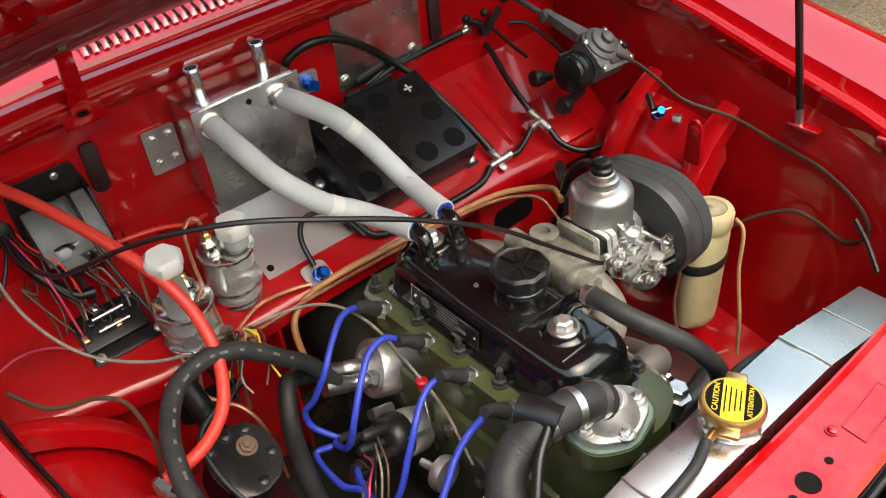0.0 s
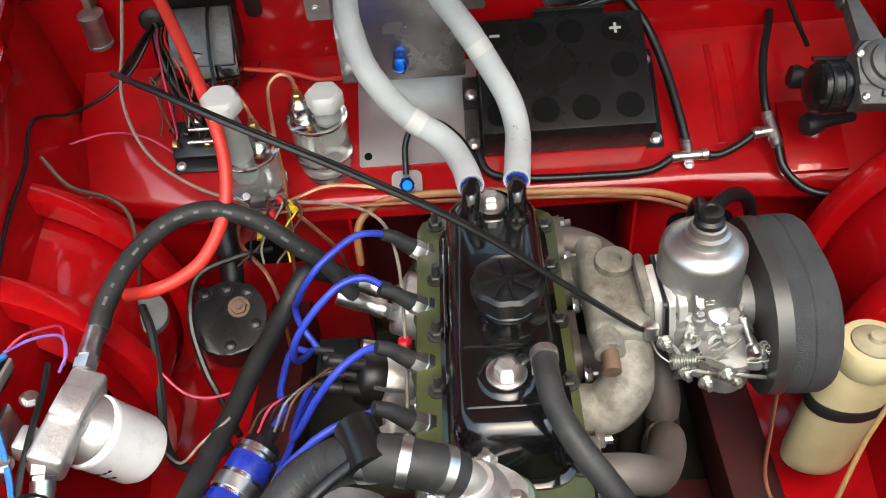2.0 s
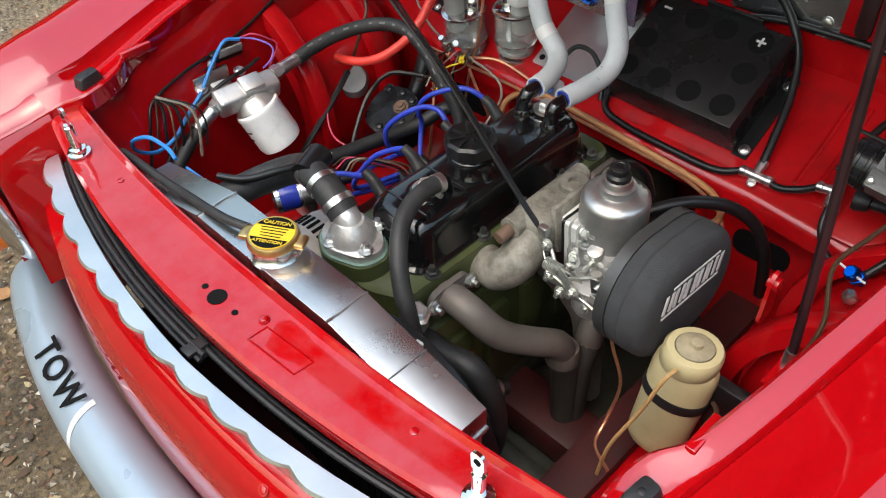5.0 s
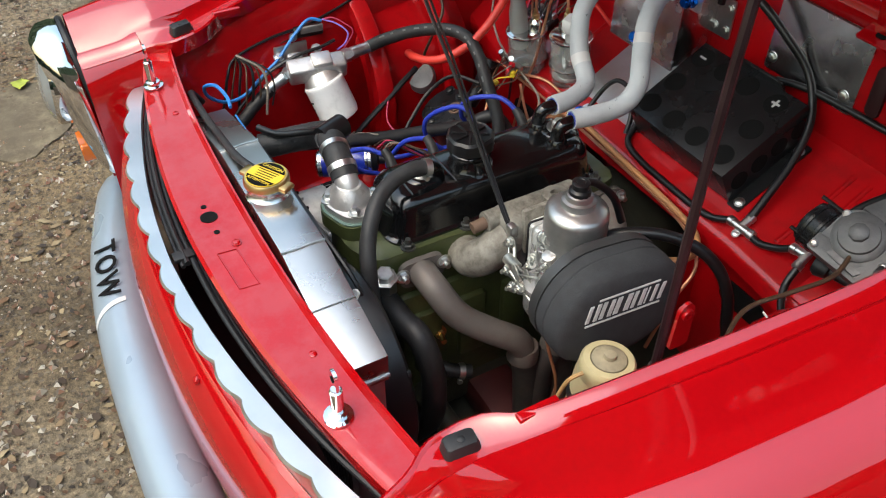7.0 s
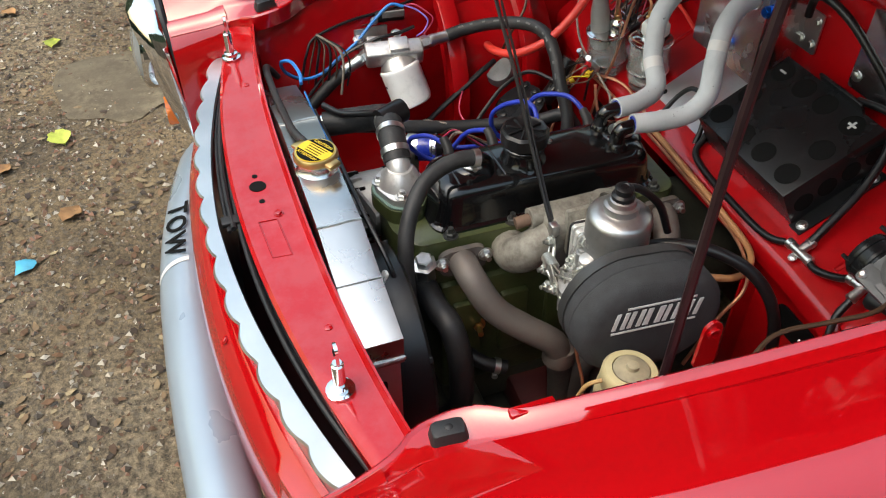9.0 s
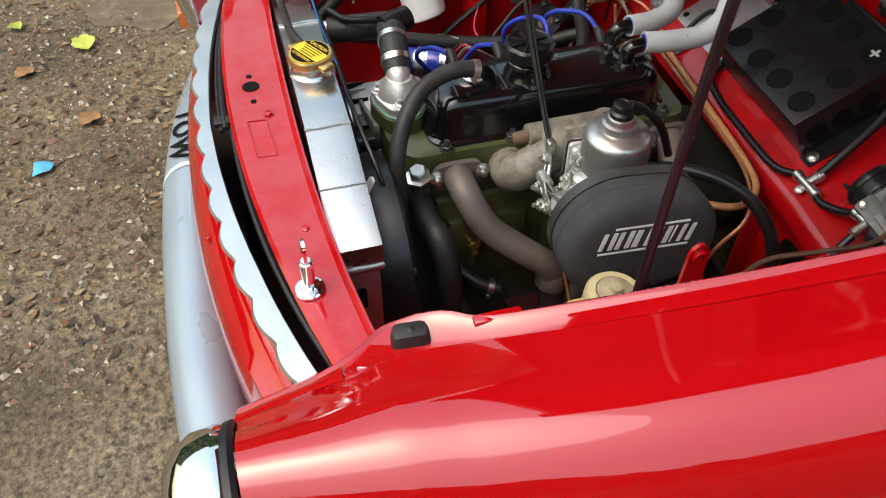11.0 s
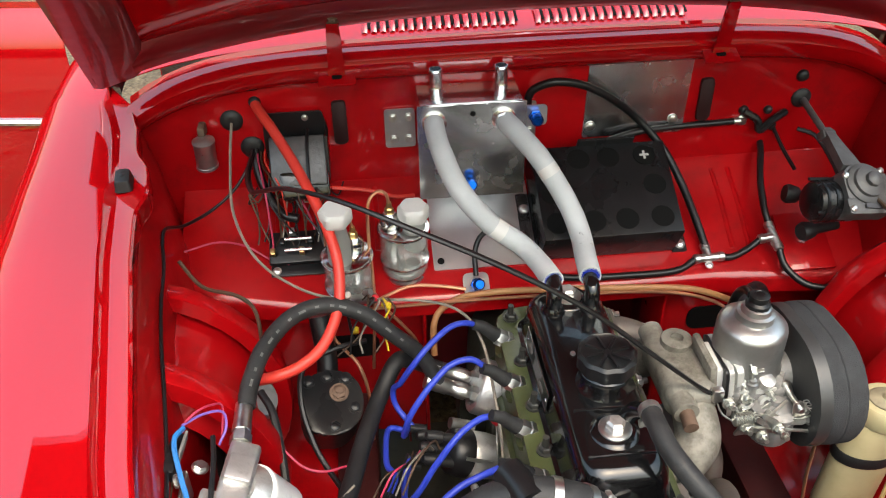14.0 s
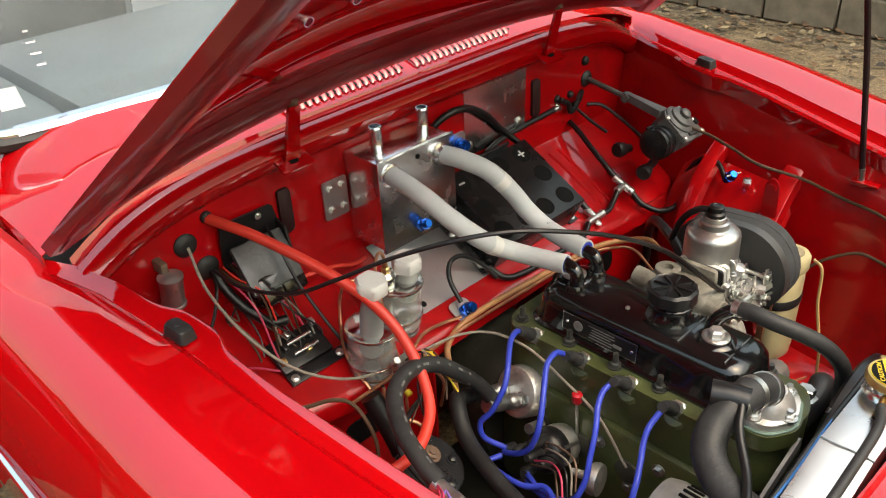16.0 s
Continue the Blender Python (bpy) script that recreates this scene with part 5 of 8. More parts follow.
for x, y, z, r in ((0.222, 0.300, 0.712, 0.011), (0.245, 0.330, 0.716, 0.008)):
    part("carburettor_boss", lathe([(r, 0), (r, 0.012), (r * 0.5, 0.014)], (x, y, z - 0.012), (0, -0.3, 1), 14), CAST, carb)

for a in (20, 140, 260):
    q = Vector((0.211 + 0.049 * math.cos(radians(a)), 0.348 + 0.049 * math.sin(radians(a)), 0.694))
    part("chamber_lug", lathe([(0.009, -0.012), (0.009, 0.012), (0.006, 0.013), (0.0055, 0.017), (0.003, 0.018)], q, (0, 0, 1), 12), SATINALU, carb)
for x, t_, m_ in ((0.166, 0.004, BLACK), (0.171, 0.007, PALECAST), (0.182, 0.009, PALECAST)):
    fl = slab([(-0.046, -0.046), (0.040, -0.046), (0.044, 0.036), (-0.042, 0.040)], t_, (x, 0.340, 0.690), (0, 1, 0), (-0.10, 0, 1), r=0.008, edge=0.001)
    part("carburettor_flange", fl, m_, carb, "black gasket" if m_ == BLACK else "pale cast flange plate")
for y, z in ((0.304, 0.724), (0.374, 0.722), (0.306, 0.664)):
    part("flange_nut", hexnut((0.196, y, z), (1, 0, 0.1), 0.0085, 0.010, stud=0.010), ZINC, carb)
skirt = slab([(-0.052, -0.036), (-0.020, -0.056), (0.030, -0.054), (0.054, -0.020), (0.050, 0.030), (0.020, 0.054), (-0.030, 0.050), (-0.054, 0.010)], 0.007, (0.211, 0.348, 0.689), (1, 0, 0), (0, 1, 0), r=0.012, edge=0.0015)
part("chamber_flange", skirt, PALECAST, carb, "pale cast ledge under the suction chamber")
for x, y in ((0.196, 0.297), (0.222, 0.294)):
    eye = lathe([(0.0095, -0.004), (0.0095, 0.004), (0.0045, 0.004), (0.0045, -0.004)], (x, y - 0.006, 0.678), (0, -1, 0.35), 16)
    part("casting_eye", eye, PALECAST, carb, "pale eyelet of the casting")
part("float_lid", lathe([(0.033, 0.0), (0.033, 0.005), (0.028, 0.009), (0.010, 0.011), (0.008, 0.017), (0.005, 0.018)], (0.235, 0.285, 0.668), (0, 0, 1), 22), GREYCAST, carb, "round float chamber lid")
part("return_spring", tube([Vector((0.262 + 0.004 * k / 6, 0.262, 0.700 - 0.0055 * k / 6)) + Vector((0.0045 * math.cos(k * 1.05), 0.0045 * math.sin(k * 1.05), 0)) for k in range(54)], 0.0009, 5, n=1), ZINC, carb, "bright coiled return spring")
part("linkage_shaft", rod((0.255, 0.254, 0.690), (0.255, 0.392, 0.684), 0.004, 10), ZINC, carb)
for y in (0.262, 0.300, 0.372):
    part("shaft_lever", slab([(-0.010, -0.012), (0.010, -0.012), (0.006, 0.020), (-0.006, 0.020)], 0.003, (0.255, y, 0.684), (1, 0, 0.3), (-0.3, 0, 1), r=0.006), ZINC, carb)

carb.location.x += 0.018

# alternator and pulleys at the front
ac = Vector((-0.185, 0.115, 0.545))
alt = lathe([(0.03, -0.075), (0.056, -0.068), (0.062, -0.05), (0.062, 0.045), (0.057, 0.062), (0.03, 0.068)], ac, (0, 1, 0), 28)
alternator = part("alternator", alt, ALTCAST, engine, "pale grey cast alternator")
for k in range(16):
    a = 2 * math.pi * k / 16
    fin = box((0.005, 0.030, 0.012), (ac.x + 0.0605 * math.cos(a), ac.y - 0.058, ac.z + 0.0605 * math.sin(a)), 0.001, Euler((0, -a + math.pi / 2, 0)).to_matrix())
    part("cooling_fin", fin, INKGAP if k % 2 else ALTCAST, alternator)
for k in range(13):
    a = radians(20 + 11.5 * k)
    part("vent_slot", box((0.006, 0.026, 0.003), (ac.x + 0.0622 * math.cos(a), ac.y + 0.018, ac.z + 0.0622 * math.sin(a)), 0.001, Euler((0, -a + math.pi / 2, 0)).to_matrix()), INKGAP, alternator)
part("alternator_pulley", lathe([(0.034, -0.095), (0.034, -0.09), (0.027, -0.084), (0.034, -0.078), (0.034, -0.074)], ac, (0, 1, 0), 24), ZINC, alternator)
part("adjuster_link", slab([(-0.09, -0.010), (0.09, -0.012), (0.09, 0.012), (-0.09, 0.010)], 0.005, (-0.105, 0.06, 0.615), (1, 0, 0.35), (0, 0, 1), r=0.008), GREYCAST, engine)
part("crank_pulley", lathe([(0.06, 0), (0.06, 0.02), (0.05, 0.028), (0.06, 0.034)], (0, 0.045, 0.36), (0, 1, 0), 28), BLOCK, engine)
part("water_pump", lathe([(0.034, 0.03), (0.04, 0.0), (0.055, -0.02), (0.055, -0.03), (0.045, -0.035), (0.055, -0.04), (0.055, -0.05)], (0, 0.10, 0.52), (0, 1, 0), 26), BLOCK, engine, "black water pump and pulley")
belt = []
for k in range(40):
    a = 2 * math.pi * k / 40
    c = Vector((-0.185, 0.032, 0.545)) if math.cos(a) < -0.35 else (Vector((0, 0.032, 0.52)) if math.sin(a) > 0 else Vector((0, 0.032, 0.36)))
    belt.append(c + Vector((math.cos(a) * 0.05, 0, math.sin(a) * 0.05)))
part("fan_belt", tube(belt + [belt[0]], 0.005, 6, n=2), RUBBER, engine, "black fan belt")

# ---- radiator and electric fan ----
rad = thing("radiator", (0, -0.03, 0.30), "polished aluminium radiator behind the slam panel", "radiator")
tank_bm = slab([(-0.335, 0.690), (0.318, 0.690), (0.318, 0.735), (0.127, 0.781), (-0.142, 0.781), (-0.335, 0.732)], 0.062, (0, -0.001, 0), (1, 0, 0), (0, 0, 1), edge=0.0015)
top_tank = part("top_tank", tank_bm, RADALU, rad, "folded and welded aluminium top tank")
for x in (-0.142, 0.127):
    wl = tube([(x, -0.0635, 0.7815), (x + 0.0008, -0.04, 0.7818), (x - 0.0008, -0.02, 0.7818), (x, -0.0005, 0.7815)], 0.0017, 6, wobble=0.3)
    part("weld_seam", wl, ZINC, top_tank, "rough weld seam")
part("weld_seam", tube([(0.225, -0.0635, 0.7585), (0.225, -0.03, 0.7588), (0.225, -0.0005, 0.7585)], 0.0008, 6), ZINC, top_tank)
part("weld_seam", tube([(0.3185, -0.06, 0.699), (0.319, -0.03, 0.6985), (0.3185, 0.0, 0.699)], 0.0032, 6, wobble=0.6, n=10), ZINC, top_tank, "rough weld bead")
for s, x in ((-1, -0.335), (1, 0.318)):
    ch = box((0.028, 0.052, 0.38), (x - s * 0.016, -0.032, 0.50), 0.002)
    fr_ = part("side_channel", ch, SHEETALU, rad, "aluminium side channel with a slot")
    part("mounting_slot", slab([(-0.006, -0.02), (0.006, -0.02), (0.006, 0.02), (-0.006, 0.02)], 0.0012, (x - s * 0.0015, -0.032, 0.64), (0, 1, 0) if s > 0 else (0, -1, 0), (0, 0, 1), r=0.0058), INKGAP, fr_)
part("core", box((0.60, 0.045, 0.36), (-0.008, -0.033, 0.50)), DARKCORE, rad, "black radiator core")
part("bottom_tank", box((0.65, 0.062, 0.05), (-0.008, -0.032, 0.31), 0.004), ALU, rad)
for k in range(40):
    part("core_tube", box((0.0018, 0.047, 0.34), (-0.30 + 0.015 * k, -0.033, 0.51)), SATIN, rad)
cn = part("filler_neck", lathe([(0.034, 0.779), (0.029, 0.784), (0.026, 0.792), (0.026, 0.797), (0.031, 0.799), (0.031, 0.801)], (-0.010, -0.031, 0), (0, 0, 1), 30), ALU, rad, "welded alloy filler neck")
cp = lathe([(0.0315, 0.799), (0.0335, 0.801), (0.0335, 0.807), (0.031, 0.811), (0.0, 0.8115)], (-0.010, -0.031, 0), (0, 0, 1), 36)
for a in (0.5, 0.5 + math.pi):
    cp = box((0.016, 0.022, 0.007), (-0.010 + 0.036 * math.cos(a), -0.031 + 0.036 * math.sin(a), 0.804), 0.0025, Euler((0, 0, a)).to_matrix(), cp)
rcap = part("pressure_cap", cp, BRASS, rad, "pale gold radiator cap with a yellow label")
lab = part("cap_label", lathe([(0.0285, 0.8113), (0.0285, 0.8121)], (-0.010, -0.031, 0), (0, 0, 1), 32), YELLOW, rcap, "round yellow caution label")
face = Matrix.Translation((-0.010, -0.031, 0.8122)) @ Euler((0, 0, radians(30))).to_matrix().to_4x4()
for sg in (1, -1):
    seg_pts = [(0.0275 * math.cos(radians(a)), 0.0275 * math.sin(radians(a))) for a in range(24, 157, 12)]
    cres = slab([(p, sg * q) for p, q in (seg_pts if sg > 0 else seg_pts[::-1])], 0.0004, (0, 0, 0))
    bmesh.ops.transform(cres, matrix=face, verts=cres.verts)
    part("label_crescent", cres, INKGAP, lab, "black crescent of the label")
for word, size, off in (("CAUTION", 0.0082, 0.0168), ("ATTENTION", 0.0070, -0.0168)):
    part("label_word", letters(word, size, face @ Matrix.Translation((0, off, 0.0006)), 0.0003), YELLOW, lab, "yellow word " + word)
ln = bmesh.new()
for k in range(4):
    ln = box((0.036 - 0.003 * k, 0.0014, 0.0004), face @ Vector((0, 0.008 - 0.005 * k, 0.0001)), 0, Euler((0, 0, radians(30))).to_matrix(), ln)
part("label_lines", ln, INKGAP, lab)
part("overflow_stub", rod((-0.04, -0.034, 0.793), (-0.062, -0.036, 0.793), 0.005, 10), BRASS, cn)
# inlet at the left and outlet clip
part("inlet_pipe", tube([(-0.238, -0.01, 0.700), (-0.237, 0.015, 0.701), (-0.235, 0.03, 0.703)], 0.019, 14), ALU, rad)
part("outlet_pipe", tube([(0.235, -0.01, 0.42), (0.235, 0.05, 0.42)], 0.019, 14), ALU, rad)
# fan shroud
fan = thing("radiator_fan", (0.05, 0.03, 0.35), "black plastic electric radiator fan", "fan")
part("shroud", lathe([(0.155, -0.006), (0.158, 0.0), (0.158, 0.044), (0.150, 0.050), (0.146, 0.044), (0.146, 0.0)], (0.14, 0.004, 0.53), (0, 1, 0), 48), BLACK, fan, "ribbed black fan shroud")
part("motor", lathe([(0.045, 0.02), (0.045, 0.055), (0.036, 0.062), (0, 0.062)], (0.14, 0.004, 0.53), (0, 1, 0), 24), BLACK, fan)
for k in range(7):
    a = 2 * math.pi * k / 7
    part("blade", box((0.105, 0.004, 0.04), (0.14 + 0.098 * math.cos(a), 0.026, 0.53 + 0.098 * math.sin(a)), 0.0015, Matrix.Rotation(-a, 3, "Y") @ Matrix.Rotation(radians(25), 3, "X")), BLACK, fan)
for k in range(4):
    a = 2 * math.pi * k / 4 + 0.6
    part("strut", box((0.12, 0.006, 0.01), (0.14 + 0.10 * math.cos(a), 0.05, 0.53 + 0.10 * math.sin(a)), 0.001, Matrix.Rotation(-a, 3, "Y")), BLACK, fan)
part("plug_tag", slab([(-0.006, -0.018), (0.006, -0.018), (0.006, 0.018), (-0.006, 0.018)], 0.004, (0.198, 0.006, 0.722), (1, 0.1, 0), (0, 0.5, 1), r=0.004), WHITE, fan, "white cable tag")

# ---- air filter ----
af = thing("air_filter", (0.325, 0.325, 0.60), "dark foam air filter with pale lettering", "air filter")


def stadium(hy, hz, n=14):
    out = []
    for s in (1, -1):
        for k in range(n + 1):
            a = radians(-90 + 180 * k / n) if s > 0 else radians(90 + 180 * k / n)
            out.append((s * (hy - hz) + hz * math.cos(a), hz * math.sin(a)))
    return out


FC = Vector((0.0, 0.343, 0.674))
FU, FV, FN = Vector((0.02, 1, -0.10)).normalized(), Vector((-0.03, 0.10, 1)).normalized(), Vector((1, -0.02, 0.03)).normalized()


def ring_at(x, dy, dz):
    return [FC + FU * a + FV * b + Vector((x, 0, 0)) for a, b in stadium(0.110 + dy, 0.084 + dz)]


body = loft([ring_at(x, d, d) for x, d in ((0.308, -0.012), (0.306, -0.004), (0.308, 0.0), (0.326, 0.002), (0.328, 0.0005), (0.330, 0.002), (0.350, 0.001), (0.358, -0.004), (0.362, -0.012), (0.3635, -0.022))], closed=True)
body.verts.ensure_lookup_table()
k = len(ring_at(0, 0, 0))
body.faces.new([body.verts[i] for i in range(len(body.verts) - k, len(body.verts))])
body.faces.new([body.verts[i] for i in range(k)])
foam = part("foam_element", body, FOAM, af, "dark grey foam element")
bp_ = loft([ring_at(x, d, d) for x, d in ((0.290, -0.006), (0.290, 0.001), (0.307, 0.002), (0.308, -0.01))], closed=True)
bp_.verts.ensure_lookup_table()
bp_.faces.new([bp_.verts[i] for i in range(k)])
back = part("base_plate", bp_, PLATEGREY, af, "satin grey steel base plate")
fm = Matrix.Translation(Vector((0.3642, 0.340, 0.703))) @ Matrix((FU, FV, FN)).transposed().to_4x4() @ Euler((0, 0, radians(2))).to_matrix().to_4x4()
# the maker's mark is kept as plain slanted strokes between two bars
mk = bmesh.new()
for b, w in ((0.021, 0.105), (-0.021, 0.13)):
    one = slab([(-w / 2, -0.0015), (w / 2, -0.0015), (w / 2, 0.0015), (-w / 2, 0.0015)], 0.0012, (0.005 if b > 0 else 0, b, 0))
    bmesh.ops.transform(one, matrix=fm, verts=one.verts)
    mk = join(mk, one)
x = -0.066
for w in (0.019, 0.020, 0.026, 0.020, 0.007, 0.019):
    one = slab([(0, -0.0145), (w * 0.30, -0.0145), (w * 0.30 + 0.005, 0.0145), (0.005, 0.0145)], 0.0012, (x, 0, 0))
    if w > 0.01:
        one = slab([(w * 0.68, -0.0145), (w, -0.0145), (w + 0.005, 0.0145), (w * 0.68 + 0.005, 0.0145)], 0.0012, (x, 0, 0), bm=one)
    bmesh.ops.transform(one, matrix=fm, verts=one.verts)
    mk = join(mk, one)
    x += w + 0.004
part("maker_mark", mk, WHITEINK, foam, "worn pale printed mark")
part("plate_screw", hexnut((0.290, 0.26, 0.668), (-1, 0, 0), 0.006, 0.005), ZINC, back)

# ---- washer bottle ----
wb = thing("washer_bottle", (0.400, 0.275, 0.458), "yellowed plastic washer bottle with a strap", "bottle")
wax = Vector((0.10, 0.04, 1)).normalized()
wbase = Vector((0.392, 0.272, 0.452))


def flattened(bm):
    """Presses a round of the bottle to an oval, narrow from front to rear."""
    for v in bm.verts:
        mid = wbase.y + wax.y * (v.co.z - wbase.z)
        v.co.y = mid + (v.co.y - mid) * 0.68
        v.co.x = wbase.x + wax.x * (v.co.z - wbase.z) + (v.co.x - wbase.x - wax.x * (v.co.z - wbase.z)) * 0.92
    return bm


part("bottle_body", flattened(lathe([(0.0, 0.0), (0.038, 0.0), (0.045, 0.006), (0.047, 0.02), (0.049, 0.165), (0.047, 0.182), (0.044, 0.190), (0.042, 0.192)], wbase, wax, 28)), CREAM, wb, "yellowed translucent plastic body")
wc = part("bottle_cap", lathe([(0.036, 0.186), (0.0385, 0.190), (0.0385, 0.212), (0.035, 0.217), (0.026, 0.218), (0.025, 0.214), (0.0, 0.214)], wbase, wax, 26), CREAM, wb, "yellowed screw cap")
part("cap_crown", lathe([(0.025, 0.213), (0.0245, 0.219), (0.019, 0.2215), (0.009, 0.222), (0.008, 0.228), (0.004, 0.229), (0, 0.229)], wbase, wax, 20), CAPTOP, wc, "greyed crown with a small spout")
part("bottle_strap", flattened(lathe([(0.0500, 0.115), (0.0512, 0.117), (0.0512, 0.131), (0.0500, 0.133)], wbase, wax, 28)), RUBBER, wb, "black retaining strap")
part("bottle_bracket", box((0.05, 0.02, 0.10), (0.468, 0.295, 0.57), 0.004), BLACK, wb)

# ---- sloping battery box ----
BX = Matrix((Vector((1, 0, 0)), SV, SW)).transposed().to_4x4()


def on_box(x, v, h):
    """x across, v up the slope from the box's lower edge, h off the shelf."""
    return Vector((0, 0.6625, shelf_z(0.6625))) + Vector((x, 0, 0)) + SV * v + SW * h


bb = thing("battery_box", on_box(0.12, 0.09, 0), "satin black sheet metal battery cover with round cut-outs", "battery box")
shell = slab([(0.003, 0.0), (0.238, 0.0), (0.238, 0.178), (0.003, 0.178)], 0.074, on_box(0, 0, 0.003), (1, 0, 0), SV, edge=0.003)
shellp = part("cover_shell", shell, SATIN, bb, "satin black cover")
part("rear_tab", box((0.10, 0.006, 0.045), on_box(0.135, 0.180, 0.068), 0.002, BX.to_3x3()), SATIN, bb, "raised rear tab")
part("side_flange", slab([(0.236, -0.004), (0.262, -0.004), (0.262, 0.155), (0.236, 0.155)], 0.003, on_box(0, 0, 0.001), (1, 0, 0), SV, r=0.003), SATIN, bb, "bolted side flange")
part("side_flange", slab([(-0.022, 0.0), (0.005, 0.0), (0.005, 0.13), (-0.022, 0.13)], 0.003, on_box(0, 0, 0.001), (1, 0, 0), SV, r=0.003), SATIN, bb, "bolted side flange")
for x, v in ((0.251, 0.010), (0.250, 0.138), (-0.010, 0.02), (-0.010, 0.10)):
    part("flange_bolt", hexnut(on_box(x, v, 0.004), SW, 0.0065, 0.005), ZINC, bb)
DISC = [(0.028, 0.150), (0.083, 0.150), (0.135, 0.150), (0.198, 0.150), (0.028, 0.086), (0.205, 0.092), (0.028, 0.030), (0.090, 0.030), (0.146, 0.030), (0.206, 0.030)]
# cut-outs are flat black discs on the shell, coloured as shaded holes
for x, v in DISC:
    dsc = part("cutout_disc", lathe([(0.0195, 0.0), (0.0195, 0.0006), (0.0185, 0.0008), (0.0185, 0.0004), (0, 0.0004)], on_box(x, v, 0.0770), SW, 28), INKGAP, shellp, "dark round cut-out")
cross = box((0.016, 0.0035, 0.0012), on_box(0.198, 0.150, 0.0782), 0, BX.to_3x3())
cross = box((0.0035, 0.016, 0.0012), on_box(0.198, 0.150, 0.0782), 0, BX.to_3x3(), cross)
part("plus_sign", cross, WHITE, shellp, "white plus sign")
part("minus_sign", box((0.014, 0.0035, 0.0012), on_box(0.028, 0.150, 0.0782), 0, BX.to_3x3()), WHITE, shellp, "white minus sign")
for k in range(4):
    part("side_cutout", lathe([(0.017, 0), (0.017, 0.0006)], on_box(0.2381, 0.028 + 0.042 * k, 0.036), (1, 0, 0), 20), INKGAP, shellp)

# ---- aluminium header tank on the bulkhead ----
tk = thing("header_tank", (-0.103, 0.78, 0.768), "fabricated polished aluminium tank with two hose outlets", "tank")
tb = box((0.168, 0.088, 0.164), (-0.104, 0.776, 0.850), 0.002)
part("tank_body", tb, TANKALU, tk, "polished aluminium tank body")
fp = slab([(-0.192, 0.764), (-0.016, 0.764), (-0.016, 0.936), (-0.192, 0.936)], 0.003, (0, 0.732, 0), (1, 0, 0), (0, 0, 1), r=0.003)
tface = part("front_plate", fp, TANKALU, tk)
part("top_weld", tube([(-0.190, 0.731, 0.934), (-0.10, 0.731, 0.935), (-0.018, 0.731, 0.934)], 0.0022, 6, n=14, wobble=0.7), SHEETALU, tk)
for x in (-0.158, -0.052):
    st = lathe([(0.0105, 0.93), (0.0105, 0.948), (0.0115, 0.950), (0.0105, 0.953), (0.0105, 0.975), (0.0118, 0.978), (0.0105, 0.981), (0.0090, 0.981), (0.0088, 0.96)], (x, 0.768, 0), (0, 0, 1), 18)
    part("top_stub", st, ALU, tk, "open aluminium pipe stub")
for x in (-0.165, -0.053):
    part("hose_boss", lathe([(0.020, 0.0), (0.020, 0.003), (0.016, 0.005), (0.0155, 0.014)], (x, 0.730, 0.906), (0, -1, -0.1), 20), ALU, tk)
part("vent_hole", lathe([(0.0045, 0), (0.0045, 0.0006)], (-0.103, 0.7285, 0.918), (0, -1, 0), 12), INKGAP, tface)
for x in (-0.216, -0.006):
    ear = slab([(-0.026, -0.036), (0.026, -0.036), (0.026, 0.036), (-0.026, 0.036)], 0.003, (x - 0.001, 0.820, 0.855), (1, 0, 0), (0, 0, 1), r=0.006)
    eb = part("mounting_ear", ear, SHEETALU, tk, "bolted aluminium bracket")
    for dx_, dz_ in ((-0.012, 0.02), (-0.012, -0.02), (0.014, 0.02), (0.014, -0.02)):
        part("bracket_bolt", hexnut((x + dx_, 0.817, 0.855 + dz_), (0, -1, 0), 0.0055, 0.005), ZINC, eb)
tab = slab([(-0.02, -0.018), (0.02, -0.018), (0.02, 0.018), (-0.02, 0.018)], 0.003, (-0.001, 0.738, 0.905), (1, 0, 0), (0, 0, 1), r=0.008)
part("union_tab", tab, SHEETALU, tk)


def blue_union(name, p, d, parent):
    b = lathe([(0.0075, -0.012), (0.0075, 0.0)], p, d, 12)
    b = lathe([(0.0115, 0.0), (0.0115, 0.007), (0.0095, 0.008)], p, d, 6, b)
    b = lathe([(0.0085, 0.008), (0.0100, 0.010), (0.0100, 0.02), (0.007, 0.024), (0.004, 0.024)], p, d, 12, b)
    return part(name, b, ANODBLUE, parent, "blue anodised hose union")


blue_union("blue_union", Vector((-0.001, 0.733, 0.905)), Vector((0, -1, 0.05)), tk)
blue_union("blue_union", Vector((-0.107, 0.728, 0.788)), Vector((0, -0.9, 0.45)), tk)
part("drain_pipe", rod((-0.107, 0.728, 0.776), (-0.107, 0.728, 0.79), 0.006, 10), BLACK, tk)
# base plate on the shelf
ap = thing("shelf_plate", on_shelf(-0.085, 0.72, 0.002), "bare aluminium plate screwed to the shelf", "plate")
part("sheet", slab([(-0.178, -0.004), (0.0, -0.004), (0.0, 0.16), (-0.178, 0.16)], 0.002, on_shelf(0, 0.662, 0.002), (1, 0, 0), SV, r=0.004), SHEETALU, ap, "bare aluminium sheet")
for x, v in ((-0.165, 0.012), (-0.012, 0.012)):
    part("plate_hole", lathe([(0.006, 0), (0.006, 0.0008)], on_shelf(x, 0.662, 0.004) + SV * v, SW, 12), INKGAP, ap)
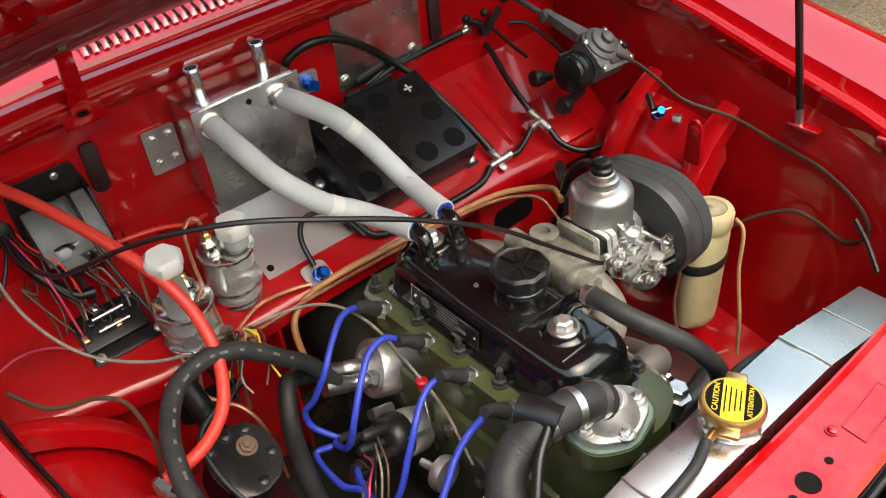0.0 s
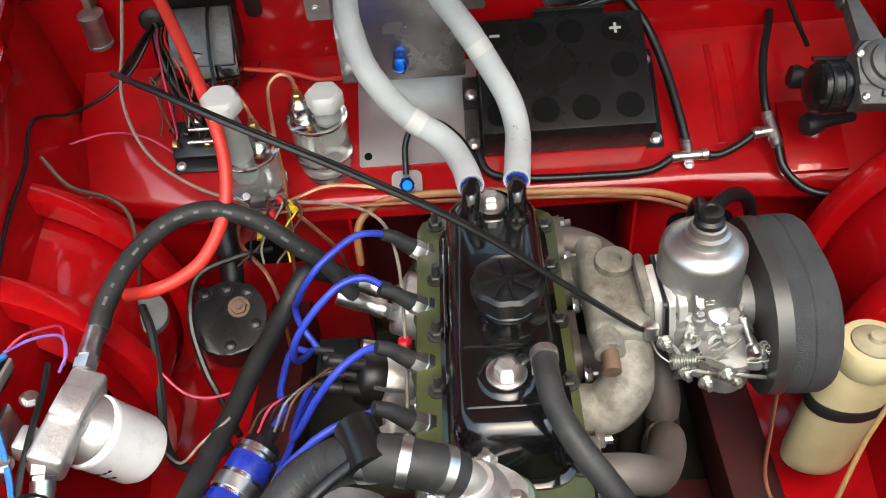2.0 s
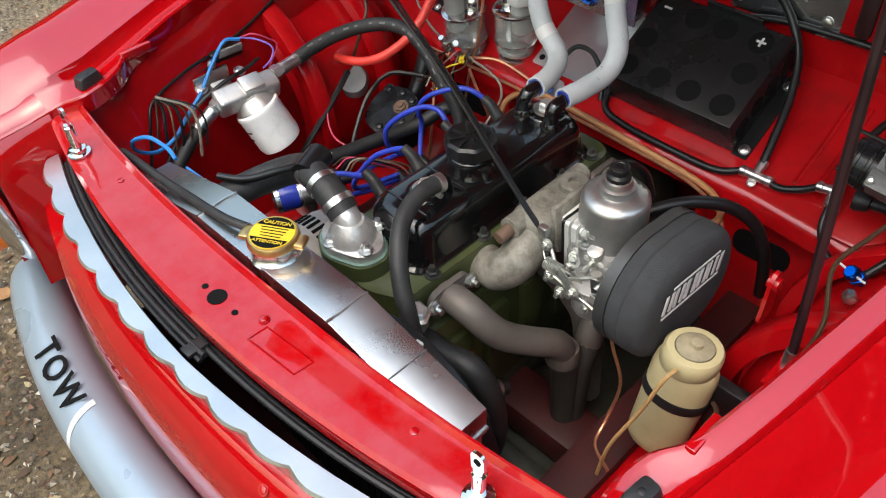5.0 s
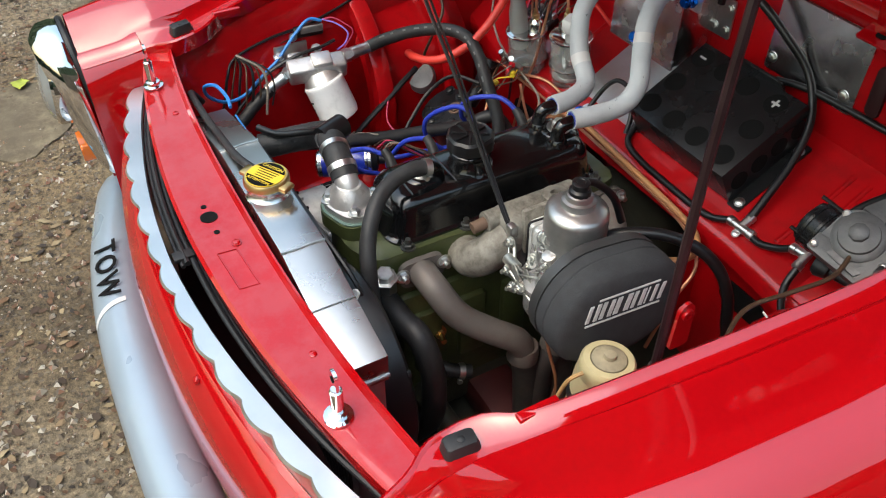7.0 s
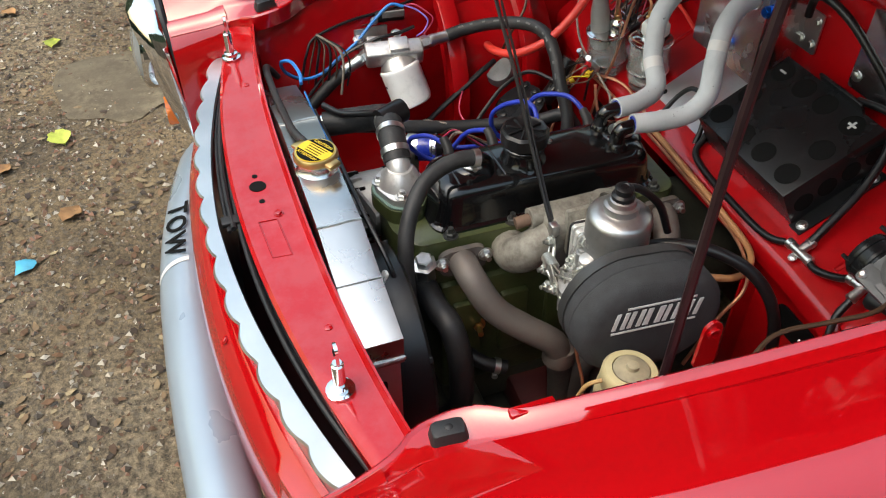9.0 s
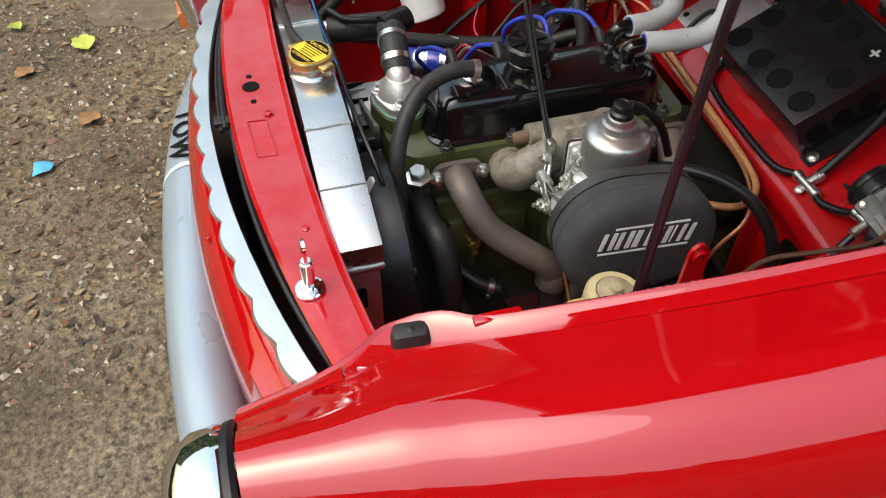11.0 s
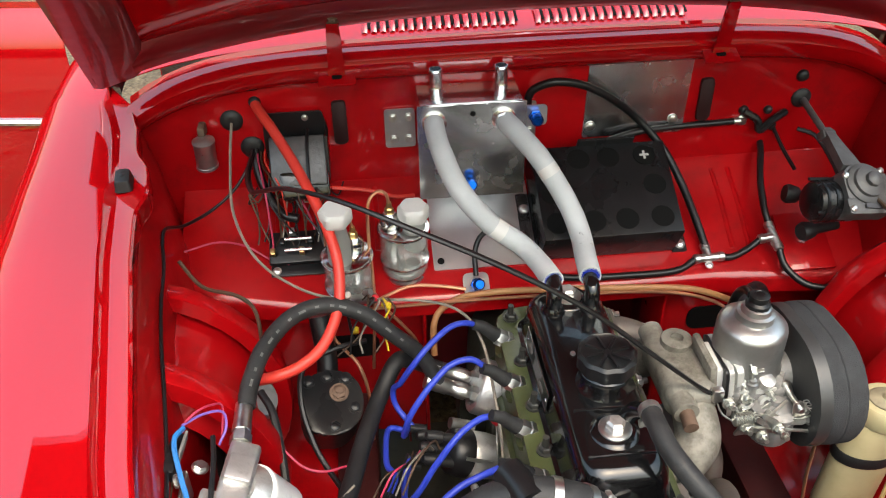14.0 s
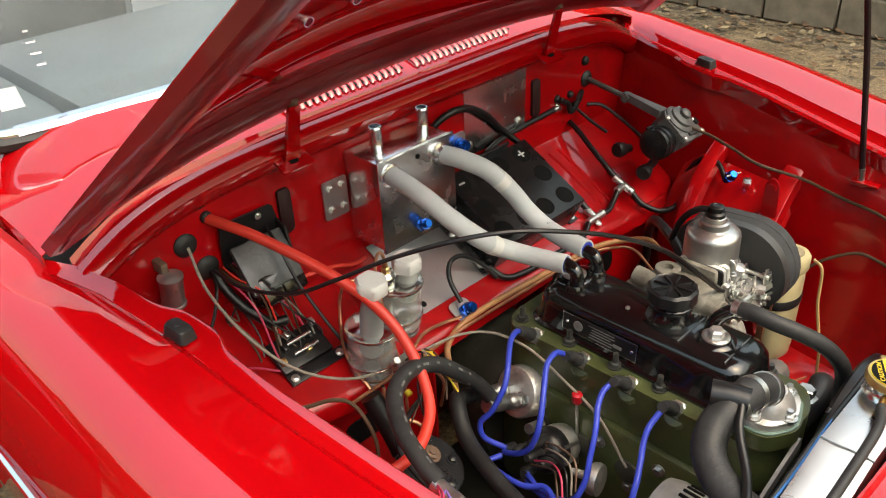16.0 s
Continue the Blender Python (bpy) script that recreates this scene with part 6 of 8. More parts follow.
shelf_tab = slab([(-0.022, -0.02), (0.022, -0.02), (0.022, 0.02), (-0.022, 0.02)], 0.002, on_shelf(-0.110, 0.632, 0.004), (1, 0, 0), SV, r=0.012)
part("union_tab", shelf_tab, SHEETALU, ap)
blue_union("blue_union", on_shelf(-0.110, 0.628, 0.012), Vector((0.1, -0.75, 0.55)), ap)

# ---- blanking plate on the bulkhead ----
bl = thing("blanking_plate", (0.20, 0.82, 0.81), "bare aluminium blanking plate bolted to the bulkhead", "plate")
part("sheet", slab([(0.104, 0.812), (0.285, 0.812), (0.290, 0.992), (0.108, 0.992)], 0.002, (0, 0.8225, 0.0), (1, 0, 0), (0, 0, 1), r=0.006), TANKALU, bl, "brushed aluminium sheet")
for x, z in ((0.205, 0.958), (0.117, 0.834), (0.265, 0.838)):
    part("plate_bolt", hexnut((x, 0.8205, z), (0, -1, 0), 0.0065, 0.005), ZINC, bl)

# ---- two tinned reservoirs ----
def canister(x, y, tilt, cap_side, lift):
    base = Vector((x, y, shelf_z(y) - 0.012))
    c = thing("fluid_reservoir", base, "round clear plastic fluid reservoir with a white cap", "reservoir", "pair of reservoirs")
    ax = Vector((0, tilt, 1)).normalized()
    part("foot", lathe([(0.034, 0.0), (0.034, 0.004), (0.024, 0.006), (0.024, 0.016)], base, ax, 24), ZINC, c)
    jar = part("clear_jar", lathe([(0.036, 0.014), (0.0395, 0.019), (0.0400, 0.098), (0.0412, 0.1005), (0.0400, 0.102), (0.0375, 0.101), (0.0375, 0.022), (0.033, 0.018), (0.0, 0.018)], base, ax, 40), CLEAR, c, "clear plastic jar")
    jar.visible_shadow = False
    part("jar_base", lathe([(0.020, 0.008), (0.034, 0.010), (0.034, 0.0135), (0.0, 0.0135)], base, ax, 30), TIN, c, "bright tin base")
    for h, r in ((0.038, 0.0403), (0.099, 0.0415)):
        part("jar_band", lathe([(r, h - 0.0018), (r + 0.0012, h - 0.001), (r + 0.0012, h + 0.001), (r, h + 0.0018)], base, ax, 40), TIN, jar, "bright narrow band")
    neck = base + Vector((cap_side[0], cap_side[1], 0))
    part("white_neck", lathe([(0.0, 0.060), (0.0165, 0.060), (0.0185, 0.066), (0.0185, 0.104 + lift * 0.5), (0.0145, 0.110 + lift * 0.8), (0.0145, 0.116 + lift)], neck, ax, 22), MILKY, c, "translucent greyish plastic neck")
    part("white_cap", lathe([(0.0225, 0.112 + lift), (0.0245, 0.115 + lift), (0.0245, 0.132 + lift), (0.0205, 0.137 + lift), (0, 0.138 + lift)], neck, ax, 24, lobes=6, lobe=0.06), WHITE, c, "white hexagon screw cap")
    br = base - Vector((cap_side[0], cap_side[1], 0)) * 1.25
    part("metal_neck", lathe([(0.012, 0.020), (0.0125, 0.100), (0.0165, 0.104), (0.0165, 0.116), (0.0150, 0.122), (0.009, 0.128)], br, ax, 20), TIN, c, "bright metal neck")
    part("brass_union", lathe([(0.0075, 0.126), (0.0075, 0.136), (0.005, 0.138), (0.004, 0.148)], br, ax, 6), BRASS, c, "brass pipe union")
    return base, br + ax * 0.146


can_a, pipe_a = canister(-0.320, 0.634, -0.12, (-0.010, -0.012), 0.068)
can_b, pipe_b = canister(-0.226, 0.668, -0.06, (0.017, -0.004), 0.008)

# ---- spin-on oil filter on the inner wing ----
of = thing("oil_filter", (-0.47, 0.22, 0.58), "white spin-on oil filter on an alloy head", "oil filter")
hc = Vector((-0.466, 0.222, 0.686))
hm = Matrix.Rotation(radians(-8), 3, "Z") @ Matrix.Rotation(radians(20), 3, "Y")
hb = box((0.040, 0.118, 0.040), hc, 0.007, hm, seg=3)
hb = box((0.034, 0.040, 0.012), hc + hm @ Vector((0, 0.010, 0.023)), 0.004, hm, hb)
fax = Vector((0.42, 0.26, -1)).normalized()
hb = lathe([(0.026, 0.006), (0.036, 0.020), (0.039, 0.026)], hc, fax, 28, hb)
hb = box((0.022, 0.030, 0.028), hc + hm @ Vector((-0.026, -0.036, 0.002)), 0.004, hm, hb)
filter_head = part("filter_head", hb, CAST, of, "cast alloy filter head")
can = part("filter_can", lathe([(0.036, 0.026), (0.0415, 0.029), (0.0425, 0.034), (0.0415, 0.036), (0.0415, 0.100), (0.0385, 0.109), (0.033, 0.112), (0.020, 0.1105), (0.0, 0.1105)], hc, fax, 36), CANWHITE, of, "white painted filter canister")
fx, fy, fz = frame_of(fax)
prn = bmesh.new()
for k in range(7):
    for j in range(4):
        a = radians(20 + 10 * j + 130 * (k % 2) + (k // 2) * 12)
        q = hc + fax * (0.058 + 0.008 * (k % 4)) + (fx * math.cos(a) + fy * math.sin(a)) * 0.0417
        prn = box((0.005, 0.003, 0.0006), q, 0, Matrix((fax.cross(fx * math.cos(a) + fy * math.sin(a)), fax, fx * math.cos(a) + fy * math.sin(a))).transposed(), prn)
part("printed_marks", prn, INKGAP, can)
for sgn, p1 in ((1, Vector((-0.462, 0.292, 0.700))), (-1, Vector((-0.474, 0.160, 0.682)))):
    d = Vector((0.02 * sgn, sgn, 0.14 * sgn)).normalized() if sgn > 0 else Vector((0.06, -0.8, -0.35)).normalized()
    un = lathe([(0.0145, 0), (0.0145, 0.012), (0.012, 0.013), (0.012, 0.018)], p1 - d * 0.012, d, 6)
    un = lathe([(0.0125, 0.018), (0.0125, 0.028), (0.0118, 0.03), (0.0118, 0.06)], p1 - d * 0.012, d, 18, un)
    part("hose_union", un, ZINC, of, "zinc plated hose union")
for y in (0.17, 0.25):
    part("head_bolt", hexnut((-0.506, y - 0.01, 0.706), (0.4, 0, 1), 0.0075, 0.007), ZINC, filter_head)
part("wall_bracket", box((0.006, 0.07, 0.045), (-0.519, 0.19, 0.700), 0.002), ZINC, of)

# ---- ignition coil, inline ----
ic = thing("ignition_coil", (-0.32, 0.19, 0.51), "silver and blue ignition coil", "ignition coil")
c0, c1 = Vector((-0.338, 0.155, 0.555)), Vector((-0.285, 0.270, 0.561))
cd = (c1 - c0).normalized()
part("coil_can", lathe([(0.0, 0), (0.022, 0), (0.0265, 0.004), (0.0265, 0.10), (0.029, 0.102), (0.029, 0.108), (0.026, 0.110)], c0, cd, 28), ALU, ic, "polished coil can")
for a, b in ((0.012, 0.045), (0.072, 0.096)):
    part("coil_label", lathe([(0.0268, a), (0.0270, a + 0.001), (0.0270, b - 0.001), (0.0268, b)], c0, cd, 28), COILBLUE, ic, "blue printed label")
part("coil_tower", lathe([(0.026, 0.108), (0.022, 0.120), (0.010, 0.124), (0.009, 0.142)], c0, cd, 20), BLACK, ic)
part("coil_clamp", lathe([(0.0275, 0.050), (0.0285, 0.050), (0.0285, 0.066), (0.0275, 0.066)], c0, cd, 28), ZINC, ic)
part("coil_foot", box((0.05, 0.02, 0.05), (-0.316, 0.205, 0.527), 0.003), ZINC, ic)

# ---- black lever-arm damper on the chassis ----
dm = thing("lever_damper", (-0.36, 0.46, 0.50), "black cast lever-arm damper with a bolted lid", "damper")
du, dv = Vector((1, 0.12, -0.10)).normalized(), Vector((-0.05, 0.86, 0.40)).normalized()
dv = (dv - du * dv.dot(du)).normalized()
dw = du.cross(dv)
do = Vector((-0.358, 0.462, 0.575))
ol = [(-0.040, -0.048), (0.012, -0.058), (0.046, -0.030), (0.050, 0.012), (0.034, 0.044), (-0.006, 0.052), (-0.042, 0.040), (-0.052, 0.0)]
part("damper_body", slab([(a * 0.95, b * 0.95) for a, b in ol], 0.07, do - dw * 0.075, du, dv, r=0.02), BLACK, dm)
lid = part("damper_lid", slab(ol, 0.008, do - dw * 0.004, du, dv, r=0.022, edge=0.002), SATIN, dm, "black bolted lid")
for a, b in ((-0.034, 0.034), (-0.004, 0.040), (0.024, 0.034), (0.034, -0.014), (0.0, -0.042)):
    part("lid_bolt", hexnut(do + du * a + dv * b + dw * 0.004, dw, 0.0075, 0.006), SATIN, lid)
part("lid_plug", hexnut(do + du * 0.012 + dv * 0.012 + dw * 0.004, dw, 0.0105, 0.007, stud=0.003), RUST, lid)
part("damper_arm", tube([do + dv * 0.05 - dw * 0.03, do + dv * 0.085 - dw * 0.01, Vector((-0.372, 0.575, 0.655))], 0.017, 12), BLACK, dm)
part("grey_boss", lathe([(0.034, -0.05), (0.034, 0.0), (0.028, 0.012), (0.016, 0.014)], (-0.468, 0.455, 0.60), (0.5, -0.3, 0.6), 20), GREYCAST, dm, "grey cast boss")

# ---- wiper motor ----
wm = thing("wiper_motor", (0.46, 0.62, 0.70), "black wiper motor with a grey gear housing", "motor")
wa = Vector((0.16, -0.58, 0.80)).normalized()
wx = (Vector((1, 0, 0)) - wa * wa.x).normalized()
wy = wa.cross(wx)
wo = Vector((0.503, 0.574, 0.846))
wm3 = Matrix((wx, wy, wa)).transposed()


def on_motor(a, b, c):
    """a across, b up the slope, c out of the gear cover, from the tip of its boss."""
    return wo + wx * a + wy * b + wa * c


bd = lathe([(0.0, -0.074), (0.020, -0.073), (0.030, -0.069), (0.033, -0.062), (0.033, 0.0)], on_motor(0, -0.014, -0.068), wx, 30)
for a in (-0.060, -0.044):
    bd = lathe([(0.033, a - 0.003), (0.0345, a - 0.002), (0.0345, a + 0.002), (0.033, a + 0.003)], on_motor(0, -0.014, -0.068), wx, 30, bd)
part("motor_can", bd, SATIN, wm, "black motor can")
for b in (-0.040, 0.018):
    part("through_bolt", rod(on_motor(-0.076, b, -0.052), on_motor(-0.030, b, -0.052), 0.0028, 8), SATIN, wm)
gh = slab([(-0.034, -0.048), (0.050, -0.048), (0.052, -0.010), (0.042, 0.020), (0.016, 0.030), (-0.018, 0.030), (-0.034, 0.016)], 0.040, on_motor(0, 0, -0.066), wx, wy, r=0.006, edge=0.0025)
gh = slab([(-0.037, -0.052), (0.053, -0.052), (0.054, -0.026), (-0.037, -0.026)], 0.008, on_motor(0, 0, -0.034), wx, wy, r=0.004, edge=0.001, bm=gh)
gh = lathe([(0.034, -0.028), (0.034, -0.023), (0.030, -0.020), (0.026, -0.019), (0.025, -0.014), (0.017, -0.011), (0.014, -0.010)], on_motor(0.003, -0.002, 0), wa, 32, gh)
gear = part("gear_housing", gh, GEARGREY, wm, "weathered grey cast gear housing")
part("gear_boss", lathe([(0.0125, -0.011), (0.0125, -0.003), (0.009, 0.0), (0.0, 0.001)], on_motor(0.003, -0.002, 0), wa, 8), GEARGREY, gear)
for a, b in ((-0.031, -0.044), (0.049, -0.044), (0.050, -0.014), (-0.030, 0.012), (0.036, 0.020)):
    part("cover_screw", lathe([(0.0055, -0.027), (0.0055, -0.023), (0.003, -0.021), (0, -0.021)], on_motor(a, b, 0), wa, 10), ZINC, gear)
part("park_lever", slab([(-0.024, -0.0035), (0.020, -0.006), (0.024, 0.003), (-0.022, 0.004)], 0.004, on_motor(0.014, -0.040, -0.026), wx, wy, r=0.002), DARKCAST, gear, "dark parking switch lever")
part("terminal", box((0.012, 0.016, 0.012), on_motor(0.052, -0.020, -0.026), 0.003, wm3), SATIN, gear)
for p, q in ((Vector((0.430, 0.687, 0.752)), Vector((0.47, 0.68, 0.745))), (Vector((0.439, 0.624, 0.712)), Vector((0.51, 0.64, 0.712)))):
    ft = lathe([(0.014, 0), (0.017, 0.006), (0.014, 0.022), (0.009, 0.024), (0.009, (q - p).length)], p, q - p, 14)
    part("rubber_foot", ft, RUBBER, wm, "rubber mounting foot")
part("foot_plate", box((0.085, 0.11, 0.006), on_shelf(0.47, 0.66, 0.006), 0.002, BX.to_3x3()), REDIN, wm)
ra, rb = on_motor(-0.006, 0.026, -0.040), Vector((0.497, 0.8165, 0.862))
rd = rb - ra
guide = slab([(-0.017, 0.0), (0.017, 0.0), (0.0085, rd.length * 0.40), (0.0085, rd.length * 0.50), (-0.0085, rd.length * 0.50), (-0.0085, rd.length * 0.40)], 0.016, ra - wa * 0.006, wx, rd, r=0.003, edge=0.002)
part("rack_guide", guide, GEARGREY, wm, "tapered grey rack guide")
part("guide_clamp", box((0.026, 0.016, 0.020), ra + rd * 0.47, 0.004, wm3), GEARGREY, wm)
part("rack_tube", rod(ra + rd * 0.45, rb, 0.0058, 12), GEARGREY, wm, "grey rack tube into the bulkhead grommet")

# ---- relay plate, regulator, fuse block, small canister ----
rg = thing("regulator_box", (-0.40, 0.79, 0.76), "black and grey control box on the bulkhead", "control box")
part("back_plate", slab([(-0.052, 0), (0.052, 0), (0.056, 0.05), (0.048, 0.085), (-0.048, 0.085), (-0.052, 0.05)], 0.004, (-0.395, 0.815, 0.815), (1, 0, 0), (0, 0, 1), r=0.006), BLACK, rg)
part("grey_cover", box((0.094, 0.012, 0.085), (-0.392, 0.778, 0.826), 0.004, Euler((radians(-38), 0, 0)).to_matrix()), DARKCAST, rg, "bare metal sloping cover")
part("cover_side", slab([(0, 0), (0.05, 0.01), (0.05, 0.085), (0.02, 0.075)], 0.004, (-0.345, 0.768, 0.790), (0, 1, 0), (0, 0, 1)), BLACK, rg)
part("black_body", box((0.085, 0.045, 0.05), (-0.385, 0.770, 0.785), 0.008, Euler((radians(-30), 0, radians(6))).to_matrix()), BLACKGLOSS, rg, "glossy black wrapped terminal end")
part("back_screw", hexnut((-0.375, 0.810, 0.89), (0, -1, 0), 0.004, 0.003), ZINC, rg)
fb = thing("fuse_block", on_shelf(-0.405, 0.715, 0.0), "black fuse block with bare terminals", "fuse block")
part("block_base", box((0.095, 0.06, 0.012), on_shelf(-0.405, 0.71, 0.010), 0.004, BX.to_3x3()), BLACK, fb)
part("block_plate", box((0.11, 0.02, 0.004), on_shelf(-0.395, 0.675, 0.006), 0.001, BX.to_3x3()), SATIN, fb)
for k in range(2):
    part("fuse", rod(on_shelf(-0.425, 0.700 + 0.018 * k, 0.026), on_shelf(-0.380, 0.700 + 0.018 * k, 0.026), 0.0035, 10), ALU, fb, "glass fuse with metal ends")
for k in range(6):
    part("terminal", box((0.009, 0.012, 0.012), on_shelf(-0.445 + 0.016 * k, 0.70 + 0.016 * (k % 3), 0.021), 0.002, BX.to_3x3()), (BRASS, BLACK, ZINC)[k % 3], fb)
for x in (-0.44, -0.352):
    part("block_screw", hexnut(on_shelf(x, 0.675, 0.008), SW, 0.005, 0.004), ZINC, fb)
sc = thing("flasher_can", (-0.548, 0.80, 0.80), "small bright metal flasher can", "flasher")
part("can", lathe([(0.017, 0.0), (0.019, 0.002), (0.019, 0.006), (0.0175, 0.007), (0.0175, 0.048), (0.019, 0.050), (0.019, 0.053), (0.010, 0.058), (0, 0.058)], (-0.546, 0.798, 0.815), (0.05, -0.1, 1), 24), SATINALU, sc, "bright can")
part("clip", box((0.012, 0.03, 0.02), (-0.546, 0.812, 0.878), 0.003), RUST, sc)
for x, z, r, lab_ in ((-0.497, 0.887, 0.019, "cable grommet"), (-0.455, 0.918, 0.010, "hose grommet"), (0.497, 0.862, 0.018, "cable grommet"), (0.49, 0.905, 0.011, "blanking grommet"), (-0.47, 0.835, 0.020, "loom grommet"), (0.395, 0.845, 0.009, "blanking grommet"), (0.452, 0.812, 0.009, "pipe grommet"), (0.44, 0.843, 0.008, "pipe grommet")):
    solo("grommet", lathe([(r, 0.0), (r, 0.004), (r * 0.8, 0.008), (r * 0.4, 0.010), (0, 0.010)], (x, 0.8245, z), (0, -1, 0), 22), RUBBER, "round dark rubber " + lab_ + " in the bulkhead", "grommet", "bulkhead grommets")
# black bracket beside the steering column
bk = thing("pipe_bracket", (0.42, 0.82, 0.81), "small matt black bracket on the bulkhead", "bracket")
part("bracket_arm", tube([(0.392, 0.815, 0.846), (0.418, 0.81, 0.83), (0.424, 0.805, 0.812), (0.44, 0.80, 0.832), (0.468, 0.812, 0.842)], 0.007, 8), SATIN, bk)
# fuse holder with wires on the inner wing
fh = thing("inline_fuse", (-0.53, 0.23, 0.73), "black inline fuse holder with a grey lid", "fuse holder")
part("holder", box((0.016, 0.062, 0.022), (-0.532, 0.235, 0.735), 0.004, Euler((0, radians(14), radians(-6))).to_matrix()), BLACK, fh)
part("holder_lid", box((0.004, 0.046, 0.016), (-0.521, 0.240, 0.742), 0.001, Euler((0, radians(14), radians(-6))).to_matrix()), GREYCAST, fh, "grey lid")
part("holder_screw", hexnut((-0.524, 0.200, 0.732), (1, 0, 0.2), 0.006, 0.005), ZINC, fh)
# bonnet stay
st_ = thing("bonnet_stay", (0.537, 0.225, 0.79), "thin black bonnet prop rod", "prop rod")
part("rod", tube([(0.535, 0.225, 0.792), (0.533, 0.23, 0.83), (0.50, 0.27, 1.12), (0.462, 0.33, 1.40)], 0.0055, 8), MAROON, st_)
part("rod_tip", rod((0.535, 0.2245, 0.786), (0.534, 0.227, 0.812), 0.0065, 8), ZINC, st_)
part("socket", box((0.03, 0.05, 0.006), (0.540, 0.215, 0.786), 0.002), RED, st_, "red slotted socket plate")

# ---- hoses ----
def hose(name, pts, r, mat, label, category="hose", seg=12, clips=(), hole=0.0, n=7, wobble=0.0, clip_mat=None):
    """A hose as a thing of its own, with a band round it at each share of its length given."""
    run = smooth_path(pts, n)
    low = min(run, key=lambda p: p.z)
    t = thing(name, low, label, category)
    part("tube", tube(pts, r, seg, n=n, hole=hole, wobble=wobble), mat, t)
    for c in clips:
        k = min(len(run) - 2, max(1, int(c * (len(run) - 1))))
        part("hose_clip", clip_band(run[k], run[k + 1] - run[k - 1], r, 0.010), clip_mat or ZINC, t, "bright worm-drive hose clip")
    return t, run


def sleeve(t, run, a, b, r, mat, name, label=""):
    i, j = int(a * (len(run) - 1)), int(b * (len(run) - 1))
    j = max(j, i + 2)
    part(name, tube(run[i:j + 1], r, 14, n=2, wobble=0.04), mat, t, label)


FH = 0.0165
t, run = hose("coolant_hose", [(-0.166, 0.726, 0.907), (-0.166, 0.698, 0.903), (-0.160, 0.658, 0.888), (-0.140, 0.612, 0.852), (-0.098, 0.582, 0.806), (-0.050, 0.566, 0.772), (-0.028, 0.522, 0.765), (-0.019, 0.474, 0.768)], FH, FOAMHOSE, "grey foam-wrapped hose from tank to rocker cover", seg=18, hole=0.0125, wobble=0.03)
sleeve(t, run, 0.60, 0.63, FH + 0.0006, WHITE, "foam_joint")
sleeve(t, run, 0.985, 1.0, FH - 0.002, COILBLUE, "blue_liner")
t, run = hose("coolant_hose", [(-0.052, 0.726, 0.905), (-0.040, 0.690, 0.902), (-0.014, 0.650, 0.882), (0.014, 0.624, 0.842), (0.037, 0.606, 0.800), (0.045, 0.572, 0.776), (0.041, 0.522, 0.770), (0.036, 0.474, 0.772)], FH, FOAMHOSE, "grey foam-wrapped hose from tank to rocker cover", seg=18, hole=0.0125, wobble=0.03)
sleeve(t, run, 0.36, 0.39, FH + 0.0006, WHITE, "foam_joint")
sleeve(t, run, 0.985, 1.0, FH - 0.002, COILBLUE, "blue_liner")
hose("vacuum_hose", [(-0.457, 0.828, 0.917), (-0.445, 0.795, 0.912), (-0.421, 0.749, 0.898), (-0.383, 0.675, 0.864), (-0.349, 0.601, 0.823), (-0.331, 0.550, 0.777), (-0.334, 0.501, 0.731), (-0.358, 0.456, 0.699), (-0.391, 0.432, 0.684), (-0.426, 0.420, 0.678), (-0.462, 0.425, 0.668)], 0.0085, REDHOSE, "orange-red hose from the bulkhead to the inner wing")
u0, u1 = UNION
hi_u, lo_u = (u0, u1) if u0.z > u1.z else (u1, u0)
t, run = hose("oil_hose", [Vector((-0.458, 0.335, 0.708)), (-0.454, 0.370, 0.717), (-0.438, 0.425, 0.728), (-0.402, 0.478, 0.736), (-0.352, 0.500, 0.736), (-0.300, 0.500, 0.715), (-0.255, 0.495, 0.672), (-0.215, 0.495, 0.625), lo_u - od * 0.02], 0.0125, DUSTHOSE, "thick black oil hose with faint white print", seg=14)
for k in range(14):
    i = int((0.12 + 0.05 * k) * (len(run) - 1))
    d = (run[i + 1] - run[i]).normalized()
    side = d.cross(Vector((0.2, -0.8, 0.6))).normalized()
    up = side.cross(d).normalized()
    part("printed_mark", box((0.006 if k % 3 else 0.011, 0.0035, 0.0006), run[i] - up * -0.0125 if up.y < 0 else run[i] + (-up) * 0.0125, 0, Matrix((d, side, up)).transposed()), GASKETGREY, t)
hose("oil_hose", [hi_u - od * 0.02, hi_u + od * 0.03, (-0.255, 0.505, 0.605), (-0.285, 0.455, 0.580), (-0.310, 0.380, 0.575), (-0.330, 0.300, 0.575), (-0.352, 0.200, 0.585), (-0.372, 0.090, 0.600), (-0.385, 0.0, 0.62)], 0.0135, RUBBER, "thick black oil hose running forward past the coil", seg=14)
hose("oil_hose", [(-0.471, 0.125, 0.663), (-0.470, 0.090, 0.640), (-0.462, 0.050, 0.610), (-0.450, 0.010, 0.585), (-0.44, -0.03, 0.57)], 0.0125, RUBBER, "thick black oil hose below the filter head", seg=14)
hose("breather_hose", [(0.040, 0.206, 0.774), (0.040, 0.180, 0.778), (0.044, 0.148, 0.774), (0.058, 0.115, 0.764), (0.080, 0.089, 0.744), (0.102, 0.071, 0.716), (0.122, 0.062, 0.680), (0.135, 0.060, 0.620), (0.140, 0.064, 0.55), (0.143, 0.07, 0.46)], 0.0125, DUSTHOSE, "ribbed black breather hose from the rocker cover", seg=14, clips=(0.02,))
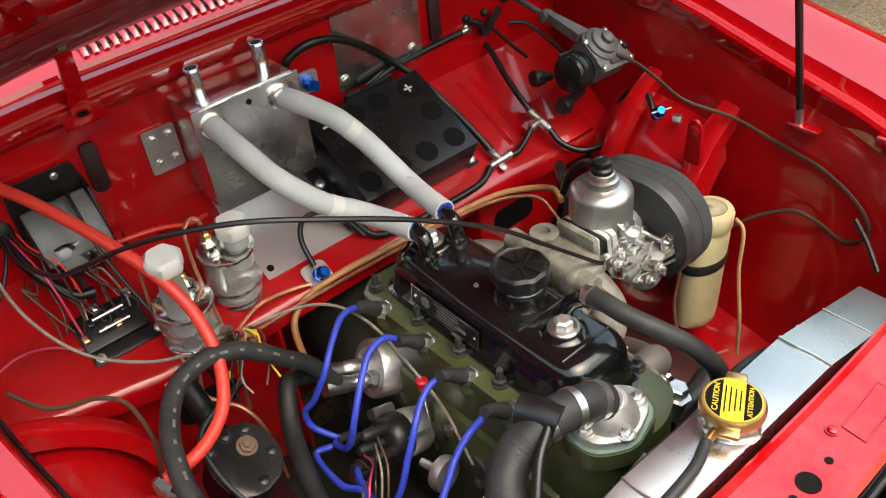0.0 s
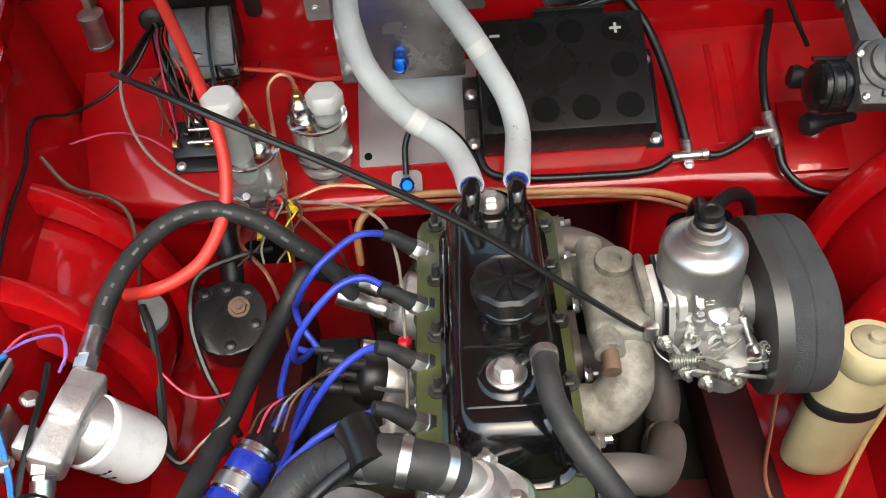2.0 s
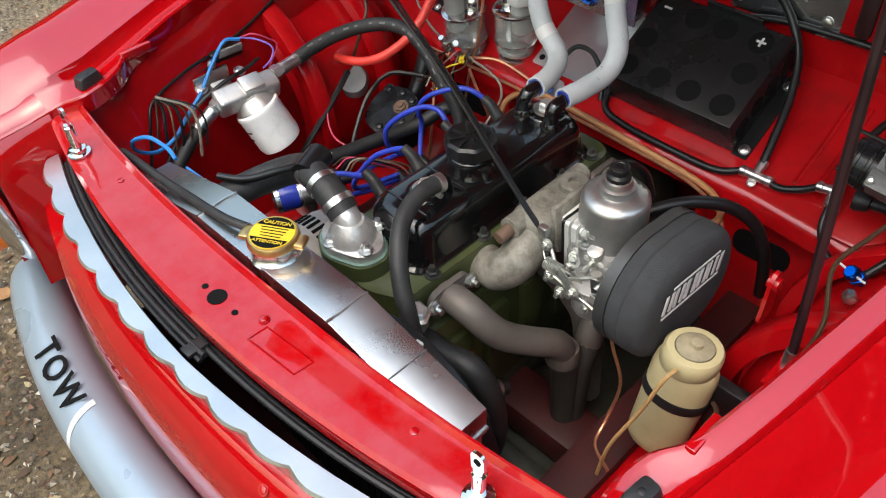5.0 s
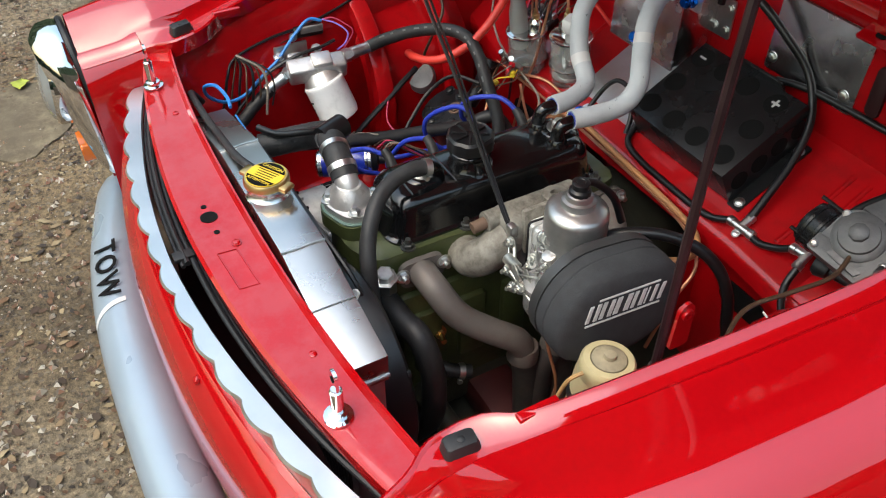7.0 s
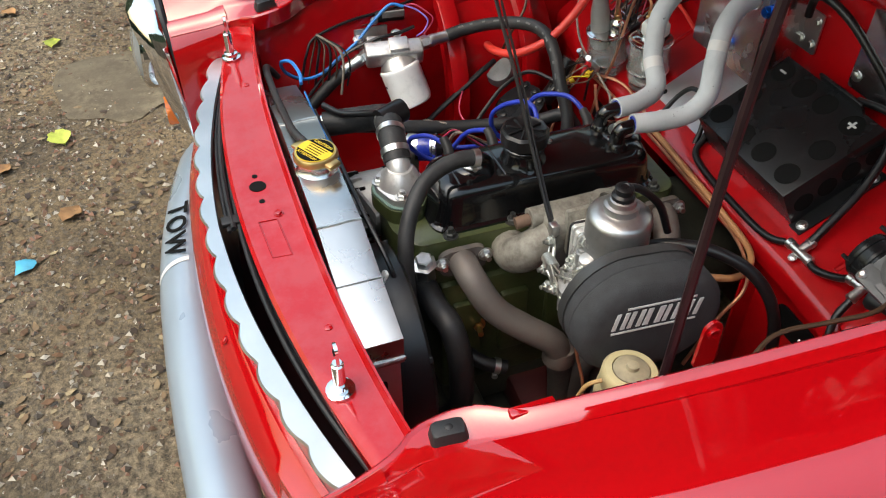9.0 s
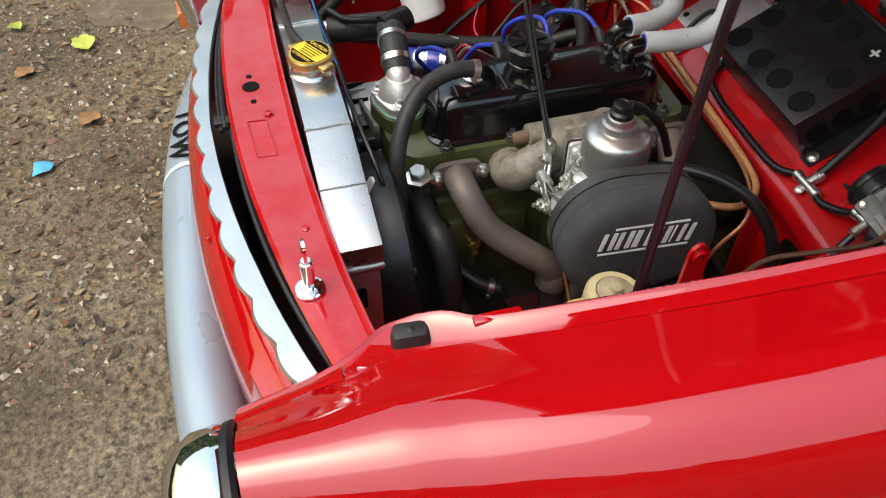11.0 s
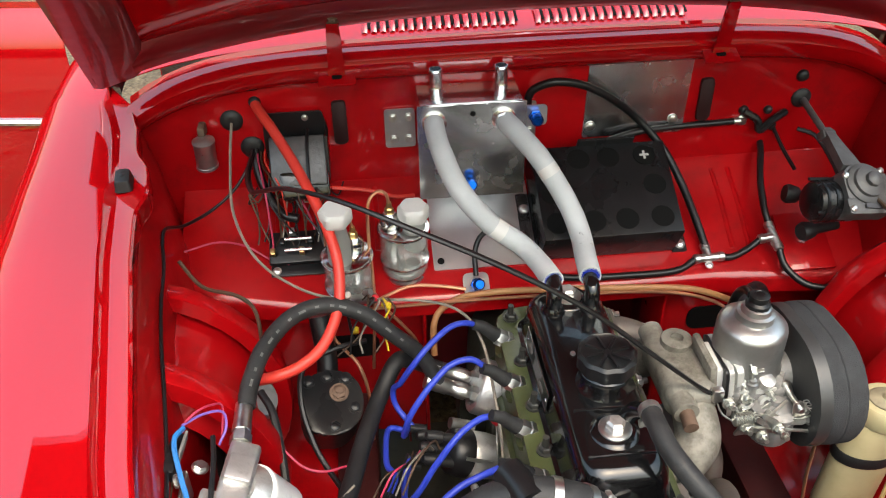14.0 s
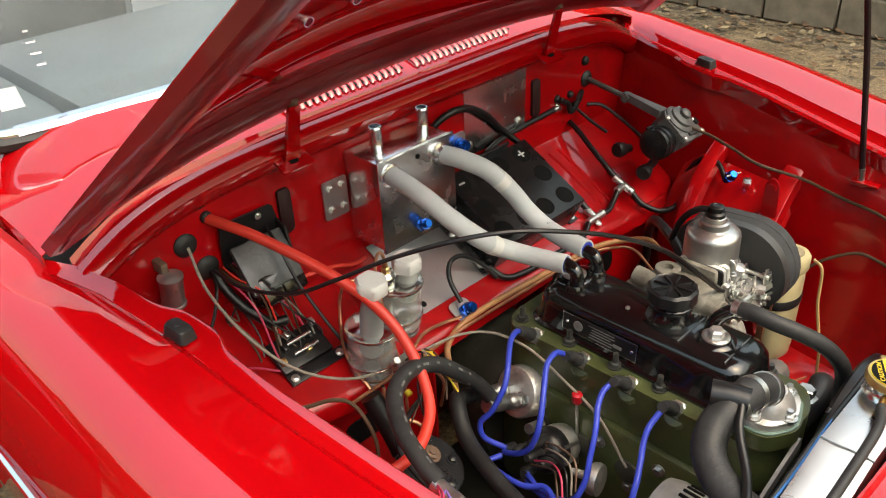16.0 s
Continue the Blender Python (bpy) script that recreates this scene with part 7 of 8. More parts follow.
hose("bottom_hose", [(0.080, 0.100, 0.582), (0.115, 0.100, 0.585), (0.152, 0.100, 0.589), (0.190, 0.107, 0.588), (0.214, 0.114, 0.544), (0.223, 0.115, 0.486), (0.214, 0.112, 0.41), (0.19, 0.09, 0.36), (0.17, 0.05, 0.35)], 0.020, RUBBER, "black bottom radiator hose", seg=16, clips=(0.9,))
hose("water_hose", [(0.060, 0.150, 0.420), (0.105, 0.165, 0.415), (0.135, 0.190, 0.405), (0.150, 0.226, 0.396)], 0.013, RUBBER, "short black hose stub with a clip on the block", seg=14, clips=(0.86,))
t, run = hose("top_hose", [(-0.048, 0.1035, 0.732), (-0.064, 0.1045, 0.744), (-0.088, 0.1065, 0.7535), (-0.115, 0.111, 0.7575), (-0.142, 0.116, 0.752), (-0.168, 0.119, 0.738), (-0.194, 0.111, 0.724), (-0.214, 0.090, 0.713), (-0.228, 0.060, 0.706), (-0.236, 0.025, 0.702)], 0.0225, DUSTHOSE, "dusty black top radiator hose with a tee piece", seg=18, clips=(0.10, 0.26, 0.40))
for k in range(11):
    i = int((0.50 + 0.042 * k) * (len(run) - 1))
    part("hose_ridge", lathe([(0.0222, -0.0025), (0.0230, 0), (0.0222, 0.0025)], run[i], run[i + 1] - run[i - 1], 18), DUSTHOSE, t)
part("hose_tee", tube([(-0.124, 0.098, 0.762), (-0.132, 0.120, 0.764), (-0.142, 0.142, 0.764)], 0.020, 14), BLACK, t, "moulded black tee piece")
part("tee_branch", tube([(-0.140, 0.100, 0.768), (-0.17, 0.085, 0.752), (-0.21, 0.052, 0.735), (-0.25, 0.03, 0.732)], 0.006, 10), BLACK, t)
hose("overflow_hose", [(-0.058, -0.036, 0.793), (-0.10, -0.048, 0.794), (-0.18, -0.050, 0.784), (-0.26, -0.050, 0.772), (-0.34, -0.048, 0.762), (-0.40, -0.040, 0.74), (-0.43, -0.02, 0.70)], 0.0062, DUSTHOSE, "thin black overflow hose along the radiator")
hose("fuel_pipe", [(-0.188, 0.575, 0.55), (-0.187, 0.590, 0.600), (-0.172, 0.606, 0.622), (-0.135, 0.610, 0.642), (-0.07, 0.604, 0.652), (0.02, 0.598, 0.652), (0.11, 0.597, 0.647), (0.20, 0.596, 0.640), (0.250, 0.585, 0.640), (0.285, 0.555, 0.645), (0.300, 0.515, 0.655), (0.285, 0.480, 0.655)], 0.0055, ORANGEPIPE, "orange-brown fuel pipe along the shelf edge", "pipe")
hose("fuel_pipe", [(-0.39, 0.600, 0.638), (-0.30, 0.600, 0.640), (-0.20, 0.600, 0.642), (-0.10, 0.600, 0.642), (0.05, 0.594, 0.642), (0.18, 0.592, 0.636), (0.255, 0.575, 0.632), (0.30, 0.545, 0.62), (0.31, 0.50, 0.58), (0.33, 0.44, 0.52)], 0.003, COPPER, "thin copper brake pipe along the shelf edge", "pipe", seg=8)
hose("breather_pipe", [(0.225, 0.395, 0.690), (0.250, 0.430, 0.706), (0.282, 0.475, 0.708), (0.318, 0.515, 0.692), (0.348, 0.540, 0.660), (0.366, 0.555, 0.61), (0.374, 0.56, 0.56), (0.372, 0.58, 0.50)], 0.0095, BLACK, "shiny black corrugated pipe behind the carburettor", seg=12)
hose("wrapped_cable", [(0.222, 0.356, 0.812), (0.226, 0.380, 0.802), (0.232, 0.410, 0.770), (0.236, 0.43, 0.72)], 0.006, BLACK, "black sleeved pipe behind the suction chamber")

# spark plug leads
LEADS = [
    [(-0.130, 0.482, 0.690), (-0.150, 0.472, 0.704), (-0.172, 0.463, 0.706), (-0.198, 0.445, 0.698), (-0.216, 0.432, 0.688), (-0.230, 0.425, 0.673), (-0.241, 0.426, 0.655), (-0.252, 0.434, 0.628), (-0.262, 0.448, 0.604), (-0.260, 0.442, 0.575), (-0.236, 0.415, 0.552)],
    [(-0.130, 0.388, 0.692), (-0.152, 0.390, 0.707), (-0.180, 0.384, 0.705), (-0.205, 0.369, 0.691), (-0.225, 0.356, 0.673), (-0.241, 0.348, 0.650), (-0.249, 0.350, 0.622), (-0.252, 0.362, 0.595), (-0.250, 0.384, 0.572), (-0.246, 0.410, 0.554), (-0.238, 0.420, 0.548)],
    [(-0.130, 0.299, 0.688), (-0.150, 0.302, 0.680), (-0.172, 0.295, 0.669), (-0.191, 0.283, 0.657), (-0.205, 0.276, 0.641), (-0.217, 0.272, 0.624), (-0.240, 0.265, 0.585), (-0.256, 0.278, 0.552), (-0.256, 0.330, 0.536), (-0.244, 0.370, 0.536)],
    [(-0.130, 0.212, 0.690), (-0.145, 0.215, 0.679), (-0.160, 0.216, 0.670), (-0.182, 0.209, 0.666), (-0.199, 0.201, 0.661), (-0.213, 0.194, 0.653), (-0.238, 0.184, 0.634), (-0.255, 0.186, 0.604), (-0.264, 0.225, 0.560), (-0.258, 0.305, 0.528), (-0.248, 0.370, 0.522)],
]
for pts in LEADS:
    o = thing("plug_lead", pts[0], "bright blue silicone ignition lead", "lead", "four blue plug leads")
    part("lead_wire", tube(pts, 0.0046, 10, n=7), BLUE, o)
    part("lead_end", rod(Vector(pts[-1]) + Vector((-0.006, 0, 0)), Vector(pts[-1]) + dd * -0.02, 0.007, 10), RUBBER, o)
hose("coil_lead", [(-0.279, 0.286, 0.562), (-0.268, 0.315, 0.564), (-0.28, 0.35, 0.552), (-0.275, 0.42, 0.545), (-0.25, 0.415, 0.548)], 0.0046, BLUE, "bright blue coil lead", "lead")

# brake hoses with bright tee unions
def union_tee(p, d, e):
    p, d, e = Vector(p), Vector(d).normalized(), Vector(e).normalized()
    t = thing("pipe_tee", p, "bright metal pipe tee on the shelf", "pipe fitting", "pipe tees")
    b = rod(p - d * 0.018, p + d * 0.018, 0.0075, 12)
    b = rod(p, p + e * 0.018, 0.0075, 12, b)
    part("tee_body", b, ZINC, t)
    for q, v in ((p - d * 0.026, d), (p + d * 0.016, d), (p + e * 0.016, e)):
        part("crimp", lathe([(0.0068, 0), (0.0085, 0.002), (0.0085, 0.010), (0.0068, 0.012)], q, v, 12), ZINC, t)
    part("tee_screw", hexnut(p - SW * 0.004 + SV * -0.012, SW, 0.005, 0.004), ZINC, t)


TEE_A, TEE_B = Vector((0.292, 0.636, 0.664)), Vector((0.408, 0.648, 0.690))
union_tee(TEE_A, (1, 0.02, 0.02), (-0.05, 0.9, 0.5))
union_tee(TEE_B, (-0.15, 0.85, 0.5), (-1, -0.05, -0.1))
BH = 0.0058
hose("brake_hose", [TEE_A + Vector((-0.02, 0, 0)), (0.23, 0.622, 0.652), (0.14, 0.620, 0.652), (0.06, 0.622, 0.654), (0.01, 0.632, 0.660), (-0.006, 0.66, 0.678)], BH, BLACK, "black braided brake hose along the shelf")
hose("brake_hose", [TEE_A + Vector((0.02, 0, 0)), (0.335, 0.634, 0.664), (0.365, 0.642, 0.674), TEE_B + Vector((-0.02, 0, 0))], BH, BLACK, "short black hose between two tees")
hose("brake_hose", [TEE_B + Vector((-0.003, 0.018, 0.012)), (0.402, 0.69, 0.722), (0.410, 0.74, 0.752), (0.428, 0.79, 0.772), (0.437, 0.818, 0.780)], BH, BLACK, "black hose up to the bulkhead")
hose("brake_hose", [TEE_B + Vector((0.004, -0.018, -0.012)), (0.418, 0.606, 0.655), (0.442, 0.580, 0.638), (0.475, 0.565, 0.636), (0.505, 0.560, 0.65)], BH, BLACK, "black hose down to the wheel arch")
hose("brake_hose", [TEE_A + Vector((-0.001, 0.018, 0.012)), (0.284, 0.690, 0.705), (0.270, 0.745, 0.748), (0.245, 0.79, 0.795), (0.200, 0.812, 0.845), (0.150, 0.800, 0.890), (0.095, 0.790, 0.925), (0.045, 0.785, 0.938), (0.012, 0.795, 0.925), (0.001, 0.800, 0.908), (0.0, 0.80, 0.885)], 0.0068, BLACK, "long black hose looping from tank to shelf tee")
t, run = hose("battery_cable", [(0.150, 0.805, 0.812), (0.20, 0.810, 0.822), (0.27, 0.814, 0.825), (0.34, 0.816, 0.826), (0.384, 0.818, 0.826)], 0.0058, BLACK, "black battery cable along the bulkhead")
part("cable_eye", lathe([(0.010, 0), (0.010, 0.003), (0.006, 0.005), (0.006, 0.010)], (0.394, 0.822, 0.826), (0, -1, 0), 12), ZINC, t, "bright cable eye")
part("cable_sleeve", rod((0.378, 0.818, 0.826), (0.392, 0.818, 0.826), 0.0068, 10), ZINC, t)
hose("drain_hose", [on_shelf(-0.110, 0.64, 0.016), (-0.108, 0.660, 0.700), (-0.092, 0.675, 0.722), (-0.062, 0.678, 0.722), (-0.035, 0.668, 0.705), (-0.018, 0.655, 0.685), (-0.008, 0.64, 0.665)], 0.0045, BLACK, "thin black hose curling over the shelf")

# ---- cables and wires ----
def wire(name, pts, r, mat, label, category="wire", n=6, seg=7):
    low = min((Vector(p) for p in pts), key=lambda p: p.z)
    return solo(name, tube(pts, r, seg, n=n), mat, label, category, at=low)


THR = [(-0.468, 0.81, 0.835), (-0.470, 0.72, 0.842), (-0.452, 0.62, 0.868), (-0.428, 0.55, 0.908), (-0.393, 0.476, 0.955), (-0.352, 0.405, 0.990), (-0.300, 0.355, 1.0), (-0.232, 0.321, 0.983), (-0.137, 0.300, 0.940), (-0.029, 0.290, 0.872), (0.060, 0.284, 0.795), (0.138, 0.281, 0.725), (0.162, 0.281, 0.708)]
wire("throttle_cable", THR, 0.0031, BLACK, "black throttle cable arching to the carburettor", "cable", n=10)
wire("choke_cable", [(p[0] + 0.003, p[1] + 0.007 + 0.002 * math.sin(k), p[2] - 0.005) for k, p in enumerate(THR)], 0.0022, BLACK, "thin black choke cable beside the throttle cable", "cable", n=8)
wire("throttle_inner", [(0.164, 0.281, 0.70), (0.173, 0.272, 0.68), (0.193, 0.262, 0.668)], 0.0012, ZINC, "bare inner throttle wire", "cable")
wire("speedo_cable", [(-0.497, 0.815, 0.886), (-0.503, 0.770, 0.832), (-0.497, 0.690, 0.785), (-0.462, 0.630, 0.735), (-0.400, 0.603, 0.692), (-0.333, 0.596, 0.668), (-0.262, 0.582, 0.672), (-0.185, 0.565, 0.672), (-0.140, 0.530, 0.668), (-0.120, 0.470, 0.655), (-0.114, 0.40, 0.622), (-0.113, 0.33, 0.585), (-0.118, 0.27, 0.52)], 0.0024, PALE, "pale braided cable running to the engine", "cable", n=8)
# loom along the bulkhead and inner wing
loom = [(-0.468, 0.815, 0.834), (-0.478, 0.790, 0.815), (-0.505, 0.765, 0.785), (-0.545, 0.735, 0.765), (-0.580, 0.690, 0.770)]
for k in range(8):
    y = 0.62 - 0.078 * k
    xi, zi, *_ = lerp(WING, y)
    loom.append((-(xi - 0.018), y, zi - 0.095 - 0.006 * math.sin(k * 1.7)))
wire("wiring_loom", loom + [(-0.494, 0.05, 0.70), (-0.488, 0.03, 0.64), (-0.482, 0.0, 0.58)], 0.0028, BLACK, "black taped wiring loom along the inner wing", "wiring loom", n=6, seg=10)
wire("wiring_loom", [(-0.466, 0.818, 0.832), (-0.462, 0.79, 0.80), (-0.448, 0.765, 0.77), (-0.425, 0.742, 0.745), (-0.40, 0.735, 0.74)], 0.008, BLACK, "black taped loom to the fuse block", "wiring loom", seg=10)
rnd = random.Random(5)
for k, m in enumerate((PINK, BROWN, REDHOSE, BLACK, BROWN, PINK, BLACK)):
    a = Vector((-0.462 + 0.006 * k, 0.812, 0.83))
    b = Vector((-0.445 + 0.014 * k, 0.70 + 0.01 * (k % 3), shelf_z(0.70) + 0.02))
    mid = (a + b) / 2 + Vector((rnd.uniform(-0.02, 0.02), -0.02, rnd.uniform(-0.02, 0.03)))
    wire("loose_wire", [a, a + Vector((0.004, -0.03, -0.01)), mid, b + Vector((0, 0.01, 0.012)), b], 0.0017, m, "thin coloured wire to the fuse block")
for k in range(12):
    a = Vector((-0.470 + 0.010 * k, 0.700 + 0.02 * rnd.random(), shelf_z(0.70) + 0.022))
    up = Vector((rnd.uniform(-0.03, 0.03), 0.03 + 0.03 * rnd.random(), 0.02 + 0.03 * rnd.random()))
    b = a + Vector((rnd.uniform(-0.03, 0.03), 0.05, 0.04))
    wire("loose_wire", [a, a + up * 0.6, (a + b) / 2 + up, b + Vector((0, 0.0, 0.012)), b + Vector((0.012, 0.03, 0.02))], 0.0015, (BROWN, BLACK, RUST, BROWN, PALE, BLACK)[k % 6], "thin tangled wire at the fuse block")
wire("loose_wire", [(-0.372, 0.80, 0.875), (-0.374, 0.765, 0.85), (-0.372, 0.72, 0.79), (-0.350, 0.655, 0.70), (-0.330, 0.605, 0.645), (-0.322, 0.59, 0.58)], 0.0028, BLACK, "black wire hanging from the control box")
wire("loose_wire", [(-0.58, 0.66, 0.74), (-0.53, 0.68, 0.74), (-0.49, 0.70, 0.715), (-0.45, 0.69, 0.69), (-0.42, 0.68, 0.685)], 0.0017, PINK, "thin pink wire across the shelf")
wire("loose_wire", [(-0.34, 0.77, 0.775), (-0.28, 0.765, 0.768), (-0.235, 0.765, 0.752), (-0.20, 0.775, 0.745)], 0.0035, REDHOSE, "red cable behind the reservoirs")
# copper pipes of the reservoirs
wire("copper_pipe", [pipe_a, pipe_a + Vector((-0.006, 0.004, 0.02)), pipe_a + Vector((-0.022, 0.014, 0.034)), pipe_a + Vector((-0.040, 0.02, 0.022)), pipe_a + Vector((-0.046, 0.024, -0.03)), pipe_a + Vector((-0.046, 0.02, -0.10)), pipe_a + Vector((-0.04, -0.03, -0.15))], 0.0026, COPPER, "bent copper pipe from a reservoir", "pipe")
wire("copper_pipe", [pipe_b, pipe_b + Vector((-0.004, 0, 0.018)), pipe_b + Vector((-0.018, -0.006, 0.026)), pipe_b + Vector((-0.033, -0.016, 0.010)), pipe_b + Vector((-0.036, -0.028, -0.05)), pipe_b + Vector((-0.034, -0.045, -0.12)), pipe_b + Vector((-0.036, -0.065, -0.17)), pipe_b + Vector((-0.045, -0.08, -0.28))], 0.0028, COPPER, "bent copper pipe between the reservoirs", "pipe")
wire("copper_pipe", [(-0.30, 0.592, 0.652), (-0.26, 0.598, 0.668), (-0.22, 0.612, 0.672), (-0.17, 0.618, 0.662), (-0.13, 0.614, 0.655)], 0.003, COPPER, "copper pipe below the aluminium plate", "pipe")
wire("copper_pipe", [(-0.345, 0.575, 0.655), (-0.352, 0.565, 0.62), (-0.335, 0.55, 0.60), (-0.315, 0.53, 0.585), (-0.302, 0.51, 0.54), (-0.30, 0.49, 0.45)], 0.003, COPPER, "copper pipe down beside the damper", "pipe")
wire("copper_pipe", [(-0.212, 0.59, 0.52), (-0.216, 0.575, 0.58), (-0.235, 0.57, 0.62), (-0.262, 0.575, 0.655)], 0.003, COPPER, "copper pipe by the footwell flange", "pipe")
# small connectors near the front of the shelf
pv_ = thing("pipe_junction", (-0.305, 0.575, 0.665), "bright pipe junction with red and yellow connectors", "junction")
part("junction_block", box((0.05, 0.014, 0.014), (-0.300, 0.578, 0.680), 0.003, Euler((0, 0.2, 0.3)).to_matrix()), ZINC, pv_)
for k, (p, m) in enumerate((((-0.322, 0.572, 0.690), ZINC), ((-0.296, 0.574, 0.695), ZINC), ((-0.280, 0.568, 0.690), REDPLASTIC), ((-0.268, 0.560, 0.682), YELLOW), ((-0.315, 0.556, 0.640), YELLOW), ((-0.300, 0.570, 0.672), REDPLASTIC))):
    part("connector", rod(Vector(p), Vector(p) + Vector((0.010 * (k % 2), -0.008, 0.012 - 0.004 * k)), 0.0055, 10), m, pv_)
for k in range(6):
    a = Vector((-0.300 + 0.008 * k, 0.57, 0.685))
    b = Vector((-0.345 + 0.02 * k, 0.515 - 0.006 * k, 0.62 + 0.006 * k))
    wire("loose_wire", [a, a + Vector((0.01, -0.02, 0.02 - 0.006 * k)), (a + b) / 2 + Vector((0.018 * math.cos(k * 2), -0.012, 0.012 * math.sin(k * 2))), b], 0.0016, (BROWN, BLACK, PALE, RUST, YELLOW, BROWN)[k], "thin wire near the pipe junction")
# left inner wing: blue, violet and brown wires
wire("blue_wire", [(-0.520, 0.262, 0.755), (-0.526, 0.235, 0.760), (-0.515, 0.195, 0.735), (-0.500, 0.155, 0.705), (-0.488, 0.115, 0.685), (-0.478, 0.075, 0.662), (-0.468, 0.035, 0.662), (-0.455, 0.0, 0.690), (-0.43, -0.01, 0.728), (-0.40, 0.005, 0.742), (-0.36, 0.012, 0.738), (-0.33, 0.008, 0.735)], 0.0034, LIGHTBLUE, "light blue wire looping from the fuse holder")
wire("violet_wire", [(-0.522, 0.265, 0.756), (-0.500, 0.285, 0.752), (-0.480, 0.300, 0.738), (-0.478, 0.292, 0.718), (-0.488, 0.278, 0.702)], 0.0018, PURPLE, "thin violet wire loop")
wire("pink_wire", [(-0.518, 0.268, 0.758), (-0.503, 0.280, 0.764), (-0.490, 0.300, 0.752), (-0.482, 0.312, 0.735), (-0.486, 0.29, 0.70)], 0.0015, PINK, "thin pink wire loop")
wire("black_wire", [(-0.492, 0.275, 0.722), (-0.488, 0.240, 0.716), (-0.486, 0.190, 0.712), (-0.488, 0.130, 0.690), (-0.480, 0.080, 0.655), (-0.468, 0.03, 0.61)], 0.0035, BLACK, "black wire over the filter head")
wire("brown_wire", [(-0.530, 0.205, 0.725), (-0.528, 0.17, 0.722), (-0.522, 0.13, 0.70), (-0.515, 0.10, 0.66), (-0.50, 0.06, 0.62)], 0.0014, BROWN, "thin brown wire on the inner wing")
wire("black_hose", [(-0.458, 0.44, 0.63), (-0.438, 0.40, 0.62), (-0.425, 0.34, 0.585), (-0.415, 0.28, 0.545), (-0.38, 0.25, 0.54), (-0.33, 0.27, 0.555)], 0.006, RUBBER, "black hose on the inner wing", "hose")
for k in range(7):
    x, m = -0.500 + 0.006 * k, (BROWN, BLACK, RUST, BLACK, BROWN, PALE, BLACK)[k]
    wire("loose_wire", [(-0.502, 0.075, 0.735), (x, 0.070 + 0.008 * k, 0.715), (x + 0.012, 0.055 + 0.012 * k, 0.68), (x + 0.014, 0.045 + 0.012 * k, 0.64 - 0.01 * (k % 3))], 0.0028 if k % 2 else 0.0018, m, "cut wire end hanging from the loom")
wire("brown_cable", [(-0.560, 0.55, 0.80), (-0.530, 0.53, 0.765), (-0.480, 0.515, 0.755), (-0.455, 0.500, 0.735), (-0.450, 0.470, 0.69), (-0.462, 0.455, 0.64)], 0.003, BROWN, "brown cable over the wheel arch", "cable")
wire("red_wire", [(-0.43, 0.36, 0.60), (-0.40, 0.34, 0.575), (-0.37, 0.335, 0.565), (-0.335, 0.35, 0.555)], 0.0018, PINK, "thin red wire by the damper")
wire("black_wire", [(-0.300, 0.540, 0.625), (-0.345, 0.520, 0.632), (-0.395, 0.490, 0.628), (-0.402, 0.440, 0.600), (-0.385, 0.390, 0.560), (-0.36, 0.35, 0.535), (-0.33, 0.30, 0.53)], 0.0045, BLACK, "taped black wire round the damper")
wire("white_wire", [(-0.415, 0.27, 0.548), (-0.385, 0.245, 0.56), (-0.355, 0.255, 0.585), (-0.325, 0.285, 0.59)], 0.0018, PALE, "thin pale wire beside the coil")
for k in range(5):
    a = Vector((-0.300 + 0.01 * k, 0.265, 0.585))
    wire("loose_wire", [a, a + Vector((0.02, 0.02, 0.02 + 0.004 * k)), a + Vector((0.05, 0.05 + 0.01 * k, 0.0)), a + Vector((0.06, 0.10, -0.03))], 0.0016, (BROWN, PINK, BLACK, PALE, RUST)[k], "thin wire between coil and distributor")
# right inner wing
wire("washer_tube", [(0.505, 0.585, 0.815), (0.522, 0.530, 0.800), (0.512, 0.470, 0.790), (0.500, 0.405, 0.778), (0.530, 0.330, 0.760), (0.530, 0.25, 0.745), (0.520, 0.17, 0.738), (0.505, 0.10, 0.715), (0.497, 0.07, 0.680), (0.500, 0.10, 0.645), (0.505, 0.15, 0.655), (0.497, 0.19, 0.662), (0.478, 0.235, 0.640), (0.462, 0.262, 0.615)], 0.0032, BROWN, "brown tube along the inner wing to the bottle", "tube")
wire("washer_tube", [(0.416, 0.236, 0.668), (0.410, 0.216, 0.655), (0.395, 0.205, 0.59), (0.375, 0.18, 0.52), (0.368, 0.17, 0.45)], 0.003, TAN, "thin tube down from the bottle cap", "tube")
wire("drain_pipe", [(0.305, 0.252, 0.646), (0.312, 0.258, 0.60), (0.326, 0.270, 0.52), (0.325, 0.247, 0.455), (0.334, 0.212, 0.44), (0.374, 0.189, 0.442)], 0.0026, COPPER, "thin copper overflow pipe below the carburettor", "pipe")
ps = thing("pipe_switch", (0.512, 0.458, 0.71), "blue anodised union with a white cable tie", "pipe fitting")
blue_union("blue_union", Vector((0.516, 0.470, 0.722)), Vector((-0.35, -0.6, 0.7)), ps)
part("steel_end", lathe([(0.007, 0), (0.009, 0.004), (0.009, 0.014), (0.006, 0.016)], (0.520, 0.440, 0.722), (0.5, -1, 0), 6), ZINC, ps)
part("cable_tie", rod((0.49, 0.462, 0.738), (0.53, 0.452, 0.735), 0.0016, 6), WHITE, ps)
part("feed_hose", tube([(0.518, 0.478, 0.716), (0.532, 0.500, 0.735), (0.542, 0.530, 0.742), (0.546, 0.560, 0.720), (0.545, 0.585, 0.680)], 0.0055, 10), BLACK, ps)
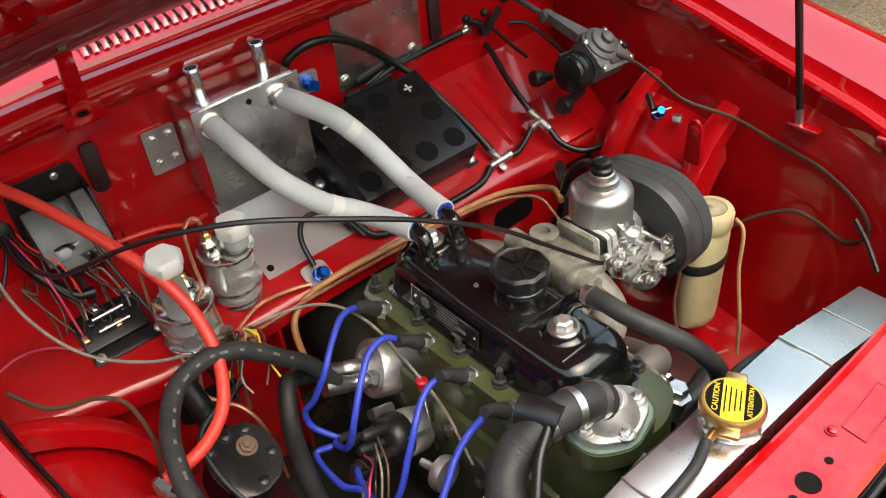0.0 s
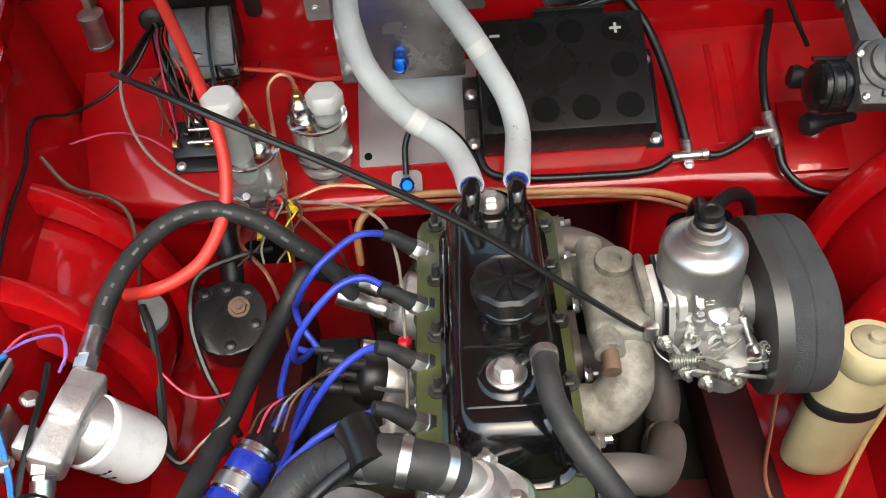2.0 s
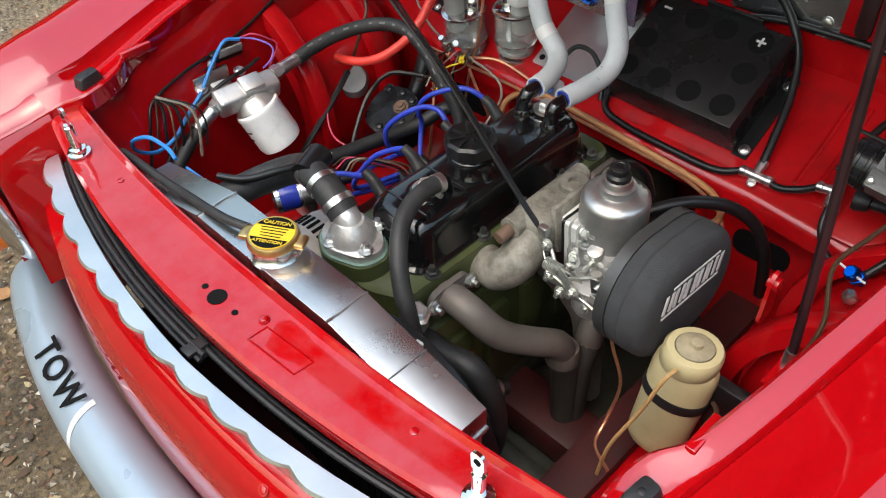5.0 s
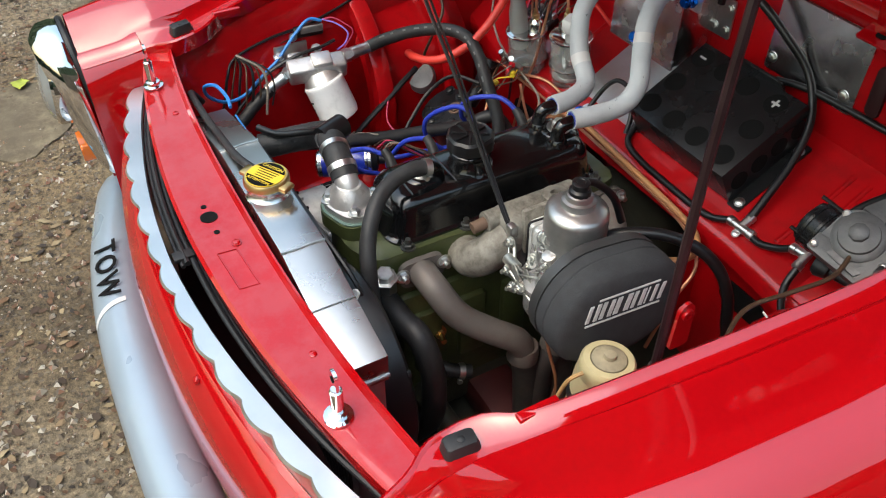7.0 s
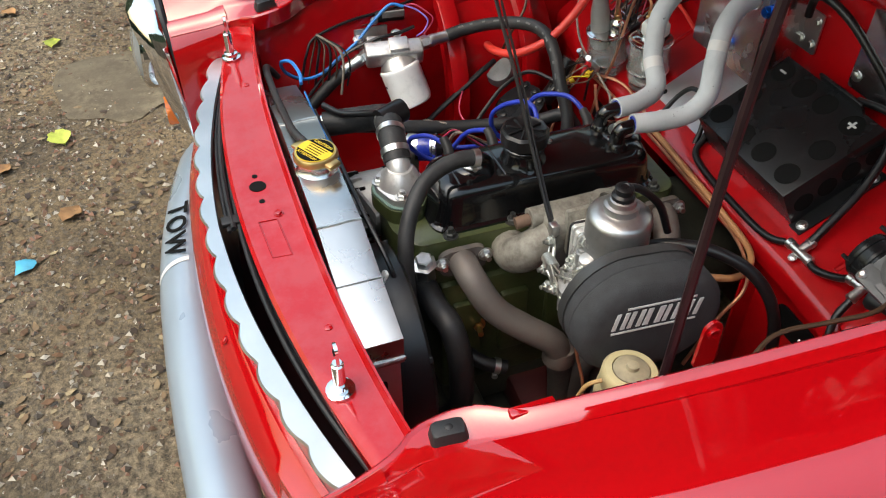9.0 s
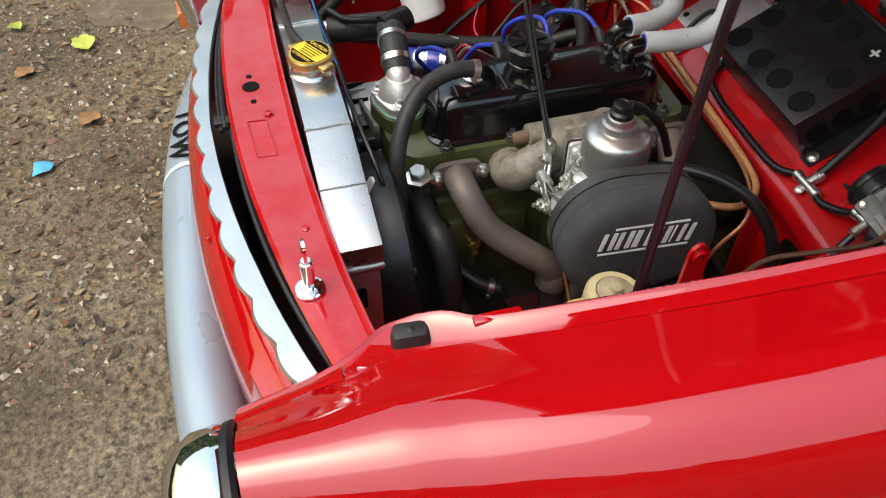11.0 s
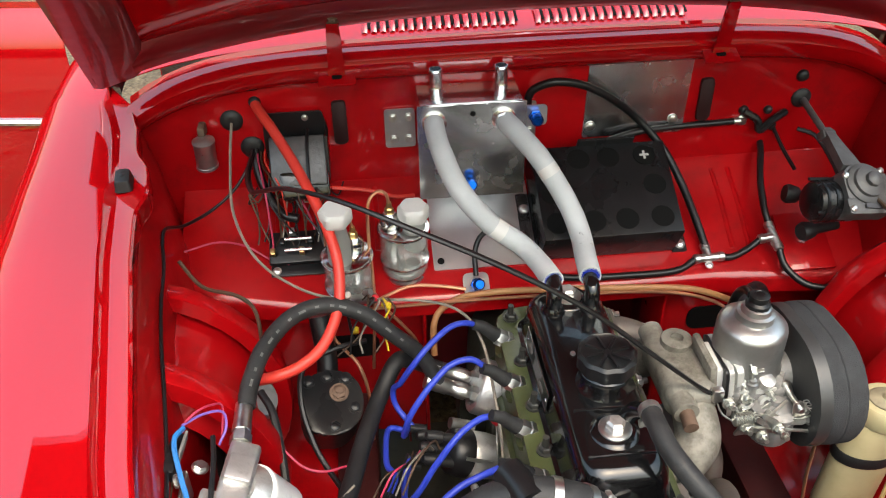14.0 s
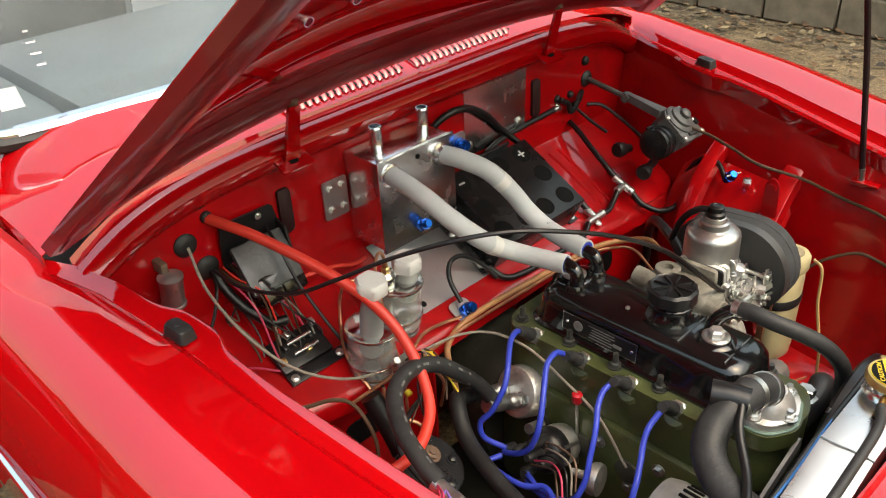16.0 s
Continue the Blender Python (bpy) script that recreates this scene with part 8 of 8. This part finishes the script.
wire("earth_strap", [(0.488, 0.09, 0.70), (0.478, 0.06, 0.675), (0.46, 0.03, 0.65)], 0.004, BLACK, "short black wire with a bare end")
wire("steering_pipe", [(0.505, 0.822, 0.80), (0.53, 0.80, 0.795), (0.545, 0.76, 0.77), (0.552, 0.70, 0.735)], 0.004, BLACK, "black pipe beside the wiper motor", "pipe")
wire("column_pipe", [(0.455, 0.82, 0.81), (0.462, 0.78, 0.785), (0.470, 0.74, 0.765)], 0.0035, BLACK, "thin black pipe at the bulkhead", "pipe")
wire("fan_cable", [(-0.235, 0.010, 0.735), (-0.12, 0.012, 0.745), (-0.02, 0.014, 0.742), (0.08, 0.018, 0.735), (0.15, 0.03, 0.70), (0.17, 0.045, 0.62), (0.165, 0.06, 0.52)], 0.0038, BLACK, "black taped fan cable behind the radiator", "cable")
wire("fan_wire", [(-0.30, 0.008, 0.735), (-0.20, 0.006, 0.745), (-0.10, 0.010, 0.748), (-0.02, 0.016, 0.742)], 0.0018, LIGHTBLUE, "thin blue wire behind the radiator")

# ---- ground and surroundings ----
def ground_material():
    m = bpy.data.materials.new("gritty_dirt_ground")
    m.use_nodes = True
    n, link = m.node_tree.nodes, m.node_tree.links.new
    p = n["Principled BSDF"]
    tc = n.new("ShaderNodeTexCoord")
    patch, pale, grit = n.new("ShaderNodeTexNoise"), n.new("ShaderNodeTexNoise"), n.new("ShaderNodeTexNoise")
    stones, chips = n.new("ShaderNodeTexVoronoi"), n.new("ShaderNodeTexVoronoi")
    patch.inputs["Scale"].default_value, patch.inputs["Detail"].default_value = 1.7, 7
    pale.inputs["Scale"].default_value, pale.inputs["Detail"].default_value = 0.9, 4
    grit.inputs["Scale"].default_value, grit.inputs["Detail"].default_value = 55, 9
    grit.inputs["Roughness"].default_value = 0.8
    stones.inputs["Scale"].default_value, chips.inputs["Scale"].default_value = 105, 150
    for t in (patch, pale, grit, stones, chips):
        link(tc.outputs["Object"], t.inputs["Vector"])

    def ramp(src, p0, c0, p1, c1):
        r = n.new("ShaderNodeValToRGB")
        r.color_ramp.elements[0].position, r.color_ramp.elements[1].position = p0, p1
        r.color_ramp.elements[0].color, r.color_ramp.elements[1].color = (*c0, 1), (*c1, 1)
        link(src, r.inputs["Fac"])
        return r.outputs["Color"]

    def mixed(kind, fac, a, b):
        x = n.new("ShaderNodeMix")
        x.data_type, x.blend_type = "RGBA", kind
        if isinstance(fac, float):
            x.inputs["Factor"].default_value = fac
        else:
            link(fac, x.inputs["Factor"])
        link(a, x.inputs[6])
        link(b, x.inputs[7])
        return x.outputs[2]

    earth = ramp(patch.outputs["Fac"], 0.30, (0.050, 0.039, 0.023), 0.72, (0.22, 0.167, 0.092))
    grey = ramp(grit.outputs["Fac"], 0.30, (0.08, 0.070, 0.052), 0.75, (0.29, 0.255, 0.19))
    bare = ramp(pale.outputs["Fac"], 0.48, (0, 0, 0), 0.70, (1, 1, 1))
    color = mixed("MIX", bare, earth, grey)
    color = mixed("MULTIPLY", 1.0, color, ramp(grit.outputs["Fac"], 0.34, (0.16, 0.15, 0.13), 0.70, (2.2, 2.05, 1.85)))
    sep = n.new("ShaderNodeSeparateColor")
    link(stones.outputs["Color"], sep.inputs["Color"])
    some = ramp(sep.outputs["Red"], 0.84, (0, 0, 0), 0.88, (0.7, 0.7, 0.7))
    tone = ramp(sep.outputs["Green"], 0.0, (0.02, 0.016, 0.012), 1.0, (0.22, 0.18, 0.125))
    color = mixed("MIX", some, color, tone)
    link(color, p.inputs["Base Color"])
    p.inputs["Roughness"].default_value = 0.85
    add = n.new("ShaderNodeMath")
    add.operation = "SUBTRACT"
    link(grit.outputs["Fac"], add.inputs[0])
    add.inputs[1].default_value = 0.1
    bp = n.new("ShaderNodeBump")
    bp.inputs["Strength"].default_value, bp.inputs["Distance"].default_value = 0.9, 0.012
    link(add.outputs["Value"], bp.inputs["Height"])
    link(bp.outputs["Normal"], p.inputs["Normal"])
    return m


GROUND = ground_material()
gb = bmesh.new()
gx = [-60, -20, -8, -4] + [-3 + 0.1 * k for k in range(45)] + [1.8, 3, 8, 20, 60]
gy = [-60, -20, -8, -4] + [-2 + 0.1 * k for k in range(40)] + [2.4, 4, 8, 20, 60]
gv = [[gb.verts.new((x, y, 0.012 * noise.noise(Vector((x * 1.3, y * 1.3, 0))) + 0.004 * noise.noise(Vector((x * 6, y * 6, 3))))) for x in gx] for y in gy]
for a, b in zip(gv, gv[1:]):
    for k in range(len(gx) - 1):
        gb.faces.new((a[k], a[k + 1], b[k + 1], b[k]))
solo("ground", gb, GROUND, "bare gritty dirt ground with leaves and stones", "ground", kind="structure", at=(0, 0, 0))


# leaves, stones and litter by the car
LEAFG = material("yellow_green_leaf", (0.42, 0.46, 0.06), 0.6, vary=0.25, scale=40, per_object=0.25)
LEAFB = material("brown_dead_leaf", (0.30, 0.16, 0.06), 0.75, vary=0.3, scale=40, per_object=0.35)
GRIT = bpy.data.materials.new("mixed_grit")
GRIT.use_nodes = True
gn, gl = GRIT.node_tree.nodes, GRIT.node_tree.links.new
ggeo, gramp = gn.new("ShaderNodeNewGeometry"), gn.new("ShaderNodeValToRGB")
gramp.color_ramp.elements[0].color, gramp.color_ramp.elements[1].color = (0.05, 0.04, 0.03, 1), (0.46, 0.42, 0.34, 1)
for gp, gc in ((0.35, (0.13, 0.10, 0.065, 1)), (0.6, (0.20, 0.10, 0.06, 1)), (0.75, (0.22, 0.19, 0.14, 1))):
    gramp.color_ramp.elements.new(gp).color = gc
gl(ggeo.outputs["Random Per Island"], gramp.inputs["Fac"])
gl(gramp.outputs["Color"], gn["Principled BSDF"].inputs["Base Color"])
gn["Principled BSDF"].inputs["Roughness"].default_value = 0.85
TEAL = material("pale_blue_plastic", (0.10, 0.42, 0.60), 0.5, vary=0.2, scale=30)


def leaf(at, size, turn, mat, label):
    one = bmesh.new()
    rows = []
    for k in range(7):
        u = k / 6
        w = size * 0.42 * math.sin(math.pi * min(1, u * 0.96 + 0.04)) ** 0.8 * (1 + 0.15 * math.sin(k * 2.3))
        rows.append([Vector((u * size - size / 2, w * v, 0.004 + size * 0.10 * abs(v) + size * 0.06 * math.sin(u * 5))) for v in (-1, -0.5, 0, 0.5, 1)])
    one = loft(rows, thick=0.0006)
    bmesh.ops.transform(one, matrix=Matrix.Translation(at) @ Matrix.Rotation(turn, 4, "Z"), verts=one.verts)
    solo("leaf", one, mat, label, "leaf", "fallen leaves", at=at)


leaf((-1.482, -0.611, 0.008), 0.085, 0.4, LEAFG, "fresh yellow-green fallen leaf on the dirt")
leaf((-1.42, -0.93, 0.008), 0.075, 1.2, LEAFG, "fresh yellow-green fallen leaf on the dirt")
lrnd = random.Random(11)
for k in range(46):
    leaf((lrnd.uniform(-2.9, -0.9), lrnd.uniform(-1.9, 0.9), 0.006), lrnd.uniform(0.03, 0.075), lrnd.uniform(0, 6.28), LEAFB if k % 5 else LEAFG, "dry brown fallen leaf on the dirt" if k % 5 else "fresh yellow-green fallen leaf on the dirt")
# worn patches of old concrete, level with the dirt
CONCRETE = material("worn_pale_concrete", (0.205, 0.165, 0.10), 0.9, vary=0.35, scale=6, fine=60, bump=0.8, dirt=0.97, dirt_from=0.36, dirt_to=0.60, dirt_color=(0.115, 0.090, 0.055))
for cx, cy, sx, sy, seed in ((-1.78, -0.42, 0.24, 0.20, 2), (-2.25, 0.05, 0.34, 0.22, 9)):
    crnd2 = random.Random(seed)
    ring2 = []
    for k in range(22):
        a = 2 * math.pi * k / 22
        q = 1 / max(abs(math.cos(a)), abs(math.sin(a))) ** 0.7 * crnd2.uniform(0.86, 1.08)
        ring2.append((cx + sx * q * math.cos(a), cy + sy * q * math.sin(a)))
    solo("concrete_patch", slab(ring2, 0.030, (0, 0, -0.026), r=0.02, n=2, edge=0.003), CONCRETE, "worn patch of pale concrete set in the dirt", "concrete", "concrete patches")
lit = loft([[(0, 0, 0.006), (0.03, 0.004, 0.012), (0.06, 0, 0.006)], [(0.004, 0.025, 0.010), (0.03, 0.028, 0.022), (0.055, 0.022, 0.010)], [(0.012, 0.05, 0.006), (0.028, 0.056, 0.010), (0.045, 0.046, 0.006)]], thick=0.001)
bmesh.ops.translate(lit, verts=lit.verts, vec=(-0.92, -0.73, 0.004))
solo("litter", lit, TEAL, "crumpled scrap of pale blue plastic on the dirt", "litter")
peb = bmesh.new()
for k in range(9000):
    x, y = lrnd.uniform(-2.8, -0.1), lrnd.gauss(-0.55, 0.75)
    if y > -0.3 and x > -0.7:
        continue
    r = 0.003 + 0.010 * lrnd.random() ** 3
    z = 0.012 * noise.noise(Vector((x * 1.3, y * 1.3, 0))) + 0.004 * noise.noise(Vector((x * 6, y * 6, 3)))
    c = Vector((x, y, z + r * 0.2))
    a = lrnd.uniform(0, 6.28)
    q = [Vector((math.cos(a + t) * r * lrnd.uniform(0.7, 1.3), math.sin(a + t) * r * lrnd.uniform(0.7, 1.3), 0)) for t in (0, 1.57, 3.14, 4.71)]
    v = [peb.verts.new(c + p) for p in q] + [peb.verts.new(c + Vector((0, 0, r * 0.7)))]
    for i in range(4):
        peb.faces.new((v[i], v[(i + 1) % 4], v[4]))
solo("gravel", peb, GRIT, "loose grit and small stones on the dirt", "gravel", kind="stuff", at=(0, 0, 0))
# flakes of leaf and bark trodden into the dirt
FLAKE = bpy.data.materials.new("leaf_litter_flakes")
FLAKE.use_nodes = True
fn, fl_ = FLAKE.node_tree.nodes, FLAKE.node_tree.links.new
geo, fr2 = fn.new("ShaderNodeNewGeometry"), fn.new("ShaderNodeValToRGB")
fr2.color_ramp.elements[0].color, fr2.color_ramp.elements[1].color = (0.02, 0.015, 0.010, 1), (0.30, 0.24, 0.13, 1)
mid_stop = fr2.color_ramp.elements.new(0.6)
mid_stop.color = (0.11, 0.055, 0.022, 1)
fl_(geo.outputs["Random Per Island"], fr2.inputs["Fac"])
fl_(fr2.outputs["Color"], fn["Principled BSDF"].inputs["Base Color"])
fn["Principled BSDF"].inputs["Roughness"].default_value = 0.8
flk = bmesh.new()
for k in range(9000):
    x, y = lrnd.uniform(-3.0, -0.2), lrnd.uniform(-2.2, 1.2)
    if y > -0.25 and x > -0.8:
        continue
    z = 0.012 * noise.noise(Vector((x * 1.3, y * 1.3, 0))) + 0.004 * noise.noise(Vector((x * 6, y * 6, 3))) + 0.003
    r, a = 0.004 + 0.012 * lrnd.random() ** 2.5, lrnd.uniform(0, 6.28)
    ring = [flk.verts.new((x + math.cos(a + t) * r * q, y + math.sin(a + t) * r * q, z + lrnd.uniform(0, 0.4) * r)) for t, q in ((0, 1.3), (1.3, 0.6), (2.6, 0.9), (3.6, 0.8), (5.0, 0.6))]
    flk.faces.new(ring)
solo("leaf_litter", flk, FLAKE, "small brown flakes of leaf trodden into the dirt", "leaf litter", kind="stuff", at=(0, 0, 0))

# block wall beyond the car, and unseen hedges added to shape the sky light
BLOCKW = material("grey_tan_block", (0.24, 0.19, 0.13), 0.9, vary=0.25, scale=12, fine=80, bump=0.5, dirt=0.5, dirt_color=(0.18, 0.15, 0.11), per_object=0.18)
MORTAR = material("pale_mortar", (0.22, 0.19, 0.14), 0.95, vary=0.2, scale=10, fine=80, bump=0.4)
SKYBLOCK = material("unseen_hedge_leaves", (0.05, 0.075, 0.03), 0.7, vary=0.5, scale=3, fine=30, bump=0.6, per_object=0.3)
WALL_X = 3.95
wall = solo("block_wall", box((0.10, 13.0, 1.75), (WALL_X + 0.06, 3.0, 0.875)), MORTAR, "wall of weathered grey-tan blocks beside the car", "wall", kind="structure")
bmesh_block = box((0.11, 0.43, 0.205), (0, 0, 0), 0.008, seg=1)
block_me = finish(bmesh_block, "wall_block", BLOCKW)
for row in range(8):
    for k in range(28):
        b = new("wall_block", block_me)
        b.parent = wall
        b.location = Vector((WALL_X + 0.004 * ((k * 7 + row * 3) % 5 - 2), -3.1 + 0.443 * k + (0.22 if row % 2 else 0), 0.107 + 0.218 * row)) - wall.location
# leaf drift along the wall's foot
drift = bmesh.new()
for k in range(1500):
    x, y = WALL_X - 0.05 - abs(lrnd.gauss(0, 0.35)), lrnd.uniform(-2.5, 6.0)
    r, a = 0.012 + 0.022 * lrnd.random() ** 2, lrnd.uniform(0, 6.28)
    drift.faces.new([drift.verts.new((x + math.cos(a + t) * r * q, y + math.sin(a + t) * r * q, 0.012 + lrnd.uniform(0, 0.7) * r)) for t, q in ((0, 1.3), (1.3, 0.6), (2.6, 0.9), (3.6, 0.8), (5.0, 0.6))])
solo("leaf_drift", drift, FLAKE, "drift of dry leaves at the foot of the wall", "leaf litter", kind="stuff", at=(0, 0, 0))
# out-of-view hedges; their heights set the sky reflected in the paint
for i, (x0, x1, y0, y1) in enumerate(((-10, 10, 9.5, 9.5), (-10, 10, -8.5, -8.5), (-9.0, -9.0, -9, 10), (9.5, 9.5, -9, 10))):
    rows = []
    for k in range(161):
        f = k / 160
        x, y = x0 + (x1 - x0) * f, y0 + (y1 - y0) * f
        rear = max(0.0, min(1.0, (y - 1.0) / 4.0)) if i == 2 else max(0.0, min(1.0, (1.5 - x) / 3.0))
        h = (2.6 + 0.8 * rear, 1.6, 3.6 + 2.2 * (1 - rear), 5.4)[i] + 0.5 * noise.noise(Vector((x * 0.35, y * 0.35, i * 7))) + 0.25 * noise.noise(Vector((x * 1.7, y * 1.7, i))) + 0.12 * noise.noise(Vector((x * 6, y * 6, i + 3)))
        col = []
        for j in range(13):
            g_ = j / 12
            off = 0.5 * noise.noise(Vector((x * 1.5, y * 1.5, g_ * 6 + i)))
            col.append((x + (off if x0 == x1 else 0), y + (off if y0 == y1 else 0), h * g_))
        rows.append(col)
    solo("hedge", loft(rows, thick=0.15), SKYBLOCK, "unseen dark green hedge added to shape sky light and reflections", "hedge", kind="structure")
